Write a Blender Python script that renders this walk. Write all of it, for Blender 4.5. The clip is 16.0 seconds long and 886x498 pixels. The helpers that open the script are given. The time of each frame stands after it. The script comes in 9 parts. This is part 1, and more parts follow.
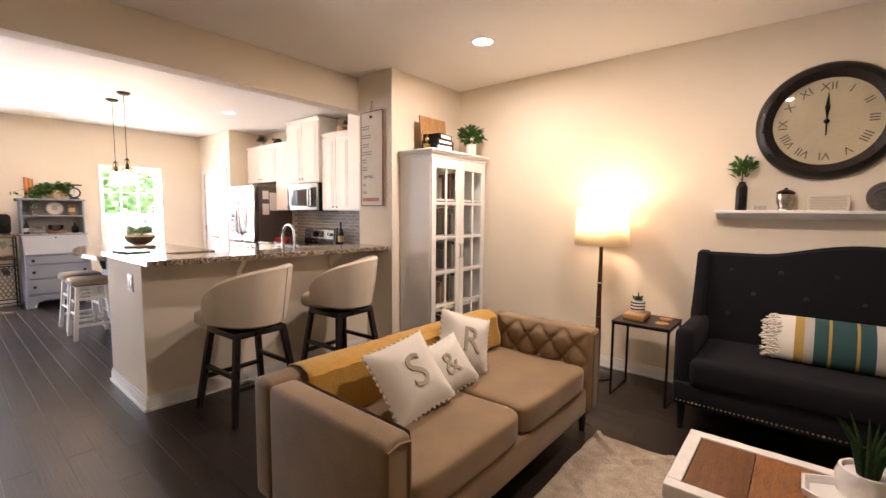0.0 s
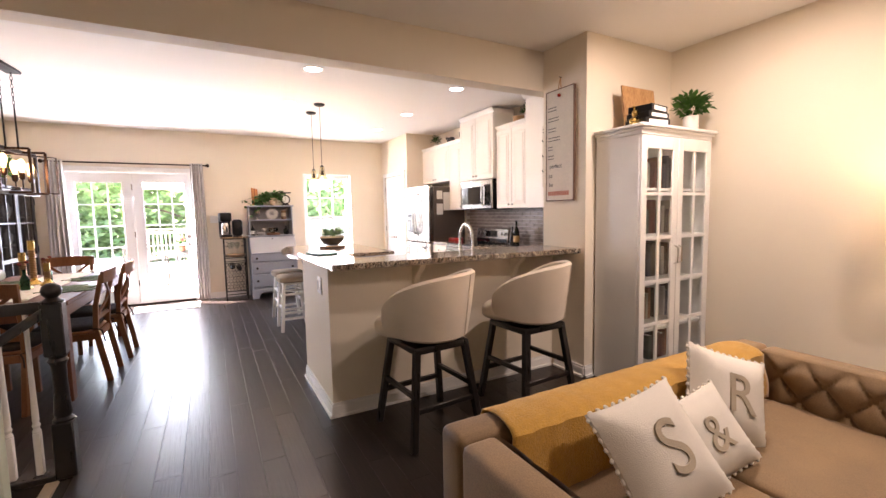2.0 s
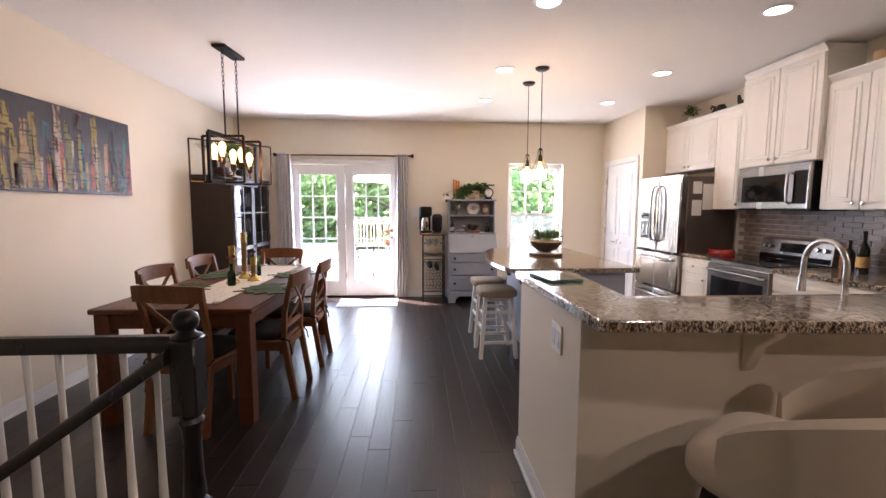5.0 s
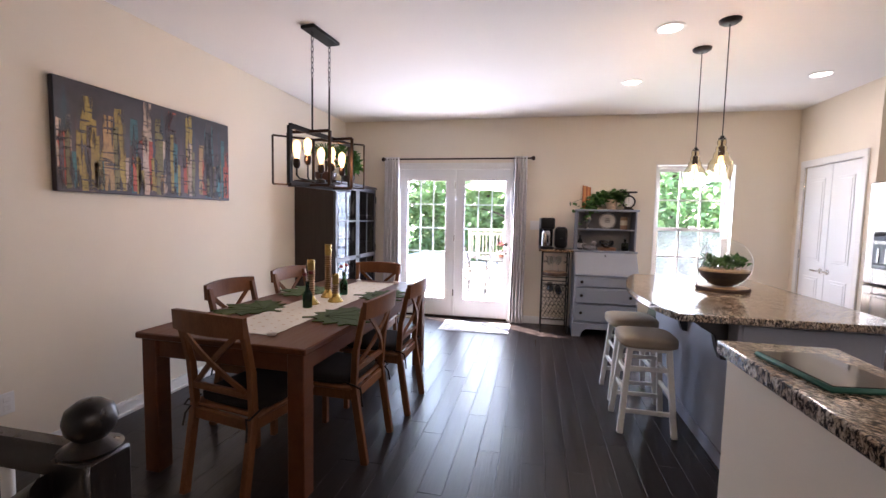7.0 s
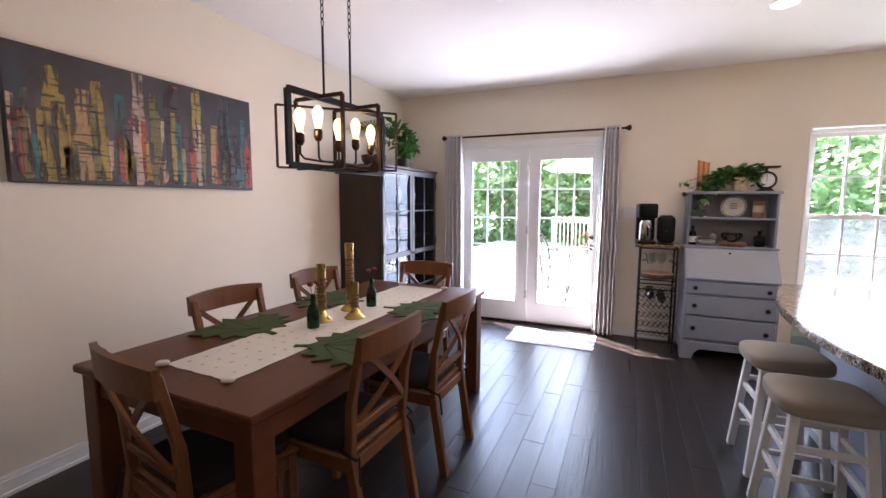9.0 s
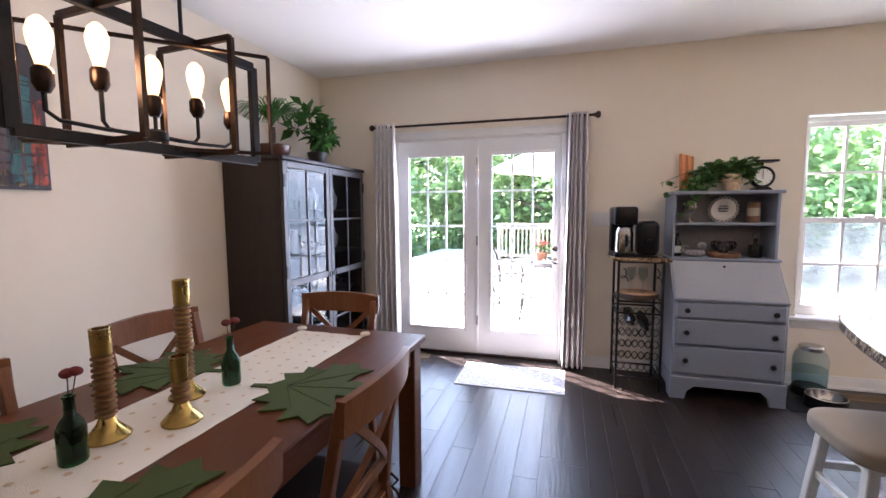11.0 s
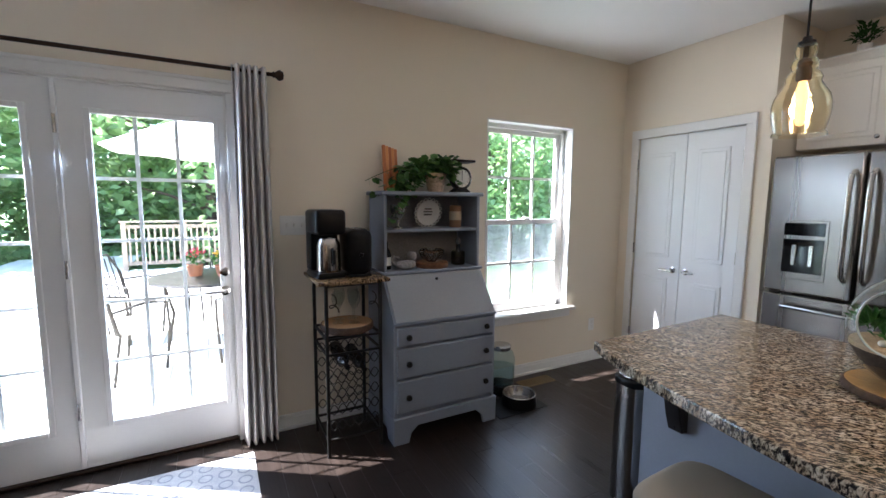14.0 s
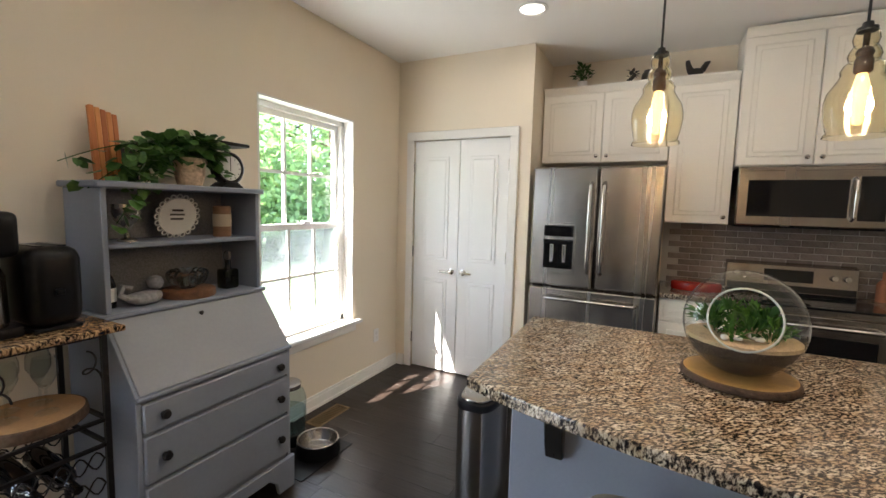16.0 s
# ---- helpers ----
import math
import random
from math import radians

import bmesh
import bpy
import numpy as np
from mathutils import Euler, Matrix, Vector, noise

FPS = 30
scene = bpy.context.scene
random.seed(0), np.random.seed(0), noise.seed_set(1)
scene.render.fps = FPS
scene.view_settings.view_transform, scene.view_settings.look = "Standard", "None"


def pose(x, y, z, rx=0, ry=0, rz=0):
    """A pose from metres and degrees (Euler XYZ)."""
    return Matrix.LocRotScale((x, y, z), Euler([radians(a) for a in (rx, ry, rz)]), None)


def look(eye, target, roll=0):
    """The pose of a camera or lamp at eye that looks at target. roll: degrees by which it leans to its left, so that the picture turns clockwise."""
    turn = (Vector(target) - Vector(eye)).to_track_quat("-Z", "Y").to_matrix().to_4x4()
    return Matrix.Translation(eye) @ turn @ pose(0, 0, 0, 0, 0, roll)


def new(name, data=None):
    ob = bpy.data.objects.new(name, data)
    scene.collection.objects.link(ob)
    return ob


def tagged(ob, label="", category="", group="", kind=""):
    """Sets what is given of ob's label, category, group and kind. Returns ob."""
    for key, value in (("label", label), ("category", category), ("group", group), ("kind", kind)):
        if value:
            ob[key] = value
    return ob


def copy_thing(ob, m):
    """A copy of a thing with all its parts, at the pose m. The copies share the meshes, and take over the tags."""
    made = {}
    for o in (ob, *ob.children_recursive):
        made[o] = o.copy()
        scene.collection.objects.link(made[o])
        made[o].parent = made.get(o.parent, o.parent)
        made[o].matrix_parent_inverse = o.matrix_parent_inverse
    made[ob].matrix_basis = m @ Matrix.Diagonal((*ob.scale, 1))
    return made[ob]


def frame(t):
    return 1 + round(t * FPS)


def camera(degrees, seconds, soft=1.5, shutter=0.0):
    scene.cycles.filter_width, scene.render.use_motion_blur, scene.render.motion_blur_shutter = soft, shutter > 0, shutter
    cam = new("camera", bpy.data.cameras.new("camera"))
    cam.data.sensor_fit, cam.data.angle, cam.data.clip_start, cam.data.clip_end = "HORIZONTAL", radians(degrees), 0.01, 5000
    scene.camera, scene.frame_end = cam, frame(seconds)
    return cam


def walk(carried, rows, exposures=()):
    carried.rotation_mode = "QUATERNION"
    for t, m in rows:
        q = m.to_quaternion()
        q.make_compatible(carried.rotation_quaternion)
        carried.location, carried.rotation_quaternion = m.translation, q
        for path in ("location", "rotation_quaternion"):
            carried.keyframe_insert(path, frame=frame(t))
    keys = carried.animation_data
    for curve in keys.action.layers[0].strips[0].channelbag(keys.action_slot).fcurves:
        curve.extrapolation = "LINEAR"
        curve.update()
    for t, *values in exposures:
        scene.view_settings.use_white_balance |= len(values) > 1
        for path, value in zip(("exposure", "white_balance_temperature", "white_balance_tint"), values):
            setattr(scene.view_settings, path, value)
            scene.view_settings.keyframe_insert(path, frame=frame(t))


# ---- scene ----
cam = camera(92.0, 16.0)
PATH = [
    (0, (0.127, 0.33, 1.372), (1.654, 1.61, 1.202), 0.5),
    (0.5, (0.167, 0.466, 1.376), (1.547, 1.899, 1.169), 2.5),
    (1, (0.215, 0.598, 1.369), (1.45, 2.155, 1.142), 2.3),
    (1.5, (0.277, 0.728, 1.354), (1.377, 2.386, 1.154), 0.4),
    (2, (0.345, 0.9, 1.356), (1.296, 2.651, 1.183), -1.1),
    (2.5, (0.376, 1.111, 1.36), (1.144, 2.951, 1.211), -0.3),
    (3, (0.371, 1.332, 1.368), (0.951, 3.24, 1.22), 1.5),
    (3.5, (0.39, 1.521, 1.354), (0.815, 3.47, 1.199), 2.0),
    (4, (0.421, 1.767, 1.371), (0.736, 3.731, 1.163), 0.9),
    (4.2, (0.423, 1.861, 1.377), (0.7, 3.828, 1.149), 0.6),
    (6.3, (0.405, 2.86, 1.394), (0.196, 4.846, 1.279), 1.9),
    (6.5, (0.403, 2.946, 1.395), (0.126, 4.922, 1.27), 2.2),
    (7, (0.429, 3.143, 1.391), (0.009, 5.093, 1.241), 1.2),
    (7.5, (0.454, 3.351, 1.393), (-0.096, 5.264, 1.204), -0.5),
    (8, (0.443, 3.531, 1.389), (-0.263, 5.391, 1.187), -0.3),
    (8.2, (0.437, 3.621, 1.402), (-0.324, 5.456, 1.175), 0.3),
    (10.3, (0.264, 4.663, 1.41), (-0.539, 6.486, 1.234), 0.5),
    (10.5, (0.218, 4.75, 1.407), (-0.511, 6.604, 1.233), 0.2),
    (11, (0.127, 4.997, 1.393), (-0.42, 6.911, 1.209), -0.3),
    (11.5, (0.063, 5.175, 1.418), (-0.342, 7.125, 1.227), -0.1),
    (12, (-0.004, 5.397, 1.497), (-0.169, 7.377, 1.266), 0.3),
    (12.5, (-0.039, 5.575, 1.439), (0.072, 7.562, 1.245), 0.4),
    (13, (-0.027, 5.776, 1.434), (0.353, 7.728, 1.216), 0.0),
    (13.5, (-0.03, 5.967, 1.437), (0.642, 7.838, 1.215), 0.0),
    (14, (0.005, 6.136, 1.458), (0.942, 7.889, 1.238), 0.5),
    (14.5, (0.015, 6.299, 1.453), (1.21, 7.89, 1.25), 1.1),
    (15, (0.059, 6.48, 1.429), (1.487, 7.864, 1.217), 1.2),
    (15.5, (0.075, 6.634, 1.441), (1.701, 7.779, 1.235), 1.3),
    (16, (0.078, 6.787, 1.454), (1.857, 7.679, 1.26), 1.5),
]
walk(cam, [(t, look(eye, target, roll)) for t, eye, target, roll in PATH],
     exposures=[(0, 4.93, 6750, 28), (2.0, 4.91, 6780, 31), (3.0, 4.91, 6780, 32), (4.0, 4.57, 6650, 31), (7.0, 3.97, 6080, 29), (10.5, 3.9, 5980, 29), (12.5, 3.45, 5600, 19), (13.0, 3.35, 5570, 17), (14.0, 3.12, 5650, 15), (14.6, 3.02, 5800, 13), (15.2, 3.2, 6120, 14), (16, 3.6, 6450, 14)])

# ---- world, sun and lamps ----
world = bpy.data.worlds.new("sky_world")
scene.world = world
world.use_nodes = True
wn = world.node_tree
for n in list(wn.nodes):
    wn.nodes.remove(n)
sky = wn.nodes.new("ShaderNodeTexSky")
sky.sky_type, sky.sun_disc = "NISHITA", False
sky.sun_elevation, sky.sun_rotation = radians(55), radians(-57)
bg = wn.nodes.new("ShaderNodeBackground")
bg.inputs["Strength"].default_value = 0.15
wout = wn.nodes.new("ShaderNodeOutputWorld")
wn.links.new(sky.outputs[0], bg.inputs[0])
wn.links.new(bg.outputs[0], wout.inputs[0])


LAMP_SHARE = 0.28


def lamp(name, kind, m, energy, colour=(1, 1, 1), **more):
    data = bpy.data.lights.new(name, kind)
    data.energy, data.color = energy * (1 if kind == "SUN" else LAMP_SHARE), colour
    for key, value in more.items():
        if key == "size":
            data.size = value
        elif key == "size_y":
            data.shape, data.size_y = "RECTANGLE", value
        elif key == "radius":
            data.shadow_soft_size = value
        elif key == "angle":
            data.angle = radians(value)
        elif key == "spread":
            data.spread = radians(value)
        elif key == "disk":
            data.shape, data.size = "DISK", value
    ob = new(name, data)
    ob.matrix_world = m
    return ob


CAN_POWER, LAMP_POWER = 0.65, 1.6
SUN_WAY = Vector((0.74, -0.48, -1.25))
lamp("sun", "SUN", look((0, 0, 0), SUN_WAY), 5.0, (1.0, 0.95, 0.86), angle=0.5)
lamp("door_daylight", "AREA", look((-0.65, 9.02, 1.1), (-0.65, 7.0, 0.7)), 21, (0.70, 0.84, 1.0), size=1.45, size_y=1.7)
lamp("window_daylight", "AREA", look((2.3, 9.08, 1.3), (2.3, 7.0, 1.0)), 6.5, (0.84, 0.95, 1.0), size=0.8, size_y=1.4)

# ---- materials ----
def material(name, colour, rough=0.5, metal=0.0, vary=0.06, scale=4.0, fine=60.0, bump=0.05, stretch=(1, 1, 1), random_tone=0.0,
             colour2=None, coat=0.0, sheen=0.0, island=False):
    m = bpy.data.materials.new(name)
    m.use_nodes = True
    nt = m.node_tree
    bsdf = nt.nodes["Principled BSDF"]
    tc = nt.nodes.new("ShaderNodeTexCoord")
    mp = nt.nodes.new("ShaderNodeMapping")
    mp.inputs["Scale"].default_value = stretch
    nt.links.new(tc.outputs["Object"], mp.inputs[0])
    big = nt.nodes.new("ShaderNodeTexNoise")
    big.inputs["Scale"].default_value, big.inputs["Detail"].default_value = scale, 4
    small = nt.nodes.new("ShaderNodeTexNoise")
    small.inputs["Scale"].default_value, small.inputs["Detail"].default_value = fine, 3
    nt.links.new(mp.outputs[0], big.inputs[0])
    nt.links.new(mp.outputs[0], small.inputs[0])
    add = nt.nodes.new("ShaderNodeMath")
    add.operation = "ADD"
    nt.links.new(big.outputs[0], add.inputs[0])
    nt.links.new(small.outputs[0], add.inputs[1])
    last = add.outputs[0]
    if random_tone:
        src = nt.nodes.new("ShaderNodeNewGeometry").outputs["Random Per Island"] if island else nt.nodes.new("ShaderNodeObjectInfo").outputs["Random"]
        mul = nt.nodes.new("ShaderNodeMath")
        mul.operation = "MULTIPLY_ADD"
        mul.inputs[1].default_value, mul.inputs[2].default_value = random_tone, -random_tone / 2
        nt.links.new(src, mul.inputs[0])
        add2 = nt.nodes.new("ShaderNodeMath")
        nt.links.new(last, add2.inputs[0])
        nt.links.new(mul.outputs[0], add2.inputs[1])
        last = add2.outputs[0]
    ramp = nt.nodes.new("ShaderNodeMapRange")
    ramp.inputs[1].default_value, ramp.inputs[2].default_value = 0.65, 1.35
    nt.links.new(last, ramp.inputs[0])
    mix = nt.nodes.new("ShaderNodeMix")
    mix.data_type = "RGBA"
    c2 = colour2 or tuple(min(1, c * (1 + vary)) for c in colour)
    c1 = colour if colour2 else tuple(c * (1 - vary) for c in colour)
    mix.inputs[6].default_value, mix.inputs[7].default_value = (*c1, 1), (*c2, 1)
    nt.links.new(ramp.outputs[0], mix.inputs[0])
    nt.links.new(mix.outputs[2], bsdf.inputs["Base Color"])
    bsdf.inputs["Roughness"].default_value, bsdf.inputs["Metallic"].default_value = rough, metal
    rr = nt.nodes.new("ShaderNodeMapRange")
    rr.inputs[1].default_value, rr.inputs[2].default_value = 0.3, 0.7
    rr.inputs[3].default_value, rr.inputs[4].default_value = max(0.02, rough - 0.06), min(1, rough + 0.06)
    nt.links.new(big.outputs[0], rr.inputs[0])
    nt.links.new(rr.outputs[0], bsdf.inputs["Roughness"])
    if bump:
        b = nt.nodes.new("ShaderNodeBump")
        b.inputs["Strength"].default_value, b.inputs["Distance"].default_value = bump, 0.01
        nt.links.new(small.outputs[0], b.inputs["Height"])
        nt.links.new(b.outputs[0], bsdf.inputs["Normal"])
    bsdf.inputs["Coat Weight"].default_value = coat
    bsdf.inputs["Coat Roughness"].default_value = 0.15
    if sheen:
        bsdf.inputs["Sheen Weight"].default_value, bsdf.inputs["Sheen Roughness"].default_value = sheen, 0.4
    return m


def glowing(name, colour, strength):
    m = bpy.data.materials.new(name)
    m.use_nodes = True
    b = m.node_tree.nodes["Principled BSDF"]
    b.inputs["Base Color"].default_value = (*colour, 1)
    b.inputs["Emission Color"].default_value = (*colour, 1)
    b.inputs["Emission Strength"].default_value = strength
    return m


def glass(name, colour=(1, 1, 1), rough=0.0, ior=1.45):
    m = bpy.data.materials.new(name)
    m.use_nodes = True
    b = m.node_tree.nodes["Principled BSDF"]
    b.inputs["Base Color"].default_value = (*colour, 1)
    b.inputs["Roughness"].default_value, b.inputs["IOR"].default_value = rough, ior
    b.inputs["Transmission Weight"].default_value = 1.0
    return m


def pane_glass(name, tint=(1, 1, 1), gloss=0.5):
    """Thin window glass: clear, with a Fresnel reflection."""
    m = bpy.data.materials.new(name)
    m.use_nodes = True
    nt = m.node_tree
    nt.nodes.remove(nt.nodes["Principled BSDF"])
    out = nt.nodes["Material Output"]
    tr, gl = nt.nodes.new("ShaderNodeBsdfTransparent"), nt.nodes.new("ShaderNodeBsdfGlossy")
    tr.inputs[0].default_value = (*tint, 1)
    gl.inputs["Roughness"].default_value = 0.02
    lw = nt.nodes.new("ShaderNodeLayerWeight")
    lw.inputs[0].default_value = 0.5
    pw, fr = nt.nodes.new("ShaderNodeMath"), nt.nodes.new("ShaderNodeMath")
    pw.operation, fr.operation = "POWER", "MULTIPLY_ADD"
    pw.inputs[1].default_value = 5
    f0 = (gloss / (2 + gloss)) ** 2
    fr.inputs[1].default_value, fr.inputs[2].default_value = 1 - f0, f0
    nt.links.new(lw.outputs["Facing"], pw.inputs[0])
    nt.links.new(pw.outputs[0], fr.inputs[0])
    mx = nt.nodes.new("ShaderNodeMixShader")
    nt.links.new(fr.outputs[0], mx.inputs[0])
    nt.links.new(tr.outputs[0], mx.inputs[1])
    nt.links.new(gl.outputs[0], mx.inputs[2])
    nt.links.new(mx.outputs[0], out.inputs[0])
    return m


def screen_mesh(name, share, colour):
    """Fine woven mesh: part cloth, part see-through."""
    m = bpy.data.materials.new(name)
    m.use_nodes = True
    nt = m.node_tree
    b = nt.nodes["Principled BSDF"]
    b.inputs["Base Color"].default_value, b.inputs["Roughness"].default_value = (*colour, 1), 0.8
    tr, mx = nt.nodes.new("ShaderNodeBsdfTransparent"), nt.nodes.new("ShaderNodeMixShader")
    mx.inputs[0].default_value = share
    nt.links.new(tr.outputs[0], mx.inputs[1])
    nt.links.new(b.outputs[0], mx.inputs[2])
    nt.links.new(mx.outputs[0], nt.nodes["Material Output"].inputs[0])
    return m


def broken_paint(name, colour):
    """Dry-brushed paint that lets the dark ground show through in upright and level strokes."""
    m = material(name, colour, 0.5, scale=9, fine=70, bump=0.4, stretch=(1, 1.6, 0.7), colour2=tuple(0.02 + c * 0.35 for c in colour))
    nt = m.node_tree
    tc = nt.nodes.new("ShaderNodeTexCoord")
    cover = None
    for stretch, scale, lo, hi in (((1, 1, 0.16), 30, 0.35, 0.50), ((1, 0.3, 2.6), 22, 0.30, 0.46)):
        mp, nz, mr = nt.nodes.new("ShaderNodeMapping"), nt.nodes.new("ShaderNodeTexNoise"), nt.nodes.new("ShaderNodeMapRange")
        mp.inputs["Scale"].default_value = stretch
        nz.inputs["Scale"].default_value, nz.inputs["Detail"].default_value = scale, 5
        mr.inputs[1].default_value, mr.inputs[2].default_value = lo, hi
        nt.links.new(tc.outputs["Object"], mp.inputs[0])
        nt.links.new(mp.outputs[0], nz.inputs[0])
        nt.links.new(nz.outputs[0], mr.inputs[0])
        if cover is None:
            cover = mr.outputs[0]
        else:
            mu = nt.nodes.new("ShaderNodeMath")
            mu.operation = "MULTIPLY"
            nt.links.new(cover, mu.inputs[0])
            nt.links.new(mr.outputs[0], mu.inputs[1])
            cover = mu.outputs[0]
    nt.links.new(cover, nt.nodes["Principled BSDF"].inputs["Alpha"])
    return m


def granite(name, tone=(1, 1, 1)):
    """Speckled granite: cream ground with grey, black and tan flecks drawn out along one way."""
    m = bpy.data.materials.new(name)
    m.use_nodes = True
    nt = m.node_tree
    b = nt.nodes["Principled BSDF"]
    tc, mp = nt.nodes.new("ShaderNodeTexCoord"), nt.nodes.new("ShaderNodeMapping")
    mp.inputs["Scale"].default_value = (1, 2.3, 1)
    turn = nt.nodes.new("ShaderNodeMapping")
    turn.inputs["Rotation"].default_value = (0, 0, 0.9)
    nt.links.new(tc.outputs["Object"], turn.inputs[0])
    nt.links.new(turn.outputs[0], mp.inputs[0])
    n1 = nt.nodes.new("ShaderNodeTexNoise")
    n1.inputs["Scale"].default_value, n1.inputs["Detail"].default_value, n1.inputs["Roughness"].default_value = 66, 5, 0.68
    n1.inputs["Distortion"].default_value = 0.6
    n2 = nt.nodes.new("ShaderNodeTexNoise")
    n2.inputs["Scale"].default_value, n2.inputs["Detail"].default_value = 11, 3
    nt.links.new(mp.outputs[0], n1.inputs[0])
    nt.links.new(mp.outputs[0], n2.inputs[0])
    ramp = nt.nodes.new("ShaderNodeValToRGB")
    r = ramp.color_ramp
    r.elements[0].position, r.elements[0].color = 0.405, (0.012, 0.011, 0.012, 1)
    r.elements[1].position, r.elements[1].color = 0.60, (0.62, 0.55, 0.45, 1)
    e = r.elements.new(0.47)
    e.color = (0.055, 0.044, 0.038, 1)
    e = r.elements.new(0.515)
    e.color = (0.36, 0.30, 0.23, 1)
    nt.links.new(n1.outputs[0], ramp.inputs[0])
    tan = nt.nodes.new("ShaderNodeMix")
    tan.data_type, tan.blend_type = "RGBA", "MULTIPLY"
    rr = nt.nodes.new("ShaderNodeValToRGB")
    rr.color_ramp.elements[0].position, rr.color_ramp.elements[0].color = 0.40, (0.62 * tone[0], 0.50 * tone[1], 0.38 * tone[2], 1)
    rr.color_ramp.elements[1].position, rr.color_ramp.elements[1].color = 0.62, (tone[0], 0.98 * tone[1], 0.95 * tone[2], 1)
    nt.links.new(n2.outputs[0], rr.inputs[0])
    tan.inputs[0].default_value = 0.8
    nt.links.new(ramp.outputs[0], tan.inputs[6])
    nt.links.new(rr.outputs[0], tan.inputs[7])
    nt.links.new(tan.outputs[2], b.inputs["Base Color"])
    b.inputs["Roughness"].default_value = 0.12
    return m


def city_painting(name):
    """An abstract skyline: upright streaks of red, gold, teal and grey on a smoky dark ground."""
    m = bpy.data.materials.new(name)
    m.use_nodes = True
    nt = m.node_tree
    b = nt.nodes["Principled BSDF"]
    tc, mp = nt.nodes.new("ShaderNodeTexCoord"), nt.nodes.new("ShaderNodeMapping")
    mp.inputs["Scale"].default_value = (1, 1, 0.10)
    nt.links.new(tc.outputs["Object"], mp.inputs[0])
    v = nt.nodes.new("ShaderNodeTexNoise")
    v.inputs["Scale"].default_value, v.inputs["Detail"].default_value = 7.5, 2
    nt.links.new(mp.outputs[0], v.inputs[0])
    ramp = nt.nodes.new("ShaderNodeValToRGB")
    r = ramp.color_ramp
    r.elements[0].position, r.elements[0].color = 0.30, (0.015, 0.05, 0.06, 1)
    r.elements[1].position, r.elements[1].color = 0.74, (0.05, 0.05, 0.07, 1)
    for p, c in ((0.40, (0.03, 0.035, 0.045, 1)), (0.46, (0.045, 0.035, 0.04, 1)), (0.505, (0.04, 0.03, 0.035, 1)),
                 (0.55, (0.06, 0.035, 0.035, 1)), (0.60, (0.05, 0.06, 0.075, 1)), (0.66, (0.075, 0.065, 0.07, 1))):
        e = r.elements.new(p)
        e.color = c
    nt.links.new(v.outputs[0], ramp.inputs[0])
    s = nt.nodes.new("ShaderNodeTexNoise")
    s.inputs["Scale"].default_value, s.inputs["Detail"].default_value, s.inputs["Roughness"].default_value = 9, 6, 0.7
    nt.links.new(tc.outputs["Object"], s.inputs[0])
    sep = nt.nodes.new("ShaderNodeSeparateXYZ")
    nt.links.new(tc.outputs["Object"], sep.inputs[0])
    # the sky above the towers
    ma = nt.nodes.new("ShaderNodeMath")
    ma.operation = "MULTIPLY_ADD"
    ma.inputs[1].default_value = 0.7
    nt.links.new(v.outputs[0], ma.inputs[0])
    nt.links.new(sep.outputs[2], ma.inputs[2])
    cut = nt.nodes.new("ShaderNodeMapRange")
    cut.inputs[1].default_value, cut.inputs[2].default_value = 0.46, 0.56
    nt.links.new(ma.outputs[0], cut.inputs[0])
    mix = nt.nodes.new("ShaderNodeMix")
    mix.data_type = "RGBA"
    mix.inputs[7].default_value = (0.034, 0.029, 0.033, 1)
    nt.links.new(cut.outputs[0], mix.inputs[0])
    nt.links.new(ramp.outputs[0], mix.inputs[6])
    worn = nt.nodes.new("ShaderNodeMix")
    worn.data_type, worn.blend_type = "RGBA", "OVERLAY"
    worn.inputs[0].default_value = 0.8
    nt.links.new(mix.outputs[2], worn.inputs[6])
    nt.links.new(s.outputs[0], worn.inputs[7])
    nt.links.new(worn.outputs[2], b.inputs["Base Color"])
    b.inputs["Roughness"].default_value = 0.45
    return m


def brushed(name, colour, rough=0.25):
    return material(name, colour, rough, 1.0, vary=0.08, scale=3, fine=40, bump=0.02, stretch=(12, 12, 0.4))


M_WALL = material("wall_paint", (0.775, 0.69, 0.56), 0.75, vary=0.02, scale=1.5, fine=220, bump=0.03)
M_CEIL = material("ceiling_paint", (0.84, 0.815, 0.78), 0.9, vary=0.015, scale=1.2, fine=160, bump=0.04)
M_TRIM = material("trim_paint", (0.78, 0.765, 0.735), 0.38, vary=0.02, fine=90, bump=0.015)
M_DOOR = material("door_paint", (0.80, 0.80, 0.79), 0.35, vary=0.015, fine=90, bump=0.012)
M_CAB = material("cabinet_paint", (0.80, 0.755, 0.68), 0.35, vary=0.02, fine=80, bump=0.012)
M_FLOOR = material("dark_plank", (0.0115, 0.0080, 0.0064), 0.33, vary=0.3, scale=6, fine=26, bump=0.13, stretch=(3.0, 0.14, 1), random_tone=0.24,
                   colour2=(0.026, 0.0175, 0.0135))
M_FLOORI = material("dark_plank_far", (0.0115, 0.0080, 0.0064), 0.33, vary=0.3, scale=6, fine=26, bump=0.13, stretch=(3.0, 0.14, 1), random_tone=0.24,
                    colour2=(0.026, 0.0175, 0.0135), island=True)
M_JOINT = material("floor_joint", (0.006, 0.0045, 0.004), 0.95, bump=0)
M_GRANITE = granite("granite")
M_GOLDSTONE = granite("golden_brown_granite", (0.98, 0.70, 0.38))
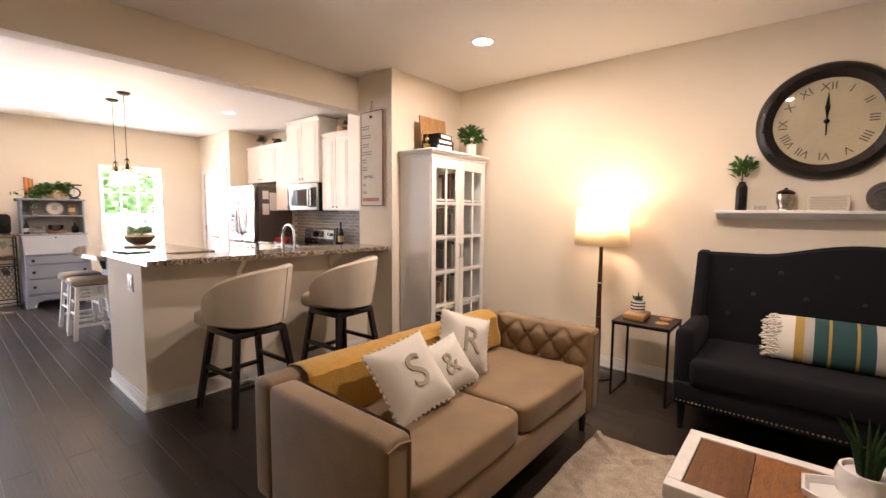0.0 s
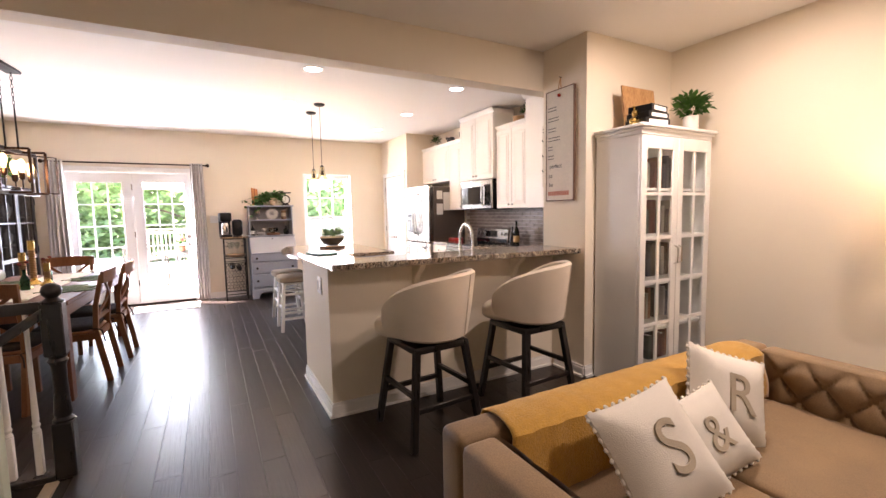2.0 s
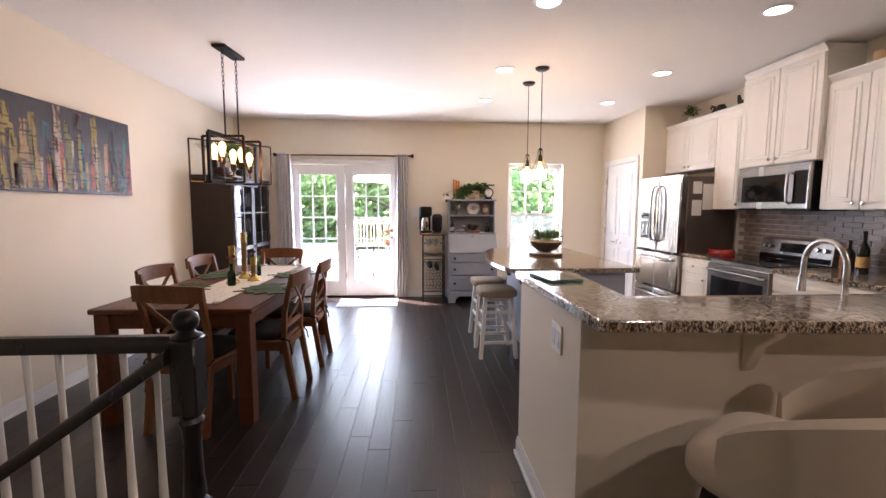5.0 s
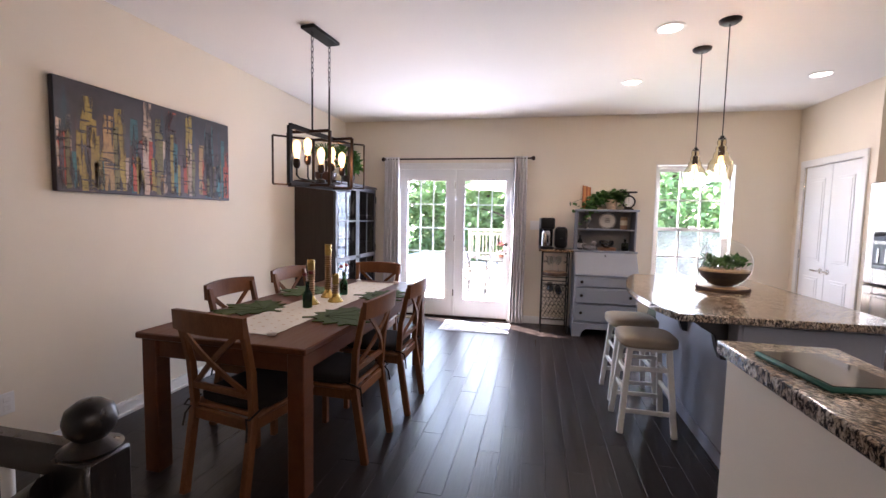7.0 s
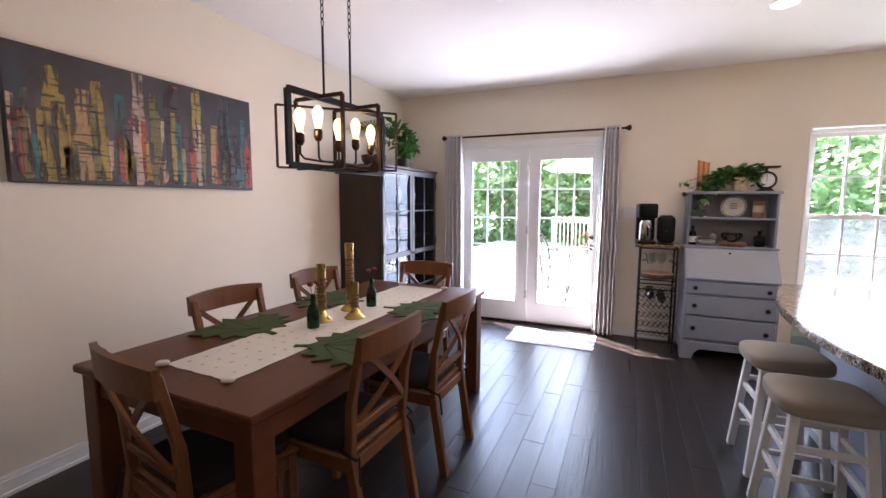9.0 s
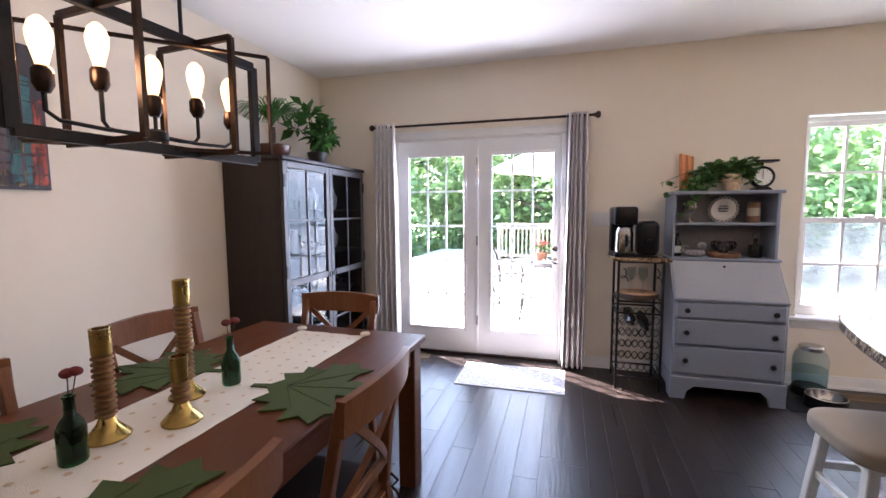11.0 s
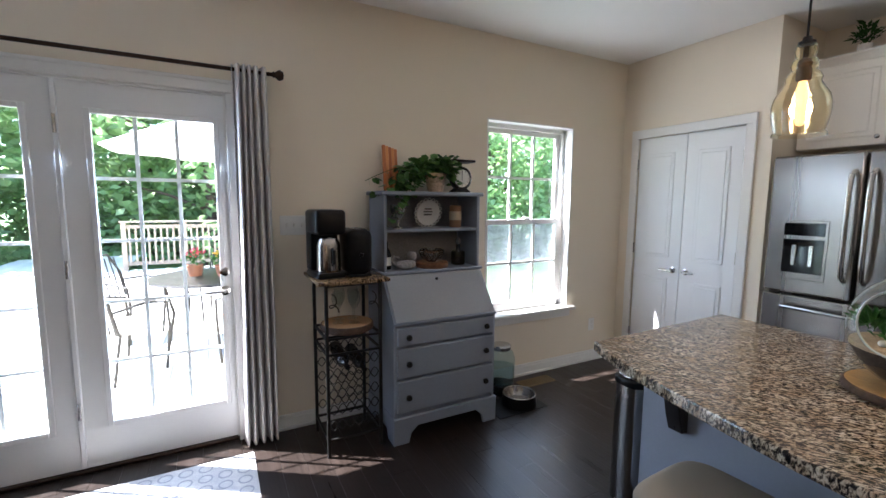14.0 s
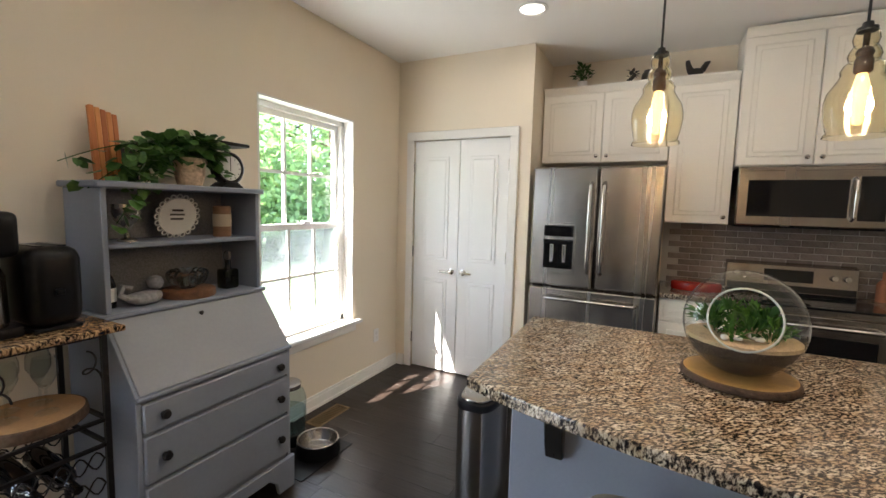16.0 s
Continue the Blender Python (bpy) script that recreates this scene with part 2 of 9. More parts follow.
M_STEEL = material("brushed_steel", (0.38, 0.35, 0.32), 0.23, 1.0, vary=0.05, scale=2, fine=60, bump=0.012, stretch=(4, 4, 0.05))
M_CHROME = material("satin_nickel", (0.60, 0.58, 0.55), 0.2, 1.0, vary=0.03, bump=0)
M_BLACKMETAL = material("black_iron", (0.018, 0.016, 0.015), 0.45, 0.6, vary=0.2, bump=0.05)
M_BRONZE = material("oiled_bronze", (0.045, 0.028, 0.02), 0.35, 0.9, vary=0.3, bump=0.03)
M_BRASS = material("aged_brass", (0.46, 0.31, 0.09), 0.28, 1.0, vary=0.2, scale=14, bump=0.03)
M_BLACKPLASTIC = material("black_plastic", (0.006, 0.006, 0.0065), 0.34, vary=0.1, bump=0.01)
M_BLACKWOOD = material("black_stained_wood", (0.013, 0.010, 0.009), 0.32, vary=0.25, scale=10, fine=70, bump=0.05, stretch=(5, 5, 0.6))
M_DARKCAB = material("espresso_wood", (0.030, 0.020, 0.016), 0.42, vary=0.25, scale=6, fine=50, bump=0.06, stretch=(6, 6, 0.5))
M_TABLE = material("brown_table_wood", (0.078, 0.0205, 0.006), 0.42, vary=0.25, scale=5, fine=45, bump=0.06, stretch=(7, 0.5, 5),
                   colour2=(0.125, 0.039, 0.012))
M_CHAIR = material("honey_brown_wood", (0.125, 0.042, 0.012), 0.44, vary=0.25, scale=7, fine=60, bump=0.05, stretch=(4, 4, 0.7),
                   colour2=(0.20, 0.082, 0.030))
M_LOG = material("live_edge_wood", (0.36, 0.20, 0.085), 0.55, scale=16, fine=90, bump=0.12, colour2=(0.48, 0.27, 0.12))
M_SLAB = material("golden_slab", (0.40, 0.21, 0.055), 0.45, vary=0.3, scale=14, fine=70, bump=0.1, stretch=(4, 0.8, 1), colour2=(0.62, 0.38, 0.13))
M_REDSLICE = material("red_brown_slice", (0.13, 0.055, 0.025), 0.6, vary=0.3, scale=18, fine=80, bump=0.2, colour2=(0.24, 0.11, 0.05))
M_BARK = material("bark", (0.085, 0.052, 0.034), 0.9, vary=0.4, scale=20, fine=60, bump=0.6)
M_CREAM = material("cream_upholstery", (0.66, 0.575, 0.47), 0.85, vary=0.05, scale=9, fine=420, bump=0.18, sheen=0.25)
M_TAUPE = material("taupe_velvet", (0.235, 0.149, 0.072), 0.68, vary=0.34, scale=5, fine=300, bump=0.12, sheen=0.2)
M_CHARCOAL = material("charcoal_linen", (0.012, 0.012, 0.0145), 0.92, vary=0.2, scale=9, fine=420, bump=0.25, sheen=0.04)
# Darker than the linen: the tuft dimples' shade is put into the buttons.
M_BUTTON = material("shaded_button_cloth", (0.006, 0.006, 0.0075), 0.8, vary=0.2, fine=420, bump=0.2)
M_SEATPAD = material("dark_seat_pad", (0.022, 0.016, 0.014), 0.9, vary=0.2, fine=300, bump=0.2)
M_STOOLSEAT = material("beige_stool_fabric", (0.34, 0.275, 0.205), 0.85, vary=0.08, fine=380, bump=0.2)
M_WHITEWOOD = material("whitewashed_wood", (0.74, 0.71, 0.66), 0.5, vary=0.08, scale=9, fine=60, bump=0.06, stretch=(5, 5, 0.6))
M_MUSTARD = material("mustard_knit", (0.50, 0.275, 0.045), 0.9, vary=0.15, scale=30, fine=160, bump=0.5, stretch=(1, 1, 1), sheen=0.3)
M_LINEN = material("white_linen", (0.72, 0.68, 0.60), 0.9, vary=0.05, fine=300, bump=0.25)
M_LETTER = material("taupe_letter", (0.45, 0.38, 0.28), 0.9, vary=0.1, fine=300, bump=0.3)
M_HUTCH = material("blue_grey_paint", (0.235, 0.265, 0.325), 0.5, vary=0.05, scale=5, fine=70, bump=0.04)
# Hutch grey lifted for the fall front: the slope's light is in the colour.
M_HUTCHLIGHT = material("lit_blue_grey_paint", (0.30, 0.318, 0.355), 0.5, vary=0.04, scale=5, fine=70, bump=0.03)
M_ISLAND = material("island_grey_paint", (0.29, 0.31, 0.365), 0.5, vary=0.04, scale=4, fine=80, bump=0.02)
M_MINT = material("mint_paint", (0.47, 0.53, 0.44), 0.42, vary=0.05, scale=4, fine=80, bump=0.03)
M_CURTAIN = material("grey_curtain", (0.62, 0.59, 0.58), 0.9, vary=0.08, scale=24, fine=200, bump=0.2)
M_LEAF = material("leaf", (0.035, 0.115, 0.022), 0.5, vary=0.3, scale=12, bump=0.05, colour2=(0.085, 0.21, 0.04), random_tone=0.3, island=True)
M_LEAFDARK = material("deep_leaf", (0.018, 0.065, 0.016), 0.45, vary=0.3, scale=12, bump=0.05, colour2=(0.05, 0.135, 0.028), random_tone=0.3, island=True)
M_IVY = material("ivy_leaf", (0.022, 0.085, 0.014), 0.42, vary=0.3, scale=14, bump=0.05, colour2=(0.10, 0.22, 0.045), random_tone=0.5, island=True)
# Lifted far above foliage green, so the backlight sits in the leaf colour.
M_TREELEAF = material("backlit_tree_leaf", (0.21, 0.34, 0.12), 0.6, vary=0.3, scale=2, bump=0, colour2=(0.43, 0.55, 0.28), random_tone=0.5, island=True)
M_TERRA = material("terracotta", (0.30, 0.12, 0.06), 0.75, vary=0.15, bump=0.1)
M_POTDARK = material("dark_pot", (0.03, 0.024, 0.02), 0.5, vary=0.2, bump=0.05)
M_WHITECER = material("white_ceramic", (0.78, 0.76, 0.72), 0.25, vary=0.03, bump=0.01)
M_SILVER = material("tarnished_silver", (0.50, 0.46, 0.40), 0.25, 1.0, vary=0.2, scale=20, bump=0.04)
M_COPPER = material("copper", (0.62, 0.24, 0.10), 0.25, 1.0, vary=0.15, scale=10, bump=0.02)
M_SOIL = material("soil", (0.05, 0.033, 0.022), 0.95, vary=0.6, scale=60, fine=160, bump=0.6)
M_PEBBLE = material("pebble_sand", (0.40, 0.31, 0.20), 0.9, vary=0.3, scale=60, fine=240, bump=0.6)
M_GREENGLASS = glass("green_bottle_glass", (0.02, 0.17, 0.045), 0.02)
M_DARKGLASS = glass("dark_bottle_glass", (0.02, 0.03, 0.012), 0.02)
M_CLEAR = glass("clear_glass", (0.97, 0.985, 0.98))
M_AMBER = glass("amber_glass", (0.95, 0.90, 0.74), 0.0, 1.35)
M_GLOBE = pane_glass("blown_globe_glass", (0.93, 0.945, 0.94), 0.75)
M_BOWLGLASS = pane_glass("terrarium_glass", (0.95, 0.965, 0.96), 0.32)
M_PANE = pane_glass("window_glass", (0.96, 0.98, 0.98), 0.45)
M_CABPANE = pane_glass("cabinet_glass", (0.60, 0.63, 0.65), 0.4)
M_SCREEN = screen_mesh("insect_screen", 0.42, (0.42, 0.44, 0.47))
M_BLACKGLASS = material("black_glass", (0.008, 0.008, 0.009), 0.06, vary=0.05, bump=0)
M_BULB = glowing("warm_filament_bulb", (1.0, 0.56, 0.20), 0.28)
M_CAN = glowing("can_light_lens", (1.0, 0.93, 0.82), 0.55)
M_TILE = material("grey_brick_tile", (0.15, 0.12, 0.105), 0.32, vary=0.25, scale=18, fine=90, bump=0.06, random_tone=0.5, colour2=(0.27, 0.225, 0.20))
M_GROUT = material("grout", (0.50, 0.47, 0.43), 0.9, vary=0.06)
M_GREENFELT = material("green_felt", (0.046, 0.072, 0.012), 0.95, vary=0.15, scale=40, fine=300, bump=0.3)
M_RUG = material("beige_rug", (0.33, 0.25, 0.17), 0.95, vary=0.25, scale=16, fine=130, bump=1.0, colour2=(0.60, 0.52, 0.41))
M_MAT = material("pale_mat", (0.56, 0.54, 0.50), 0.95, vary=0.2, scale=14, fine=200, bump=0.3, colour2=(0.36, 0.36, 0.37))
M_CARPET = material("stair_carpet", (0.46, 0.38, 0.28), 0.95, vary=0.1, fine=260, bump=0.4)
M_PAINTING = city_painting("city_painting")
M_SIGN = material("cream_sign_board", (0.66, 0.60, 0.51), 0.7, vary=0.08, scale=6, fine=60, bump=0.05)
M_SIGNTEXT = material("grey_letter", (0.10, 0.095, 0.09), 0.8, bump=0)
M_REDTEXT = material("faded_red", (0.48, 0.17, 0.12), 0.8, bump=0)
M_CLOCKFACE = material("aged_clock_face", (0.52, 0.43, 0.28), 0.6, vary=0.12, scale=7, bump=0.03)
# Deck boards paler than bare wood: the sun's glare is put into the colour.
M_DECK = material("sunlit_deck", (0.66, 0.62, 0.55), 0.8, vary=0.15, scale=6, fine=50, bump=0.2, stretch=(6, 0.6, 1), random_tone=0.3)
M_GRASS = material("grass", (0.10, 0.17, 0.05), 0.9, vary=0.4, scale=2, fine=40, bump=0.5, colour2=(0.18, 0.26, 0.09))
M_FENCE = material("deck_rail_wood", (0.36, 0.28, 0.20), 0.8, vary=0.15, fine=60, bump=0.15)
M_PATIO = material("patio_metal", (0.04, 0.035, 0.03), 0.5, 0.5, bump=0.03)
M_UMBRELLA = material("white_canvas", (0.80, 0.79, 0.76), 0.85, vary=0.03, fine=200, bump=0.1)
M_BLUELABEL = material("teal_glass_label", (0.10, 0.20, 0.24), 0.5)
M_RED = material("glossy_red", (0.34, 0.02, 0.012), 0.25, vary=0.1, bump=0)
M_PAPER = material("white_paper", (0.78, 0.77, 0.74), 0.8, vary=0.05, bump=0)
M_SIDING = material("house_siding", (0.52, 0.52, 0.52), 0.7, vary=0.05)

for _m, _level in ((M_BLACKPLASTIC, 0.2), (M_CHARCOAL, 0.15), (M_TABLE, 0.3), (M_CHAIR, 0.3), (M_DARKCAB, 0.3), (M_SEATPAD, 0.15), (M_FLOOR, 0.4), (M_FLOORI, 0.4)):
    _m.node_tree.nodes["Principled BSDF"].inputs["Specular IOR Level"].default_value = _level
for _m in (M_TREELEAF, M_LEAF, M_LEAFDARK):
    # leaves let some light through
    _t = _m.node_tree
    _p = _t.nodes["Principled BSDF"]
    _s, _x = _t.nodes.new("ShaderNodeBsdfTranslucent"), _t.nodes.new("ShaderNodeMixShader")
    _x.inputs[0].default_value = 0.6
    _t.links.new(_p.inputs["Base Color"].links[0].from_socket, _s.inputs[0])
    _t.links.new(_p.outputs[0], _x.inputs[1])
    _t.links.new(_s.outputs[0], _x.inputs[2])
    _t.links.new(_x.outputs[0], _t.nodes["Material Output"].inputs[0])

# lamp shade: cloth that lets light through
M_SHADE = bpy.data.materials.new("linen_shade")
M_SHADE.use_nodes = True
_nt = M_SHADE.node_tree
_b = _nt.nodes["Principled BSDF"]
_b.inputs["Base Color"].default_value = (0.86, 0.80, 0.68, 1)
_b.inputs["Roughness"].default_value = 0.9
_tl = _nt.nodes.new("ShaderNodeBsdfTranslucent")
_tl.inputs[0].default_value = (0.93, 0.86, 0.72, 1)
_mx = _nt.nodes.new("ShaderNodeMixShader")
_mx.inputs[0].default_value = 0.72
_nt.links.new(_b.outputs[0], _mx.inputs[1])
_nt.links.new(_tl.outputs[0], _mx.inputs[2])
_nt.links.new(_mx.outputs[0], _nt.nodes["Material Output"].inputs[0])

# ---- mesh helpers ----
def box(bm, x0, x1, y0, y1, z0, z1, bevel=0.0, seg=1, m=None):
    vs = [bm.verts.new((x, y, z)) for x in (x0, x1) for y in (y0, y1) for z in (z0, z1)]
    quads = ((0, 1, 3, 2), (4, 6, 7, 5), (0, 4, 5, 1), (2, 3, 7, 6), (0, 2, 6, 4), (1, 5, 7, 3))
    fs = [bm.faces.new([vs[i] for i in q]) for q in quads]
    if bevel:
        es = list({e for f in fs for e in f.edges})
        out = bmesh.ops.bevel(bm, geom=es, offset=bevel, segments=seg, affect="EDGES", profile=0.5)
        vs = list({v for f in out["faces"] for v in f.verts} | {v for v in vs if v.is_valid})
    if m is not None:
        bmesh.ops.transform(bm, matrix=m, verts=vs)
    return bm


def rod(bm, p0, p1, r0, r1=None, seg=12, cap=True):
    """A round bar, tapered from r0 to r1."""
    p0, p1 = Vector(p0), Vector(p1)
    r1 = r0 if r1 is None else r1
    d = p1 - p0
    m = Matrix.Translation((p0 + p1) / 2) @ d.to_track_quat("Z", "Y").to_matrix().to_4x4()
    bmesh.ops.create_cone(bm, cap_ends=cap, segments=seg, radius1=r0, radius2=r1, depth=d.length, matrix=m)
    return bm


def beam(bm, p0, p1, w, d, up=(0, 0, 1), bevel=0.0):
    """A bar of rectangular section between two points."""
    p0, p1 = Vector(p0), Vector(p1)
    z = (p1 - p0).normalized()
    x = Vector(up).cross(z)
    if x.length < 1e-4:
        x = Vector((1, 0, 0))
    x.normalize()
    y = z.cross(x)
    m = Matrix((x, y, z)).transposed().to_4x4()
    m.translation = p0
    return box(bm, -w / 2, w / 2, -d / 2, d / 2, 0, (p1 - p0).length, bevel, m=m)


def lathe(bm, profile, seg=24, centre=(0, 0, 0), m=None):
    """A body of revolution round z from (radius, height) pairs."""
    cx, cy, cz = centre
    rings, made = [], []
    for r, z in profile:
        if r < 1e-5:
            ring = [bm.verts.new((cx, cy, cz + z))]
        else:
            ring = [bm.verts.new((cx + r * math.cos(2 * math.pi * i / seg), cy + r * math.sin(2 * math.pi * i / seg), cz + z)) for i in range(seg)]
        rings.append(ring)
        made += ring
    for a, b in zip(rings, rings[1:]):
        for i in range(seg):
            j = (i + 1) % seg
            if len(a) == 1 and len(b) > 1:
                bm.faces.new((a[0], b[i], b[j]))
            elif len(b) == 1 and len(a) > 1:
                bm.faces.new((a[i], b[0], a[j]))
            elif len(a) > 1:
                bm.faces.new((a[i], b[i], b[j], a[j]))
    if m is not None:
        bmesh.ops.transform(bm, matrix=m, verts=made)
    return bm


def tube(bm, pts, r, seg=8, closed=False):
    """A round tube along points."""
    pts = [Vector(p) for p in pts]
    n, rings = len(pts), []
    side = None
    for i, p in enumerate(pts):
        a = pts[(i - 1) % n] if closed or i else p
        b = pts[(i + 1) % n] if closed or i < n - 1 else p
        d = (b - a).normalized()
        if side is None:
            side = d.orthogonal().normalized()
        side = (side - d * side.dot(d)).normalized()
        up = d.cross(side)
        rad = r[i] if isinstance(r, (list, tuple)) else r
        rings.append([bm.verts.new(p + rad * (math.cos(2 * math.pi * k / seg) * side + math.sin(2 * math.pi * k / seg) * up)) for k in range(seg)])
    last = n if closed else n - 1
    for i in range(last):
        a, b = rings[i], rings[(i + 1) % n]
        for k in range(seg):
            bm.faces.new((a[k], a[(k + 1) % seg], b[(k + 1) % seg], b[k]))
    if not closed:
        bm.faces.new(rings[0][::-1])
        bm.faces.new(rings[-1])
    return bm


def prism(bm, outline, a, b, axis="z", bevel=0.0, seg=1):
    """A flat outline pushed from a to b along an axis: outline in (x, y), (x, z) or (y, z)."""
    def at(u, v, w):
        return {"z": (u, v, w), "y": (u, w, v), "x": (w, u, v)}[axis]
    lo, hi = [bm.verts.new(at(u, v, a)) for u, v in outline], [bm.verts.new(at(u, v, b)) for u, v in outline]
    fs = [bm.faces.new(lo[::-1]), bm.faces.new(hi)]
    n = len(outline)
    for i in range(n):
        fs.append(bm.faces.new((lo[i], lo[(i + 1) % n], hi[(i + 1) % n], hi[i])))
    bmesh.ops.recalc_face_normals(bm, faces=fs)
    if bevel:
        es = list({e for f in fs[:2] for e in f.edges})
        bmesh.ops.bevel(bm, geom=es, offset=bevel, segments=seg, affect="EDGES", profile=0.5)
    return bm


def cushion(bm, sx, sy, sz, n=10, power=4.0, pinch=0.0, m=None, lump=0.0):
    """A soft filled cushion: a rounded box whose faces bulge; pinch draws the corners out into points."""
    made = []
    grid = {}
    for f in range(6):
        for i in range(n + 1):
            for j in range(n + 1):
                a, b = 2 * i / n - 1, 2 * j / n - 1
                p = [(1, a, b), (-1, a, b), (a, 1, b), (a, -1, b), (a, b, 1), (a, b, -1)][f]
                k = sum(abs(c) ** power for c in p) ** (1 / power)
                q = Vector((p[0] / k, p[1] / k, p[2] / k))
                if pinch:
                    thin = 1 - pinch * max(abs(p[0]), abs(p[1])) ** 4
                    q = Vector((p[0], p[1], q.z * max(0.12, thin)))
                    waist = 1 - 0.06 * (1 - (p[0] * p[1]) ** 2)
                    q.x, q.y = q.x * waist, q.y * waist
                w = Vector((q.x * sx / 2, q.y * sy / 2, q.z * sz / 2))
                if lump:
                    w += lump * noise.noise_vector(w * 7)
                key = tuple(round(c, 5) for c in p)
                if key not in grid:
                    grid[key] = bm.verts.new(w)
                    made.append(grid[key])
    for f in range(6):
        for i in range(n):
            for j in range(n):
                vs = []
                for ii, jj in ((i, j), (i + 1, j), (i + 1, j + 1), (i, j + 1)):
                    a, b = 2 * ii / n - 1, 2 * jj / n - 1
                    p = [(1, a, b), (-1, a, b), (a, 1, b), (a, -1, b), (a, b, 1), (a, b, -1)][f]
                    vs.append(grid[tuple(round(c, 5) for c in p)])
                if len(set(vs)) == 4:
                    bm.faces.new(vs)
    bmesh.ops.recalc_face_normals(bm, faces=[f for f in bm.faces if f.verts[0] in made or True])
    if m is not None:
        bmesh.ops.transform(bm, matrix=m, verts=made)
    return bm


def mesh_of(name, bm, mat, smooth=False):
    me = bpy.data.meshes.new(name)
    bmesh.ops.recalc_face_normals(bm, faces=bm.faces)
    bm.to_mesh(me)
    bm.free()
    me.materials.append(mat)
    if smooth:
        me.shade_smooth()
        me.set_sharp_from_angle(angle=radians(40))
    return me


def part(name, bm, mat, parent=None, label="", smooth=True, m=None):
    ob = new(name, mesh_of(name, bm, mat, smooth))
    if parent is not None:
        ob.parent = parent
    if m is not None:
        ob.matrix_local = m
    if label:
        ob["label"] = label
    return ob


def thing(name, m, label, category, group="", kind=""):
    ob = new(name)
    ob.empty_display_size = 0.1
    ob.matrix_world = m
    return tagged(ob, label, category, group, kind)


def single(name, bm, mat, m, label, category, group="", kind="", smooth=True):
    ob = new(name, mesh_of(name, bm, mat, smooth))
    ob.matrix_world = m
    return tagged(ob, label, category, group, kind)


def boxpart(name, dims, mat, parent, bevel=0.004, label="", m=None, smooth=True):
    return part(name, box(bmesh.new(), *dims, bevel=bevel), mat, parent, label, smooth, m)


def structure(name, bm, mat, label="", smooth=False):
    return tagged(new(name, mesh_of(name, bm, mat, smooth)), label, "", "", "structure")


def words(name, text, size, mat, parent, m, depth=0.002, label=""):
    cu = bpy.data.curves.new(name, "FONT")
    cu.body, cu.size, cu.extrude, cu.align_x, cu.align_y = text, size, depth, "CENTER", "CENTER"
    tmp = bpy.data.objects.new(name, cu)
    scene.collection.objects.link(tmp)
    bpy.context.view_layer.update()
    me = bpy.data.meshes.new_from_object(tmp.evaluated_get(bpy.context.evaluated_depsgraph_get()))
    bpy.data.objects.remove(tmp)
    me.materials.clear()
    me.materials.append(mat)
    ob = new(name, me)
    ob.parent = parent
    ob.matrix_local = m
    if label:
        ob["label"] = label
    return ob


def leaves(bm, centre, spread, count, size, rnd, droop=0.0, wide=0.5, oval=False):
    """Many small folded leaves scattered in a flattened ball round a centre."""
    c = Vector(centre)
    for _ in range(count):
        d = Vector((rnd.gauss(0, 1), rnd.gauss(0, 1), rnd.gauss(0, 1)))
        d = d.normalized() * (rnd.random() ** 0.5)
        p = c + Vector((d.x * spread[0], d.y * spread[1], d.z * spread[2]))
        out = Vector((d.x, d.y, 0.25 - droop + rnd.gauss(0, 0.35))).normalized()
        s = size * rnd.uniform(0.6, 1.3)
        side = out.cross(Vector((rnd.gauss(0, 0.4), rnd.gauss(0, 0.4), 1))).normalized() * s * wide
        lift = Vector((0, 0, s * 0.12))
        if oval:
            rib = [bm.verts.new(p + out * s * u) for u in (0, 0.35, 0.75, 1)]
            for sign in (1, -1):
                e1, e2 = bm.verts.new(p + out * s * 0.22 + side * 0.48 * sign + lift), bm.verts.new(p + out * s * 0.70 + side * 0.44 * sign + lift * 0.7)
                bm.faces.new((rib[0], e1, rib[1])), bm.faces.new((rib[1], e1, e2, rib[2])), bm.faces.new((rib[2], e2, rib[3]))
            continue
        a, b, e = bm.verts.new(p), bm.verts.new(p + out * s * 0.5 + side * 0.5 + lift), bm.verts.new(p + out * s)
        f = bm.verts.new(p + out * s * 0.5 - side * 0.5 + lift)
        g = bm.verts.new(p + out * s * 0.5)
        bm.faces.new((a, b, g)), bm.faces.new((b, e, g)), bm.faces.new((a, g, f)), bm.faces.new((g, e, f))
    return bm

# ---- the setting ----
XL, XR, XP, YB, YF, ZC = -2.27, 3.96, 3.365, 8.905, -3.0, 2.70
XS = -0.80          # wall beside the stairs, behind the mint chest
YS0, YS1 = 2.72, 3.74   # stairwell
T = 0.16


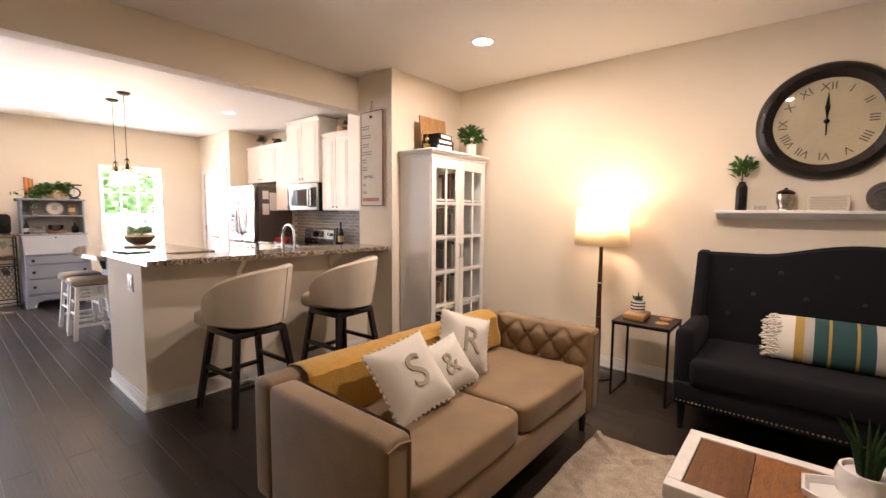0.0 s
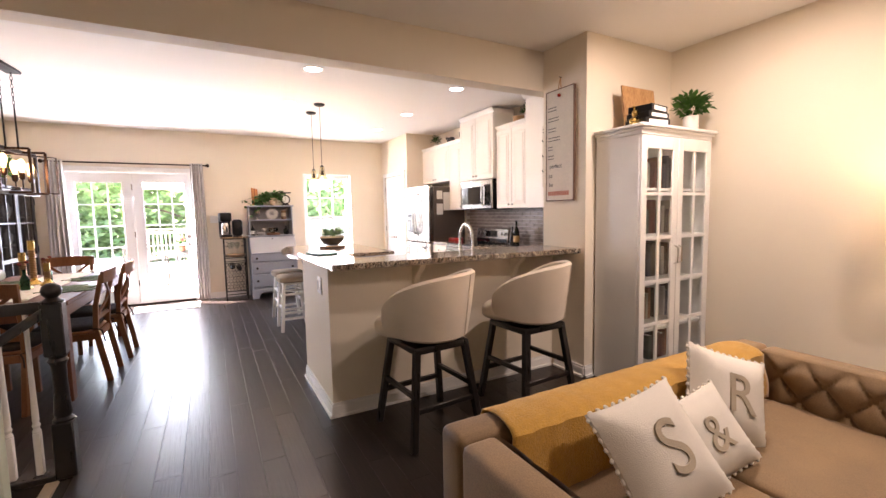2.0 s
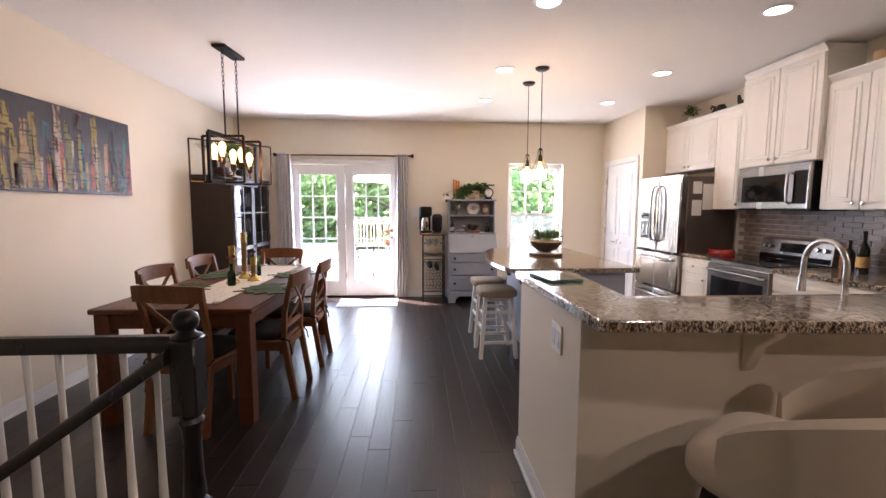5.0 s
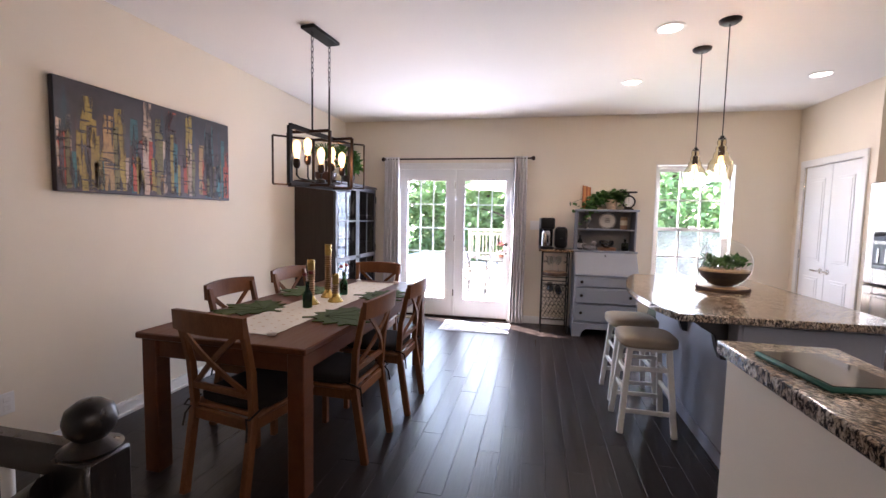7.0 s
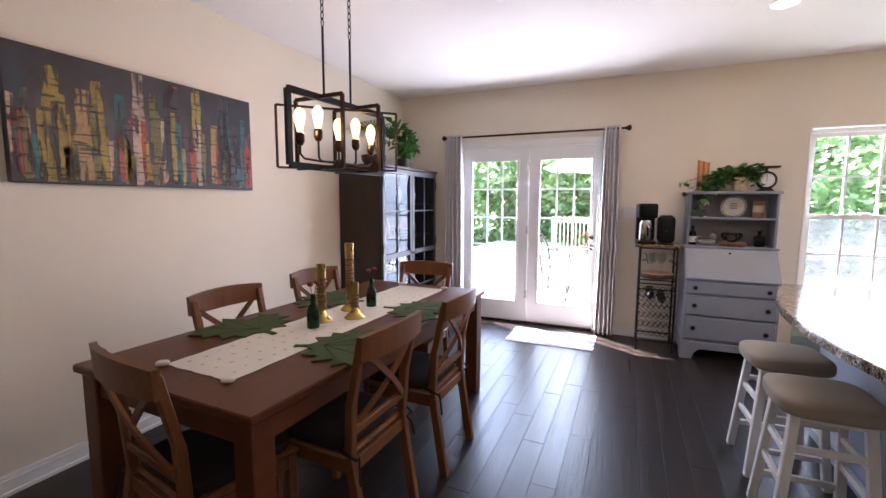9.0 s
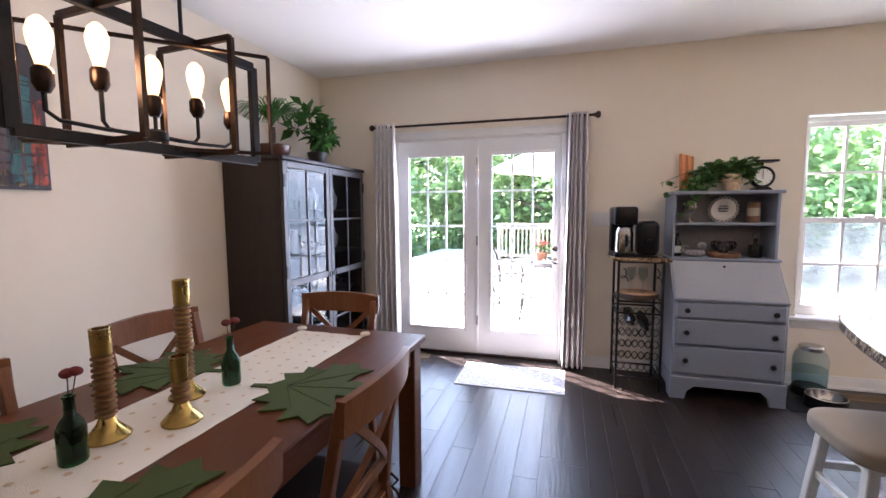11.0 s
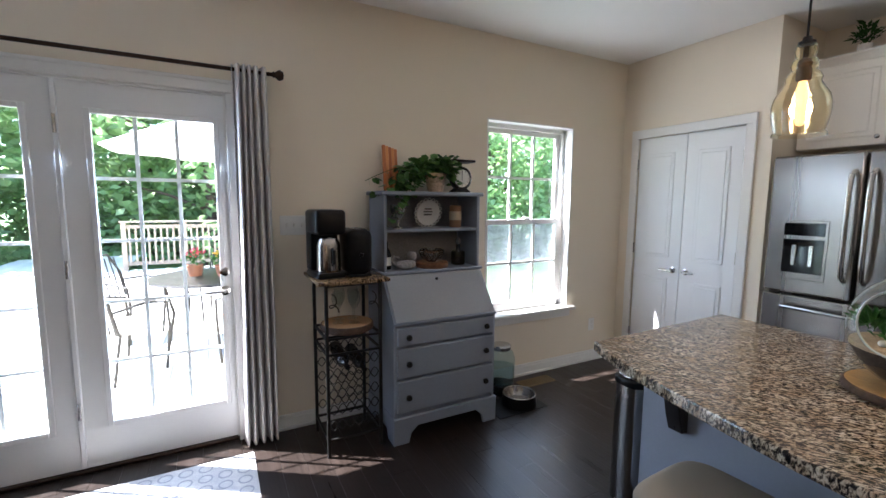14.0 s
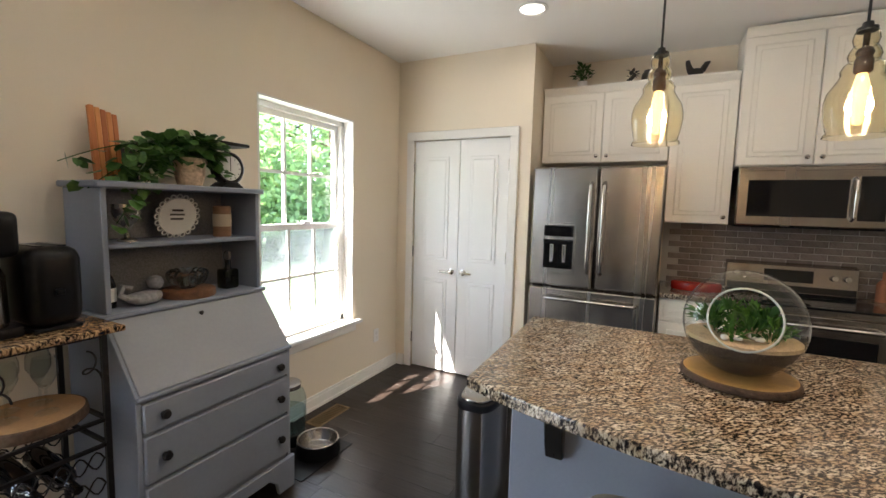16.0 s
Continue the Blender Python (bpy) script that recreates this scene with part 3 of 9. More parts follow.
def walls():
    b = box(bmesh.new(), XL - T, XL, YS0 - 0.1, YB + T, -2.8, ZC)
    structure("wall_west", b, M_WALL, "beige painted wall beside the dining table")
    b = bmesh.new()
    # door wall with the french door and window cut through it
    dx0, dx1, dz = -1.46, 0.105, 2.05
    wx0, wx1, wz0, wz1 = 1.855, 2.735, 0.545, 2.09
    y0, y1 = YB, YB + T
    box(b, XL, dx0, y0, y1, 0, ZC), box(b, dx0, dx1, y0, y1, dz, ZC), box(b, dx1, wx0, y0, y1, 0, ZC)
    box(b, wx0, wx1, y0, y1, 0, wz0), box(b, wx0, wx1, y0, y1, wz1, ZC), box(b, wx1, XP + 0.7, y0, y1, 0, ZC)
    structure("wall_north", b, M_WALL, "beige painted wall with french doors and a window")
    b = box(bmesh.new(), XR, XR + T, YF, YB, 0, ZC)
    structure("wall_east", b, M_WALL, "beige painted wall behind cabinets and settee")
    b = bmesh.new()
    # pantry front with its doorway, and the return beside the fridge
    py0, py1, pz = 7.855, 8.745, 2.03
    box(b, XP, XP + 0.11, 7.70, py0, 0, ZC), box(b, XP, XP + 0.11, py1, YB, 0, ZC), box(b, XP, XP + 0.11, py0, py1, pz, ZC)
    box(b, XP + 0.11, XR, 7.70, 7.81, 0, ZC)
    structure("wall_pantry", b, M_WALL, "beige painted pantry wall with a double door")
    structure("wall_south", box(bmesh.new(), XS - T, XR + T, YF - T, YF, 0, ZC), M_WALL)
    structure("wall_stairs", box(bmesh.new(), XS - T, XS, YF, YS0, 0, ZC), M_WALL)
    b = bmesh.new()
    box(b, XL, XS - T, YS0 - 0.1, YS0, -2.8, ZC), box(b, XS - T, -0.45, YS0 - 0.1, YS0, -2.8, -0.02)
    structure("wall_stairwell", b, M_WALL)
    structure("wall_stairwell_under", box(bmesh.new(), XL, -0.45, YS1, YS1 + 0.1, -2.8, -0.02), M_WALL)
    # column and header between the living room and the kitchen
    structure("wall_column", box(bmesh.new(), 2.935, XR, 3.32, 3.80, 0, ZC), M_WALL, "beige wall stub between living room and kitchen")
    structure("header_beam", box(bmesh.new(), XL, XR, 3.80, 3.95, 2.37, ZC - 0.003), M_WALL, "painted header beam across the room")
    # underside of the upper stairs
    b = prism(bmesh.new(), [(XL + 0.003, 1.07), (-0.52, 2.385), (-0.52, ZC - 0.003), (XL + 0.003, ZC - 0.003)], YS0 + 0.002, 3.797, "y")
    structure("stair_soffit", b, M_WALL, "sloped soffit under the upper stairs")
    b = bmesh.new()
    box(b, XL - T, XR + T, YF - T, YB + T, ZC, ZC + 0.12)
    structure("ceiling", b, M_CEIL, "white painted ceiling")


def base_run(b, p0, p1, n):
    """A length of baseboard with a stepped top, standing off a wall along n."""
    (x0, y0), (x1, y1) = p0, p1
    for t, z0, z1 in ((0.014, 0.0, 0.075), (0.009, 0.075, 0.095), (0.026, 0.0, 0.018)):
        xs, ys = sorted((x0, x1 + n[0] * t) if n[0] else (x0, x1)), sorted((y0, y1 + n[1] * t) if n[1] else (y0, y1))
        box(b, xs[0], xs[1], ys[0], ys[1], z0, z1)


def baseboards():
    runs = {
        "west": [((XL, 3.86), (XL, 7.5), (1, 0))],
        "north": [((XL, YB), (-1.54, YB), (0, -1)), ((0.185, YB), (XP, YB), (0, -1))],
        "pantry": [((XP, 8.815), (XP, YB - 0.03), (-1, 0))],
        "east": [((XR, YF), (XR, 3.30), (-1, 0))],
        "column": [((2.935, 3.32), (3.02, 3.32), (0, -1)), ((2.935, 3.32), (2.935, 3.65), (-1, 0))],
        "bar": [((1.0, 3.685), (2.905, 3.685), (0, -1)), ((1.0, 3.66), (1.0, 4.54), (-1, 0))],
    }
    for name, segs in runs.items():
        b = bmesh.new()
        for s in segs:
            base_run(b, *s)
        structure("baseboard_" + name, b, M_TRIM, "white painted baseboard")


def french_doors():
    f = thing("door_1", pose(0, 0, 0), "white double french door with gridded glass panes", "", "", "structure")
    b = bmesh.new()
    # casing and jambs
    for x0, x1 in ((-1.52, -1.44), (0.085, 0.165)):
        box(b, x0, x1, YB - 0.018, YB, 0, 2.05, 0.004)
    box(b, -1.52, 0.165, YB - 0.02, YB, 2.05, 2.12, 0.004)
    box(b, -1.53, 0.175, YB - 0.028, YB - 0.002, 2.10, 2.12, 0.004)
    part("casing", b, M_TRIM, f)
    b = bmesh.new()
    box(b, -1.46, -1.43, YB, YB + T, 0, 2.07), box(b, 0.075, 0.105, YB, YB + T, 0, 2.07), box(b, -1.43, 0.075, YB, YB + T, 2.04, 2.07)
    part("jamb", b, M_TRIM, f, smooth=False)
    boxpart("threshold", (-1.46, 0.105, YB - 0.01, YB + T + 0.05, 0, 0.022), M_BRONZE, f, 0.005, "bronze metal door sill")
    for x0, x1, gx0, gx1 in ((-1.43, -0.665, -1.335, -0.785), (-0.655, 0.075, -0.528, 0.027)):
        b = bmesh.new()
        y0, y1 = YB + 0.012, YB + 0.056
        z0, z1, gz0, gz1 = 0.025, 2.035, 0.258, 1.888
        box(b, x0, gx0, y0, y1, z0, z1), box(b, gx1, x1, y0, y1, z0, z1), box(b, gx0, gx1, y0, y1, z0, gz0), box(b, gx0, gx1, y0, y1, gz1, z1)
        leaf = part("door_leaf", b, M_DOOR, f, smooth=False)
        b = bmesh.new()
        for a0, a1, c0, c1 in ((gx0 - 0.022, gx0 + 0.006, gz0 - 0.022, gz1 + 0.022), (gx1 - 0.006, gx1 + 0.022, gz0 - 0.022, gz1 + 0.022),
                               (gx0 + 0.006, gx1 - 0.006, gz0 - 0.022, gz0 + 0.006), (gx0 + 0.006, gx1 - 0.006, gz1 - 0.006, gz1 + 0.022)):
            box(b, a0, a1, y0 - 0.009, y0 + 0.003, c0, c1, 0.004)
        part("glazing_bead", b, M_DOOR, leaf)
        p = part("pane", box(bmesh.new(), gx0, gx1, y0 + 0.02, y0 + 0.024, gz0, gz1), M_PANE, leaf, smooth=False)
        p.visible_shadow = False
        b = bmesh.new()
        for i in (1, 2):
            x = gx0 + (gx1 - gx0) * i / 3
            box(b, x - 0.009, x + 0.009, y0 + 0.026, y0 + 0.036, gz0, gz1)
        for i in range(1, 5):
            z = gz0 + (gz1 - gz0) * i / 5
            box(b, gx0, gx1, y0 + 0.027, y0 + 0.035, z - 0.009, z + 0.009)
        part("grille", b, M_DOOR, leaf, smooth=False)
    b = bmesh.new()
    box(b, -0.672, -0.648, YB - 0.004, YB + 0.02, 0.03, 2.03, 0.004)
    part("astragal", b, M_DOOR, f)
    for z in (0.35, 1.1, 1.82):
        part("hinge", rod(bmesh.new(), (-0.66, YB - 0.008, z - 0.045), (-0.66, YB - 0.008, z + 0.045), 0.008), M_CHROME, f)
    b = bmesh.new()
    lathe(b, [(0, 0), (0.026, 0), (0.026, 0.008), (0.012, 0.012), (0, 0.012)], 20, m=pose(0.05 - 0.005, YB + 0.012, 1.04, 90))
    part("deadbolt", b, M_CHROME, f)
    b = bmesh.new()
    lathe(b, [(0, 0), (0.028, 0), (0.028, 0.009), (0.010, 0.014), (0.010, 0.05), (0, 0.05)], 20, m=pose(0.05 - 0.005, YB + 0.012, 0.93, 90))
    box(b, -0.06, 0.05, YB - 0.044, YB - 0.030, 0.921, 0.939, 0.005)
    part("door_handle", b, M_CHROME, f, "satin nickel lever handle")


def window():
    f = thing("window_1", pose(0, 0, 0), "white double-hung window with divided panes and a sill", "", "", "structure")
    x0, x1, z0, z1 = 1.855, 2.735, 0.545, 2.09
    ya, yb = YB + 0.085, YB + 0.135
    b = bmesh.new()
    box(b, x0, x0 + 0.045, ya, yb, z0, z1), box(b, x1 - 0.045, x1, ya, yb, z0, z1), box(b, x0, x1, ya, yb, z1 - 0.045, z1), box(b, x0, x1, ya, yb, z0, z0 + 0.045)
    part("window_frame", b, M_TRIM, f, smooth=False)
    b = bmesh.new()
    for u0, u1, v0, v1 in ((x0 - 0.0, x0 + 0.012, z0, z1), (x1 - 0.012, x1, z0, z1), (x0, x1, z1 - 0.012, z1)):
        box(b, u0, u1, YB - 0.003, ya, v0, v1)
    part("jamb_lining", b, M_TRIM, f, smooth=False)
    b = box(bmesh.new(), x0 - 0.05, x1 + 0.07, YB - 0.05, ya, z0 - 0.025, z0 + 0.004, 0.006)
    part("window_sill", b, M_TRIM, f)
    boxpart("apron", (x0 - 0.02, x1 + 0.03, YB - 0.014, YB, z0 - 0.085, z0 - 0.025), M_TRIM, f, 0.004)
    zm = 1.29
    for nm, s0, s1, yo in (("upper_sash", zm - 0.02, z1 - 0.045, 0.014), ("lower_sash", z0 + 0.045, zm + 0.025, -0.018)):
        b = bmesh.new()
        a, c = x0 + 0.045, x1 - 0.045
        y0, y1 = ya + 0.02 + yo, ya + 0.05 + yo
        w = 0.036
        box(b, a, a + w, y0, y1, s0, s1), box(b, c - w, c, y0, y1, s0, s1), box(b, a + w, c - w, y0, y1, s0, s0 + w), box(b, a + w, c - w, y0, y1, s1 - w, s1)
        sash = part(nm, b, M_TRIM, f, smooth=False)
        b = bmesh.new()
        for i in (1, 2):
            x = a + w + (c - a - 2 * w) * i / 3
            box(b, x - 0.010, x + 0.010, y0 + 0.005, y1 - 0.005, s0 + w, s1 - w)
        zz = (s0 + s1) / 2
        box(b, a + w, c - w, y0 + 0.006, y1 - 0.006, zz - 0.010, zz + 0.010)
        part("muntin", b, M_TRIM, sash, smooth=False)
        p = part("pane", box(bmesh.new(), a + w, c - w, y0 + 0.013, y0 + 0.016, s0 + w, s1 - w), M_PANE, sash, smooth=False)
        p.visible_shadow = False
    p = part("insect_screen", box(bmesh.new(), x0 + 0.05, x1 - 0.05, yb + 0.006, yb + 0.008, z0 + 0.05, zm + 0.01), M_SCREEN, f, "fine grey insect screen", smooth=False)
    p.visible_shadow = False
    b = box(bmesh.new(), 2.29, 2.35, ya - 0.02, ya + 0.02, zm + 0.025, zm + 0.045, 0.004)
    part("sash_lock", b, M_TRIM, f)


def pantry_doors():
    f = thing("door_2", pose(0, 0, 0), "closed white double pantry door with two-panel leaves", "", "", "structure")
    b = bmesh.new()
    for y0, y1 in ((7.795, 7.865), (8.735, 8.805)):
        box(b, XP - 0.018, XP, y0, y1, 0, 2.03, 0.005)
    box(b, XP - 0.02, XP, 7.795, 8.805, 2.02, 2.095, 0.005)
    part("casing", b, M_TRIM, f)
    for side, y0, y1 in ((1, 7.867, 8.298), (-1, 8.302, 8.733)):
        leaf = boxpart("door_leaf", (XP + 0.008, XP + 0.045, y0, y1, 0.012, 2.018), M_DOOR, f, 0.003)
        for z0, z1 in ((0.16, 0.83), (1.0, 1.88)):
            ya, yb = y0 + 0.095, y1 - 0.095
            b = bmesh.new()
            for inset, d in ((0.0, 0.006), (0.028, 0.010)):
                out = [(ya + inset, z0 + inset), (yb - inset, z0 + inset), (yb - inset, z1 - inset), (ya + inset, z1 - inset)]
                prism(b, out, XP + 0.008 - d, XP + 0.0085, "x", 0.004)
            part("panel", b, M_DOOR, leaf)
        yk = 8.30 - side * 0.055
        b = bmesh.new()
        lathe(b, [(0, 0), (0.026, 0), (0.026, 0.008), (0.010, 0.013), (0.010, 0.05), (0, 0.05)], 18, m=pose(XP + 0.008, yk, 0.905, 0, -90))
        box(b, XP - 0.048, XP - 0.034, min(yk - 0.008, yk - side * 0.095), max(yk + 0.008, yk - side * 0.095), 0.897, 0.913, 0.005)
        part("door_handle", b, M_CHROME, leaf, "satin nickel lever handle")
        yh = y0 - 0.003 if side > 0 else y1 + 0.003
        for z in (0.28, 1.06, 1.80):
            part("hinge", rod(bmesh.new(), (XP - 0.004, yh, z - 0.045), (XP - 0.004, yh, z + 0.045), 0.009), M_CHROME, leaf)


def stairs():
    s = thing("staircase", pose(-0.45, 0, 0), "beige carpeted stairs going down beside the railing", "stairs", "", "structure")
    for i in range(9):
        x1, z = -0.03 - 0.25 * i, -0.185 * (i + 1)
        if -0.45 + x1 - 0.28 < XL:
            break
        boxpart("tread", (x1 - 0.27, x1, YS0 + 0.003, YS1 - 0.003, z - 0.185, z), M_CARPET, s, 0.012)
    boxpart("nosing", (-0.03, 0.03, YS0 + 0.003, YS1 - 0.003, -0.2, -0.001), M_CARPET, s, 0.006)
    b = box(bmesh.new(), XL, XS, YS0, YS1, -2.9, -2.8)
    structure("floor_below", b, M_CARPET)


walls(), baseboards(), french_doors(), window(), pantry_doors(), stairs()


def floor_planks():
    """Dark hand-scraped planks along y; the ones round the walk are pieces of their own."""
    structure("floor", box(bmesh.new(), -0.45, XR, YF, YB, -0.14, -0.012), M_JOINT, "dark hand-scraped hardwood floor")
    base = bpy.data.objects["floor"]
    structure("floor_dining", box(bmesh.new(), XL, -0.45, YS1, YB, -0.14, -0.012), M_JOINT)
    structure("floor_living", box(bmesh.new(), XS, -0.45, YF, YS0, -0.14, -0.012), M_JOINT)
    rnd = random.Random(5)
    width, lengths = 0.127, (0.7, 1.0, 1.3, 1.6)
    shared = {}

    def plank(L):
        b = bmesh.new()
        w, c = width / 2 - 0.0006, 0.0003
        lo = [b.verts.new((x, y, z)) for z, k in ((-0.012, 0), (-c, 0), (0, c)) for x, y in ((-w + k, 0.001 + k), (w - k, 0.001 + k), (w - k, L - 0.001 - k), (-w + k, L - 0.001 - k))]
        for r in (0, 4):
            for i in range(4):
                j = (i + 1) % 4
                b.faces.new((lo[r + i], lo[r + j], lo[r + 4 + j], lo[r + 4 + i]))
        b.faces.new(lo[8:12])
        return b
    for L in lengths:
        shared[L] = mesh_of("plank", plank(L), M_FLOOR)
    rest_v, rest_f, made = [], [], 0
    x = XL + width / 2
    while x < XR:
        y = YF - rnd.random() * 1.2
        while y < YB - 0.05:
            L = rnd.choice(lengths)
            y1 = min(y + L, YB)
            inside = not (x < -0.39 and YS0 - 0.02 < y and y1 < YS1 + 0.02) and not (x < XS and y1 < YS1)
            if inside:
                clear = x > -0.39 or y > YS1
                if -1.0 < x < 1.25 and y > 2.2 and y + L <= YB and made < 300 and clear:
                    o = new("plank", shared[L])
                    o.parent = base
                    o.location = (x, y, 0)
                    made += 1
                else:
                    ya, y1c = max(y, YF), y1
                    if x < -0.39 and ya < YS1 < y1:
                        ya = YS1
                    elif x < -0.39 and ya < YS0 < y1:
                        y1c = YS0
                    if y1c - ya > 0.03:
                        i0 = len(rest_v)
                        w, c = width / 2 - 0.0006, 0.0003
                        for z, k in ((-0.012, 0), (-c, 0), (0, c)):
                            rest_v += [(x - w + k, ya + 0.001 + k, z), (x + w - k, ya + 0.001 + k, z), (x + w - k, y1c - 0.001 - k, z), (x - w + k, y1c - 0.001 - k, z)]
                        for r in (0, 4):
                            for i in range(4):
                                j = (i + 1) % 4
                                rest_f.append((i0 + r + i, i0 + r + j, i0 + r + 4 + j, i0 + r + 4 + i))
                        rest_f.append((i0 + 8, i0 + 9, i0 + 10, i0 + 11))
            y += L
        x += width
    me = bpy.data.meshes.new("planks")
    me.from_pydata(rest_v, [], rest_f)
    me.materials.append(M_FLOORI)
    o = new("planks", me)
    o.parent = base
    tagged(o, "", "", "", "stuff")

# ---- kitchen ----
def can_lights():
    first = None
    spots = [(x, y) for y in (5.06, 6.40, 7.58) for x in (1.27, 2.81)] + [(2.96, 2.32), (2.30, 0.7)]
    for x, y in spots:
        if first is None:
            first = thing("ceiling_can_light", pose(x, y, ZC), "lit round recessed ceiling light with white trim", "ceiling light", "recessed ceiling lights")
            part("trim_ring", lathe(bmesh.new(), [(0.075, 0.0), (0.098, -0.001), (0.096, -0.006), (0.078, -0.009), (0.073, -0.004)], 32), M_TRIM, first)
            part("lens", lathe(bmesh.new(), [(0, -0.004), (0.075, -0.004)], 32), M_CAN, first, "glowing lens")
        else:
            copy_thing(first, pose(x, y, ZC))
        lamp("can_lamp", "AREA", look((x, y, ZC - 0.02), (x, y, 0)), CAN_POWER * (5.8 if y < 3 else 1), (1.0, 0.90, 0.75), disk=0.14)


def bar():
    b = bmesh.new()
    box(b, 1.0, 2.935, 3.685, 3.79, 0, 1.004), box(b, 1.0, 1.13, 3.79, 4.54, 0, 1.004)
    structure("half_wall", b, M_WALL, "beige half wall under the granite bar top")
    s = bmesh.new()
    prism(s, [(0.985, 3.50), (2.93, 3.36), (2.93, 3.83), (1.25, 3.83), (1.27, 4.53), (0.965, 4.53)], 1.006, 1.046, "z", 0.006, 2)
    single("bar_countertop", s, M_GRANITE, pose(0, 0, 0), "polished speckled granite bar top on a half wall", "countertop", smooth=False)
    br = None
    for x in (1.62, 2.5):
        o = single("bar_bracket", prism(bmesh.new(), [(3.685, 1.003), (3.685, 0.80), (3.66, 0.82), (3.62, 0.91), (3.55, 0.965), (3.53, 1.003)], -0.02, 0.02, "x", 0.004),
                   M_WALL, pose(x, 0, 0), "painted curved support bracket under bar top", "bracket", "bar brackets")
    o = thing("outlet_plate", pose(1.0, 3.93, 0.86, 0, -90, 0), "white wall outlet plate on the half wall", "outlet")
    boxpart("plate", (-0.06, 0.06, -0.06, 0.06, 0, 0.006), M_TRIM, o, 0.003)
    for dy in (-0.025, 0.025):
        boxpart("socket", (-0.035, 0.035, dy - 0.017, dy + 0.017, 0.006, 0.009), M_WHITECER, o, 0.002)
    s = thing("tablet", pose(1.10, 4.28, 1.046, 0, 0, 8), "dark tablet in a green case lying on the bar", "tablet")
    boxpart("case", (-0.085, 0.085, -0.125, 0.125, 0, 0.012), material("green_case", (0.02, 0.13, 0.09), 0.5), s, 0.005)
    boxpart("screen", (-0.077, 0.077, -0.117, 0.117, 0.012, 0.014), M_BLACKGLASS, s, 0.001)


def cab_door(parent, x, y0, y1, z0, z1, knob=None, name="door"):
    """A raised-panel door in the plane x, facing -x."""
    d = boxpart(name, (x - 0.019, x, y0, y1, z0, z1), M_CAB, parent, 0.003)
    b = bmesh.new()
    w = 0.058 if z1 - z0 > 0.3 else 0.03
    if z1 - z0 > 0.12:
        box(b, x - 0.0235, x - 0.0185, y0 + w, y1 - w, z0 + w, z1 - w, 0.002)
        box(b, x - 0.028, x - 0.020, y0 + w + 0.025, y1 - w - 0.025, z0 + w + 0.025, z1 - w - 0.025, 0.006)
        part("panel", b, M_CAB, d)
        b = bmesh.new()
        for a0, a1, c0, c1 in ((y0 + w - 0.006, y1 - w + 0.006, z0 + w - 0.006, z0 + w), (y0 + w - 0.006, y1 - w + 0.006, z1 - w, z1 - w + 0.006),
                               (y0 + w - 0.006, y0 + w, z0 + w, z1 - w), (y1 - w, y1 - w + 0.006, z0 + w, z1 - w)):
            box(b, x - 0.0245, x - 0.0185, a0, a1, c0, c1, 0.002)
        part("moulding", b, M_CAB, d)
    if knob:
        b = lathe(bmesh.new(), [(0, 0.03), (0.010, 0.029), (0.015, 0.022), (0.011, 0.014), (0.006, 0.010), (0.007, 0)], 14, m=pose(x - 0.019, knob[0], knob[1], 0, -90))
        part("knob", b, M_CHROME, d, "satin nickel knob")
    return d


def crown(parent, x, y0, y1, z, size=0.055, sides=True):
    out = [(x + 0.01, z), (x, z), (x - 0.006, z + 0.012), (x - 0.02, z + size * 0.55), (x - 0.034, z + size * 0.8), (x - 0.036, z + size), (x + 0.01, z + size)]
    b = bmesh.new()
    lo = [b.verts.new((u, y0, v)) for u, v in out]
    hi = [b.verts.new((u, y1, v)) for u, v in out]
    n = len(out)
    b.faces.new(lo), b.faces.new(hi[::-1])
    for i in range(n):
        b.faces.new((lo[i], lo[(i + 1) % n], hi[(i + 1) % n], hi[i]))
    box(b, x, XR, y0, y1, z + 0.001, z + size - 0.002)
    part("crown", b, M_CAB, parent, smooth=False)


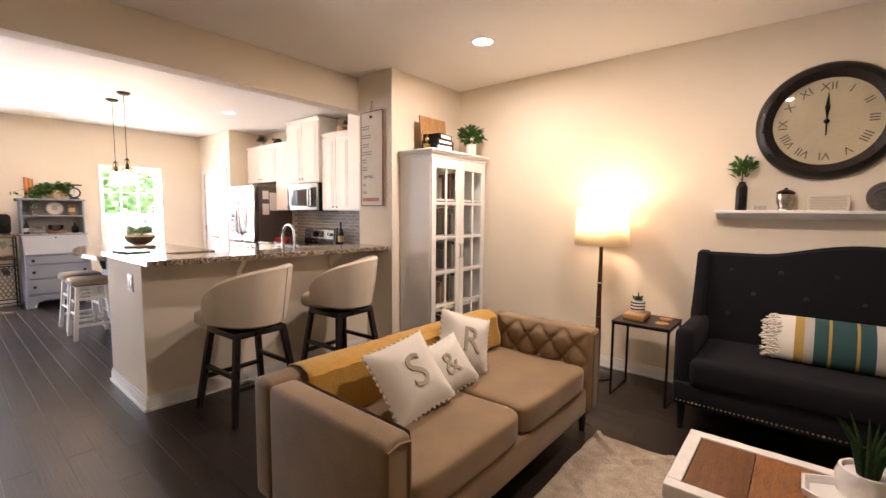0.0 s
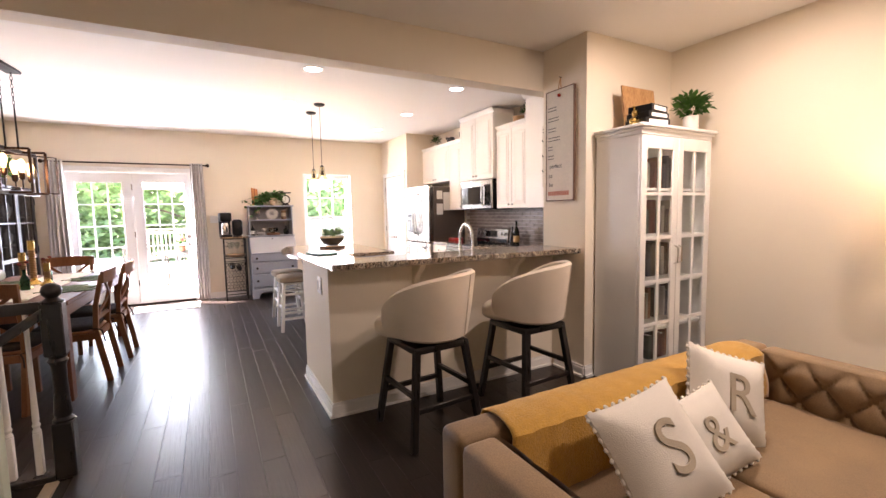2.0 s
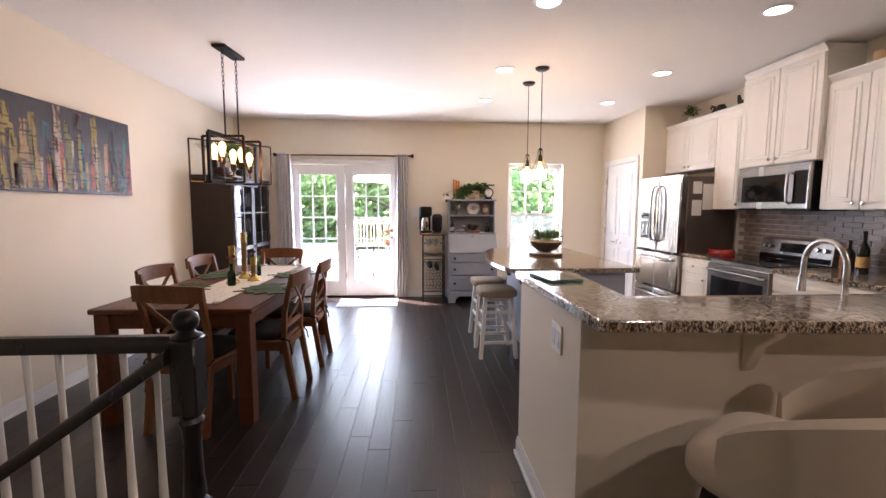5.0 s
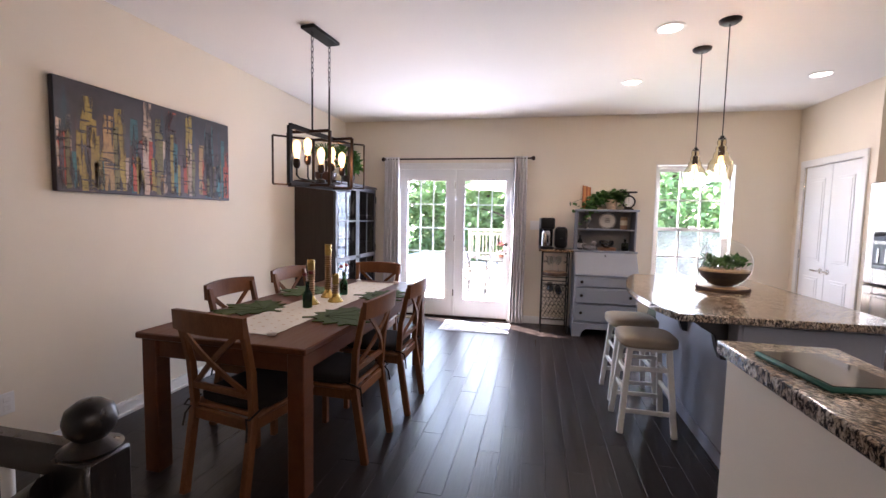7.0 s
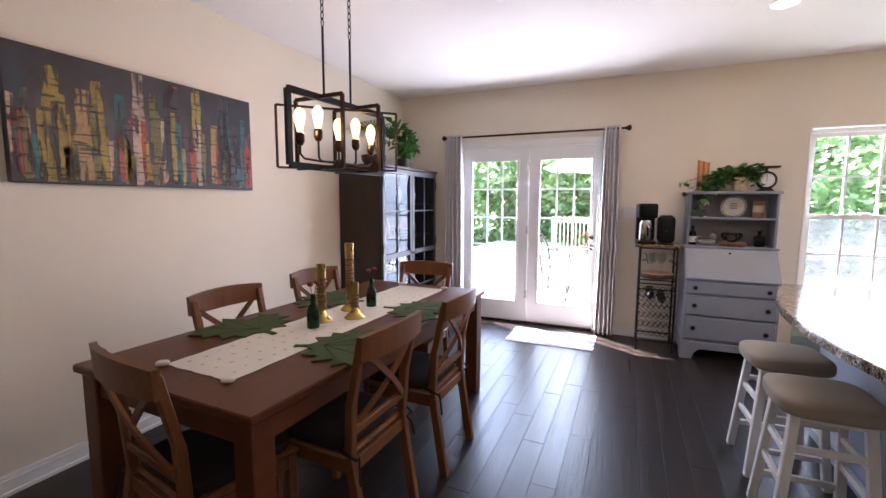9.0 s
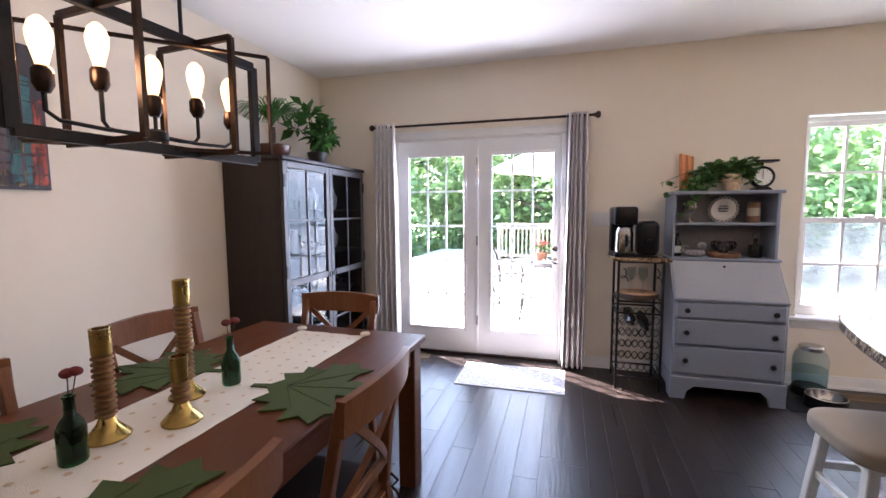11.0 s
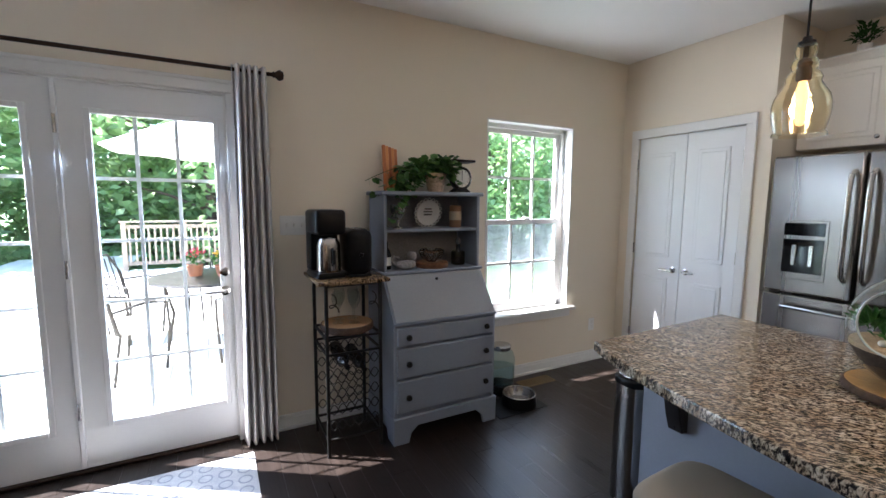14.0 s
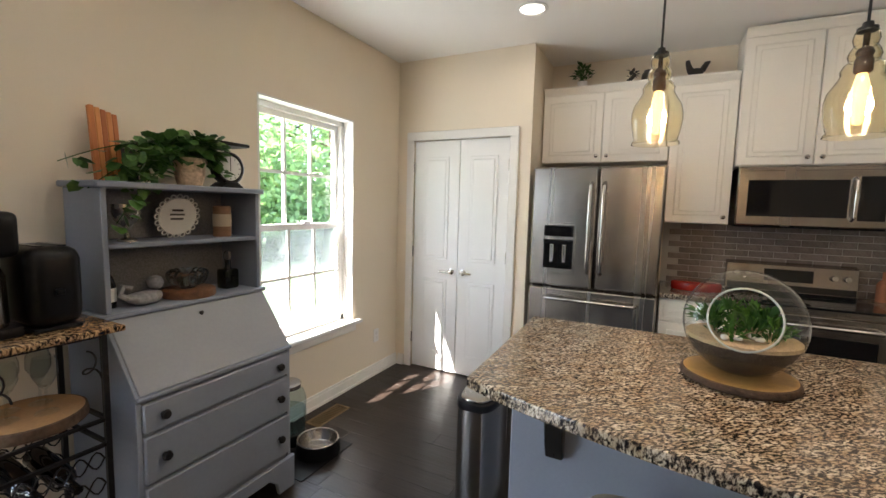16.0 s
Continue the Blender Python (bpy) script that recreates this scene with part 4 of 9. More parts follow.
def upper_cabinets():
    F = 3.68
    specs = [
        # y0, y1, z0, z1 of body, doors, depth
        (6.76, 7.69, 1.835, 2.375, 2, F),
        (6.352, 6.756, 1.385, 2.375, 1, F),
        (5.515, 6.348, 1.785, 2.63, 2, F - 0.045),
        (4.875, 5.511, 1.385, 2.375, 2, F),
    ]
    for y0, y1, z0, z1, n, x in specs:
        c = thing("wall_cabinet", pose(0, 0, 0), "cream painted wall cabinet with raised-panel doors and crown", "cabinet", "kitchen wall cabinets")
        boxpart("body", (x, XR, y0, y1, z0, z1), M_CAB, c, 0.002)
        w = (y1 - y0) / n
        for i in range(n):
            a, e = y0 + i * w + 0.003, y0 + (i + 1) * w - 0.003
            k = (a + 0.035) if (n == 1 or i == 1) else (e - 0.035)
            cab_door(c, x, a, e, z0 + 0.004, z1 - 0.01, (k, z0 + 0.05))
        crown(c, x, y0 - (0.0 if n == 1 else 0), y1, z1)
    c = thing("corner_cabinet", pose(0, 0, 0), "tall plain cream end cabinet with crown and hook strip", "cabinet")
    x = 3.62
    boxpart("body", (x, XR, 3.96, 4.871, 1.385, 2.63), M_CAB, c, 0.002)
    crown(c, x, 3.95, 4.9, 2.63)
    h = thing("hook_strip", pose(x, 4.52, 1.94), "narrow cream board with three dark iron hooks", "coat hooks")
    boxpart("board", (-0.014, 0, -0.055, 0.055, -0.33, 0.33), M_SIGN, h, 0.003)
    for z in (-0.16, 0.0, 0.16):
        b = box(bmesh.new(), -0.02, -0.014, -0.022, 0.022, z - 0.02, z + 0.02, 0.003)
        tube(b, [(-0.02, 0, z), (-0.05, 0, z - 0.012), (-0.06, 0, z + 0.008)], 0.005, 6)
        part("hook", b, M_BLACKMETAL, h, "dark iron hook")
    b = bmesh.new()
    for z in (0.25, 0.285):
        box(b, -0.0155, -0.014, -0.04, 0.04, z, z + 0.014)
    part("lettering", b, M_SIGNTEXT, h, smooth=False)


def lower_cabinets():
    F = 3.37
    for y0, y1, kind in ((6.32, 6.75, "d"), (4.95, 5.55, "d"), (4.52, 4.94, "d")):
        c = thing("base_cabinet", pose(0, 0, 0), "cream painted base cabinet under granite counter", "cabinet", "kitchen base cabinets")
        boxpart("body", (F, XR, y0, y1, 0.10, 0.87), M_CAB, c, 0.002)
        boxpart("toe_kick", (F + 0.06, XR, y0, y1, 0, 0.10), M_BLACKWOOD, c, 0.002)
        d = cab_door(c, F, y0 + 0.004, y1 - 0.004, 0.72, 0.86, ((y0 + y1) / 2, 0.79), "drawer")
        cab_door(c, F, y0 + 0.004, y1 - 0.004, 0.11, 0.71, (y0 + 0.05, 0.66))
    c = thing("sink_cabinet", pose(0, 0, 0), "cream painted sink base cabinet behind the half wall", "cabinet")
    boxpart("body", (1.14, 3.94, 3.80, 4.46, 0.10, 0.87), M_CAB, c, 0.002)
    boxpart("toe_kick", (1.14, 3.94, 3.80, 4.40, 0, 0.10), M_BLACKWOOD, c, 0.002)
    s = bmesh.new()
    prism(s, [(1.135, 3.795), (XR, 3.795), (XR, 5.553), (3.34, 5.553), (3.34, 4.50), (1.135, 4.50)], 0.872, 0.908, "z", 0.005)
    single("kitchen_countertop", s, M_GRANITE, pose(0, 0, 0), "polished speckled granite kitchen counter in an L", "countertop", smooth=False)
    s = box(bmesh.new(), 3.34, XR, 6.318, 6.752, 0.872, 0.908, 0.005)
    single("side_countertop", s, M_GRANITE, pose(0, 0, 0), "short granite counter between range and fridge", "countertop", smooth=False)
    f = thing("faucet", pose(2.32, 4.0, 0.908, 0, 0, 90), "arched brushed nickel kitchen faucet", "faucet")
    part("base", lathe(bmesh.new(), [(0, 0), (0.028, 0), (0.028, 0.01), (0.020, 0.02), (0.018, 0.06), (0, 0.06)], 18), M_CHROME, f)
    pts = [(0, 0, 0.05), (0, 0, 0.22)] + [(0.105 - 0.105 * math.cos(a), 0, 0.22 + 0.115 * math.sin(a)) for a in [math.pi * k / 12 for k in range(1, 13)]] + [(0.212, 0, 0.15)]
    part("spout", tube(bmesh.new(), pts, 0.0125, 12), M_CHROME, f)
    part("spray_head", rod(bmesh.new(), (0.212, 0, 0.16), (0.215, 0, 0.08), 0.015, 0.019, 14), M_CHROME, f)
    part("lever", tube(bmesh.new(), [(0, -0.02, 0.045), (0, -0.05, 0.06), (0, -0.085, 0.10)], 0.006, 8), M_CHROME, f)


def backsplash():
    w = structure("backsplash", box(bmesh.new(), XR - 0.006, XR - 0.001, 3.96, 6.75, 0.908, 1.384), M_GROUT, "grey brick-pattern tile backsplash")
    me = mesh_of("tile", box(bmesh.new(), -0.007, 0, 0, 0.148, 0, 0.0425, 0.002), M_TILE)
    half = mesh_of("half_tile", box(bmesh.new(), -0.007, 0, 0, 0.072, 0, 0.0425, 0.002), M_TILE)
    for r in range(10):
        z, y = 0.9105 + r * 0.0472, 3.965
        if r % 2:
            o = new("tile", half)
            o.parent, o.location = w, (XR - 0.006, y, z)
            y += 0.0765
        while y + 0.148 < 6.752:
            o = new("tile", me)
            o.parent, o.location = w, (XR - 0.006, y, z)
            y += 0.1525
    o = thing("outlet_plate", pose(XR - 0.014, 4.72, 1.12, 0, -90, 0), "white outlet plate on the tile backsplash", "outlet")
    boxpart("plate", (-0.06, 0.06, -0.037, 0.037, 0, 0.006), M_TRIM, o, 0.003)


def fridge():
    f = thing("refrigerator", pose(0, 0, 0), "stainless french-door refrigerator with dark sides and dispenser", "refrigerator")
    x, y0, y1 = 3.30, 6.765, 7.655
    boxpart("body", (x + 0.085, XR - 0.02, y0 + 0.005, y1 - 0.005, 0.02, 1.745), material("dark_fridge_side", (0.12, 0.098, 0.084), 0.45, 0.3), f, 0.006)
    ym = 7.185
    for a, e in ((y0, ym - 0.003), (ym + 0.003, y1)):
        boxpart("door", (x, x + 0.08, a, e, 0.885, 1.77), M_STEEL, f, 0.014)
    dr = boxpart("freezer_drawer", (x, x + 0.08, y0, y1, 0.45, 0.875), M_STEEL, f, 0.014)
    boxpart("lower_drawer", (x, x + 0.08, y0, y1, 0.06, 0.44), M_STEEL, f, 0.014)
    for y in (ym - 0.045, ym + 0.045):
        b = tube(bmesh.new(), [(x + 0.01, y, 1.00), (x - 0.045, y, 1.03), (x - 0.06, y, 1.12), (x - 0.066, y, 1.33), (x - 0.06, y, 1.54), (x - 0.045, y, 1.63), (x + 0.01, y, 1.66)], 0.014, 10)
        part("handle", b, M_CHROME, f, "bowed steel handle")
    for z in (0.80, 0.37):
        b = tube(bmesh.new(), [(x + 0.01, y0 + 0.12, z), (x - 0.05, y0 + 0.14, z), (x - 0.055, (y0 + y1) / 2, z), (x - 0.05, y1 - 0.14, z), (x + 0.01, y1 - 0.12, z)], 0.013, 10)
        part("handle", b, M_CHROME, f, "bowed steel handle")
    d = boxpart("dispenser", (x - 0.004, x + 0.01, 7.32, 7.57, 0.98, 1.36), M_STEEL, f, 0.004)
    boxpart("recess", (x - 0.006, x + 0.0, 7.335, 7.555, 1.02, 1.24), M_BLACKGLASS, d, 0.004)
    boxpart("control", (x - 0.006, x + 0.0, 7.335, 7.555, 1.26, 1.345), M_BLACKGLASS, d, 0.004)
    for y in (7.40, 7.49):
        boxpart("paddle", (x - 0.012, x - 0.006, y - 0.012, y + 0.012, 1.07, 1.2), M_CHROME, d, 0.003)
    rnd = random.Random(3)
    for n, (xx, z, w, h, mt) in enumerate(((3.49, 1.62, 0.10, 0.13, M_PAPER), (3.49, 1.40, 0.11, 0.17, M_PAPER), (3.62, 1.52, 0.13, 0.28, M_PAPER), (3.74, 1.60, 0.06, 0.08, M_LEAF))):
        single("fridge_note", box(bmesh.new(), xx - w / 2, xx + w / 2, y0 + 0.0015, y0 + 0.0045, z - h / 2, z + h / 2, 0.0008), mt, pose(0, 0, 0),
               "green card held on the fridge side" if n == 3 else "white paper note held on the fridge side", "paper", "fridge notes")


def microwave():
    m = thing("microwave", pose(0, 0, 0), "stainless over-range microwave with dark glass door", "microwave")
    x, y0, y1, z0, z1 = 3.60, 5.545, 6.325, 1.375, 1.78
    boxpart("body", (x + 0.03, XR, y0, y1, z0, z1), M_BLACKPLASTIC, m, 0.004)
    boxpart("front", (x, x + 0.032, y0, y1, z0 + 0.012, z1), M_STEEL, m, 0.008)
    boxpart("window", (x - 0.003, x + 0.001, y0 + 0.20, y1 - 0.06, z0 + 0.075, z1 - 0.09), M_BLACKGLASS, m, 0.002)
    boxpart("control_panel", (x - 0.003, x + 0.001, y0 + 0.02, y0 + 0.15, z0 + 0.06, z1 - 0.07), M_BLACKGLASS, m, 0.002)
    b = tube(bmesh.new(), [(x + 0.005, y0 + 0.175, z0 + 0.06), (x - 0.035, y0 + 0.175, z0 + 0.08), (x - 0.04, y0 + 0.175, (z0 + z1) / 2), (x - 0.035, y0 + 0.175, z1 - 0.10), (x + 0.005, y0 + 0.175, z1 - 0.08)], 0.011, 10)
    part("handle", b, M_CHROME, m)
    boxpart("vent", (x - 0.002, x + 0.001, y0 + 0.02, y1 - 0.02, z1 - 0.03, z1 - 0.012), M_STEEL, m, 0.002)


def kitchen_range():
    r = thing("range_stove", pose(0, 0, 0), "stainless electric range with black glass cooktop", "stove")
    x, y0, y1 = 3.33, 5.558, 6.312
    boxpart("body", (x + 0.03, XR - 0.01, y0, y1, 0.02, 0.90), M_STEEL, r, 0.004)
    boxpart("cooktop", (x, XR - 0.08, y0, y1, 0.90, 0.918), M_BLACKGLASS, r, 0.004)
    boxpart("oven_door", (x, x + 0.035, y0 + 0.005, y1 - 0.005, 0.26, 0.86), M_STEEL, r, 0.006)
    boxpart("oven_window", (x - 0.003, x + 0.002, y0 + 0.06, y1 - 0.06, 0.34, 0.74), M_BLACKGLASS, r, 0.003)
    part("oven_handle", tube(bmesh.new(), [(x + 0.01, y0 + 0.05, 0.80), (x - 0.045, y0 + 0.06, 0.805), (x - 0.045, y1 - 0.06, 0.805), (x + 0.01, y1 - 0.05, 0.80)], 0.012, 10), M_CHROME, r)
    boxpart("drawer", (x, x + 0.035, y0 + 0.005, y1 - 0.005, 0.06, 0.25), M_STEEL, r, 0.006)
    b = prism(bmesh.new(), [(XR - 0.095, 0.918), (XR - 0.075, 1.10), (XR - 0.012, 1.12), (XR - 0.012, 0.918)], y0, y1, "y", 0.004)
    part("backguard", b, M_STEEL, r, smooth=False)
    b = prism(bmesh.new(), [(XR - 0.0905, 0.99), (XR - 0.0815, 1.075), (XR - 0.0765, 1.075), (XR - 0.0855, 0.99)], 5.80, 6.08, "y", 0.0015)
    part("display", b, M_BLACKGLASS, r)
    b = prism(bmesh.new(), [(XR - 0.098, 0.92), (XR - 0.0935, 0.965), (XR - 0.088, 0.965), (XR - 0.09, 0.92)], y0 + 0.01, y1 - 0.01, "y", 0.001)
    part("lower_guard", b, M_BLACKGLASS, r)
    for y in (5.62, 5.69, 6.18, 6.25):
        part("knob", lathe(bmesh.new(), [(0, 0.028), (0.017, 0.027), (0.019, 0), (0, 0)], 16, m=pose(XR - 0.085, y, 1.035, 0, -84)), M_CHROME, r)


def island():
    i = thing("kitchen_island", pose(0, 0, 0), "grey-blue painted kitchen island base with brackets", "kitchen island")
    x0, x1, y0, y1 = 1.50, 2.16, 5.66, 7.21
    b = box(bmesh.new(), x0, x1, y0, y1, 0.0, 0.868, 0.004)
    part("body", b, M_ISLAND, i)
    b = bmesh.new()
    box(b, x0 - 0.012, x0, y0 - 0.012, y1 + 0.002, 0, 0.09, 0.003), box(b, x0 - 0.012, x1, y0 - 0.012, y0, 0, 0.09, 0.003)
    part("base_trim", b, M_ISLAND, i)
    for y in (5.80, 6.44, 7.05):
        out = [(x0, 0.868), (x0, 0.62), (x0 - 0.03, 0.625), (x0 - 0.05, 0.68), (x0 - 0.07, 0.76), (x0 - 0.14, 0.80), (x0 - 0.18, 0.83), (x0 - 0.19, 0.868)]
        part("bracket", prism(bmesh.new(), out, y - 0.03, y + 0.03, "y", 0.004), M_BLACKWOOD, i, "dark carved support bracket")
    boxpart("end_panel", (x0 + 0.02, x1 - 0.02, y0 - 0.006, y0, 0.1, 0.85), M_ISLAND, i, 0.003)
    out = [(2.23, 5.57), (2.23, 7.33), (1.32, 7.31)]
    for k in range(1, 16):
        u = k / 16
        y = 7.31 + (5.57 - 7.31) * u
        out.append((1.32 + (1.18 - 1.32) * u - 0.15 * math.sin(math.pi * u) ** 0.8, y))
    out.append((1.18, 5.57))
    s = prism(bmesh.new(), out, 0.870, 0.910, "z", 0.006, 2)
    single("island_countertop", s, M_GRANITE, pose(0, 0, 0), "polished speckled granite island top with bowed edge", "countertop", smooth=False)
    t = thing("trash_can", pose(1.87, 7.435, 0, 0, 0, 0), "brushed steel kitchen trash can with black rim", "trash can")
    def rounded(grow):
        pts = []
        for k in range(40):
            q = 2 * math.pi * k / 40
            c, d = math.cos(q), math.sin(q)
            pts.append(((0.19 + grow) * math.copysign(abs(c) ** 0.75, c), 0.008 + (0.093 + grow) * math.copysign(abs(d) ** 0.55, d)))
        return pts
    part("body", prism(bmesh.new(), rounded(0), 0.01, 0.60, "z"), M_STEEL, t)
    part("rim", prism(bmesh.new(), rounded(0.003), 0.60, 0.632, "z", 0.006, 2), M_BLACKPLASTIC, t, "black plastic rim")
    part("lid", prism(bmesh.new(), rounded(-0.014), 0.632, 0.645, "z", 0.005, 2), M_STEEL, t)


def pendants():
    first = None
    for x, y in ((1.61, 6.815), (1.61, 6.335)):
        if first is None:
            p = first = thing("pendant_lamp", pose(x, y, ZC), "amber glass pendant lamp with filament bulb on a cord", "pendant lamp", "island pendants")
            part("canopy", lathe(bmesh.new(), [(0, -0.028), (0.045, -0.026), (0.062, -0.014), (0.066, 0)], 24), M_BLACKMETAL, p)
            part("cord", rod(bmesh.new(), (0, 0, -0.02), (0, 0, -0.745), 0.0035, seg=8), M_BLACKMETAL, p)
            part("collar", lathe(bmesh.new(), [(0, -0.735), (0.011, -0.738), (0.013, -0.75), (0.022, -0.752), (0.022, -0.762), (0, -0.764)], 18), M_BLACKMETAL, p)
            part("socket", lathe(bmesh.new(), [(0, -0.764), (0.007, -0.766), (0.007, -0.80), (0.016, -0.805), (0.020, -0.815), (0.016, -0.825), (0.020, -0.835), (0.020, -0.862), (0.015, -0.868), (0, -0.868)], 18), M_BRONZE, p)
            prof = [(0.021, -0.756), (0.026, -0.766), (0.028, -0.782), (0.024, -0.797), (0.031, -0.808), (0.035, -0.822), (0.031, -0.836), (0.041, -0.846), (0.047, -0.860), (0.045, -0.872), (0.056, -0.892),
                    (0.069, -0.913), (0.0745, -0.938), (0.0745, -0.958), (0.071, -0.985), (0.066, -1.008), (0.0635, -1.018), (0.069, -1.024), (0.070, -1.031)]
            g = part("shade", lathe(bmesh.new(), prof + [(q - 0.0025, z) for q, z in prof[::-1]], 36), M_AMBER, p, "pale amber ribbed glass shade")
            g.visible_shadow = False
            part("bulb", lathe(bmesh.new(), [(0.010, -0.866), (0.012, -0.875), (0.016, -0.895), (0.017, -0.925), (0.015, -0.955), (0.013, -0.985), (0.009, -0.998), (0, -1.001)], 18), M_BULB, p, "glowing filament bulb")
        else:
            copy_thing(first, pose(x, y, ZC))
        lamp("pendant_glow", "POINT", pose(x, y, ZC - 0.95), 3.6, (1.0, 0.66, 0.34), radius=0.03)


can_lights(), bar(), upper_cabinets(), lower_cabinets(), fridge(), microwave(), kitchen_range(), island(), pendants()

# ---- dining area ----
def dining_table():
    t = thing("dining_table", pose(-1.065, 5.975, 0, 0, 0, -1.5), "brown wooden dining table with thick square legs", "table")
    L, W = 2.10, 0.99
    boxpart("tabletop", (-W / 2, W / 2, -L / 2, L / 2, 0.728, 0.762), M_TABLE, t, 0.006)
    for x in (-1, 1):
        for y in (-1, 1):
            boxpart("leg", (x * (W / 2 - 0.065) - 0.045, x * (W / 2 - 0.065) + 0.045, y * (L / 2 - 0.065) - 0.045, y * (L / 2 - 0.065) + 0.045, 0, 0.728), M_TABLE, t, 0.005)
        xa = x * (W / 2 - 0.05)
        boxpart("apron", (xa - 0.012, xa + 0.012, -L / 2 + 0.11, L / 2 - 0.11, 0.63, 0.728), M_TABLE, t, 0.003)
    for y in (-1, 1):
        ya = y * (L / 2 - 0.05)
        boxpart("apron", (-W / 2 + 0.11, W / 2 - 0.11, ya - 0.012, ya + 0.012, 0.63, 0.728), M_TABLE, t, 0.003)
    # runner with tied corners
    r = thing("table_runner", pose(-1.035, 5.99, 0.7625, 0, 0, -1.5), "white table runner with faint orange leaf rows", "table runner")
    b, n = bmesh.new(), 44
    rows = []
    for i in range(n + 1):
        y = -0.91 + 1.82 * i / n
        rows.append([b.verts.new((-0.185 + 0.37 * j / 10, y + 0.004 * math.sin(j * 2.1 + i), 0.002 + 0.0018 * math.sin(i * 0.9 + j) ** 2)) for j in range(11)])
    for p, q in zip(rows, rows[1:]):
        for j in range(10):
            b.faces.new((p[j], p[j + 1], q[j + 1], q[j]))
    geo = bmesh.ops.extrude_face_region(b, geom=b.faces[:])
    bmesh.ops.translate(b, vec=(0, 0, -0.0018), verts=[v for v in geo["geom"] if isinstance(v, bmesh.types.BMVert)])
    part("cloth", b, M_LINEN, r)
    b = bmesh.new()
    rnd = random.Random(8)
    for i in range(26):
        for j in range(4):
            x, y = -0.12 + j * 0.08 + rnd.uniform(-0.012, 0.012), -0.85 + i * 0.068
            lathe(b, [(0, 0.0052), (0.010 * rnd.uniform(0.6, 1.1), 0.0046)], 6, (x, y, 0))
    tagged(part("leaf_print", b, material("faded_orange_print", (0.56, 0.42, 0.28), 0.9), r, "faded orange leaf print", smooth=False), kind="stuff")
    for x in (-0.185, 0.185):
        for y in (-0.92, 0.92):
            b = cushion(bmesh.new(), 0.05, 0.035, 0.022, 4, 2.5, m=pose(x, y, 0.012, 0, 0, 40))
            part("tassel", b, M_LINEN, r)


def dining_chair_first(m):
    c = thing("dining_chair", m, "honey-brown wooden dining chair with X back and dark seat pad", "chair", "chairs round the table")
    # seat faces +y, back at -y
    boxpart("seat", (-0.215, 0.215, -0.20, 0.22, 0.42, 0.445), M_CHAIR, c, 0.010)
    part("seat_pad", cushion(bmesh.new(), 0.42, 0.41, 0.055, 8, 5, m=pose(0, 0.015, 0.468)), M_SEATPAD, c, "dark brown tied seat pad")
    for x in (-0.19, 0.19):
        part("front_leg", beam(bmesh.new(), (x, 0.19, 0), (x, 0.19, 0.42), 0.036, 0.036, (0, 1, 0), 0.004), M_CHAIR, c)
        b = bmesh.new()
        beam(b, (x, -0.27, 0), (x, -0.20, 0.44), 0.034, 0.042, (0, 1, 0), 0.004)
        part("back_leg", b, M_CHAIR, c)
        b = bmesh.new()
        beam(b, (x, -0.20, 0.43), (x * 1.03, -0.215, 0.66), 0.034, 0.036, (0, 1, 0), 0.004)
        beam(b, (x * 1.03, -0.215, 0.65), (x * 1.06, -0.27, 0.90), 0.034, 0.032, (0, 1, 0), 0.004)
        part("back_post", b, M_CHAIR, c)
        boxpart("side_rail", (x - 0.011, x + 0.011, -0.20, 0.18, 0.365, 0.42), M_CHAIR, c, 0.003)
    for y in (0.19, -0.205):
        boxpart("seat_rail", (-0.175, 0.175, y - 0.011, y + 0.011, 0.365, 0.42), M_CHAIR, c, 0.003)
    # curved top rail
    b = bmesh.new()
    n = 10
    prev = None
    for i in range(n + 1):
        u = i / n * 2 - 1
        x, y = u * 0.225, -0.272 - 0.035 * (1 - u * u)
        zt = 0.925 + 0.012 * (1 - u * u)
        ring = [b.verts.new((x, y - 0.012, 0.83)), b.verts.new((x, y + 0.012, 0.83)), b.verts.new((x, y + 0.006, zt)), b.verts.new((x, y - 0.018, zt))]
        if prev:
            for k in range(4):
                b.faces.new((prev[k], prev[(k + 1) % 4], ring[(k + 1) % 4], ring[k]))
        else:
            b.faces.new(ring[::-1])
        prev = ring
    b.faces.new(prev)
    bmesh.ops.bevel(b, geom=[e for e in b.edges if len(e.link_faces) == 2 and e.calc_face_angle(0) > 0.8], offset=0.004, segments=2, affect="EDGES")
    part("top_rail", b, M_CHAIR, c)
    boxpart("lower_rail", (-0.185, 0.185, -0.222, -0.200, 0.52, 0.555), M_CHAIR, c, 0.004)
    for s in (-1, 1):
        pts = [Vector((s * (-0.165 + 0.33 * u), -0.212 - 0.065 * u - 0.02 * math.sin(math.pi * u), 0.55 + 0.285 * u)) for u in [k / 8 for k in range(9)]]
        b = bmesh.new()
        for p, q in zip(pts, pts[1:]):
            beam(b, p + Vector((0, 0.006 * s, 0)), q + Vector((0, 0.006 * s, 0)) + (q - p) * 0.05, 0.026, 0.011, (0, 1, 0))
        part("cross_slat", b, M_CHAIR, c)
    for x in (-0.2, 0.2):
        b = tube(bmesh.new(), [(x, -0.16, 0.46), (x * 1.08, -0.22, 0.455), (x * 1.05, -0.245, 0.44), (x * 0.9, -0.235, 0.435), (x * 1.0, -0.25, 0.40), (x * 1.03, -0.26, 0.34)], 0.005, 6)
        part("pad_tie", b, M_SEATPAD, c)
    return c


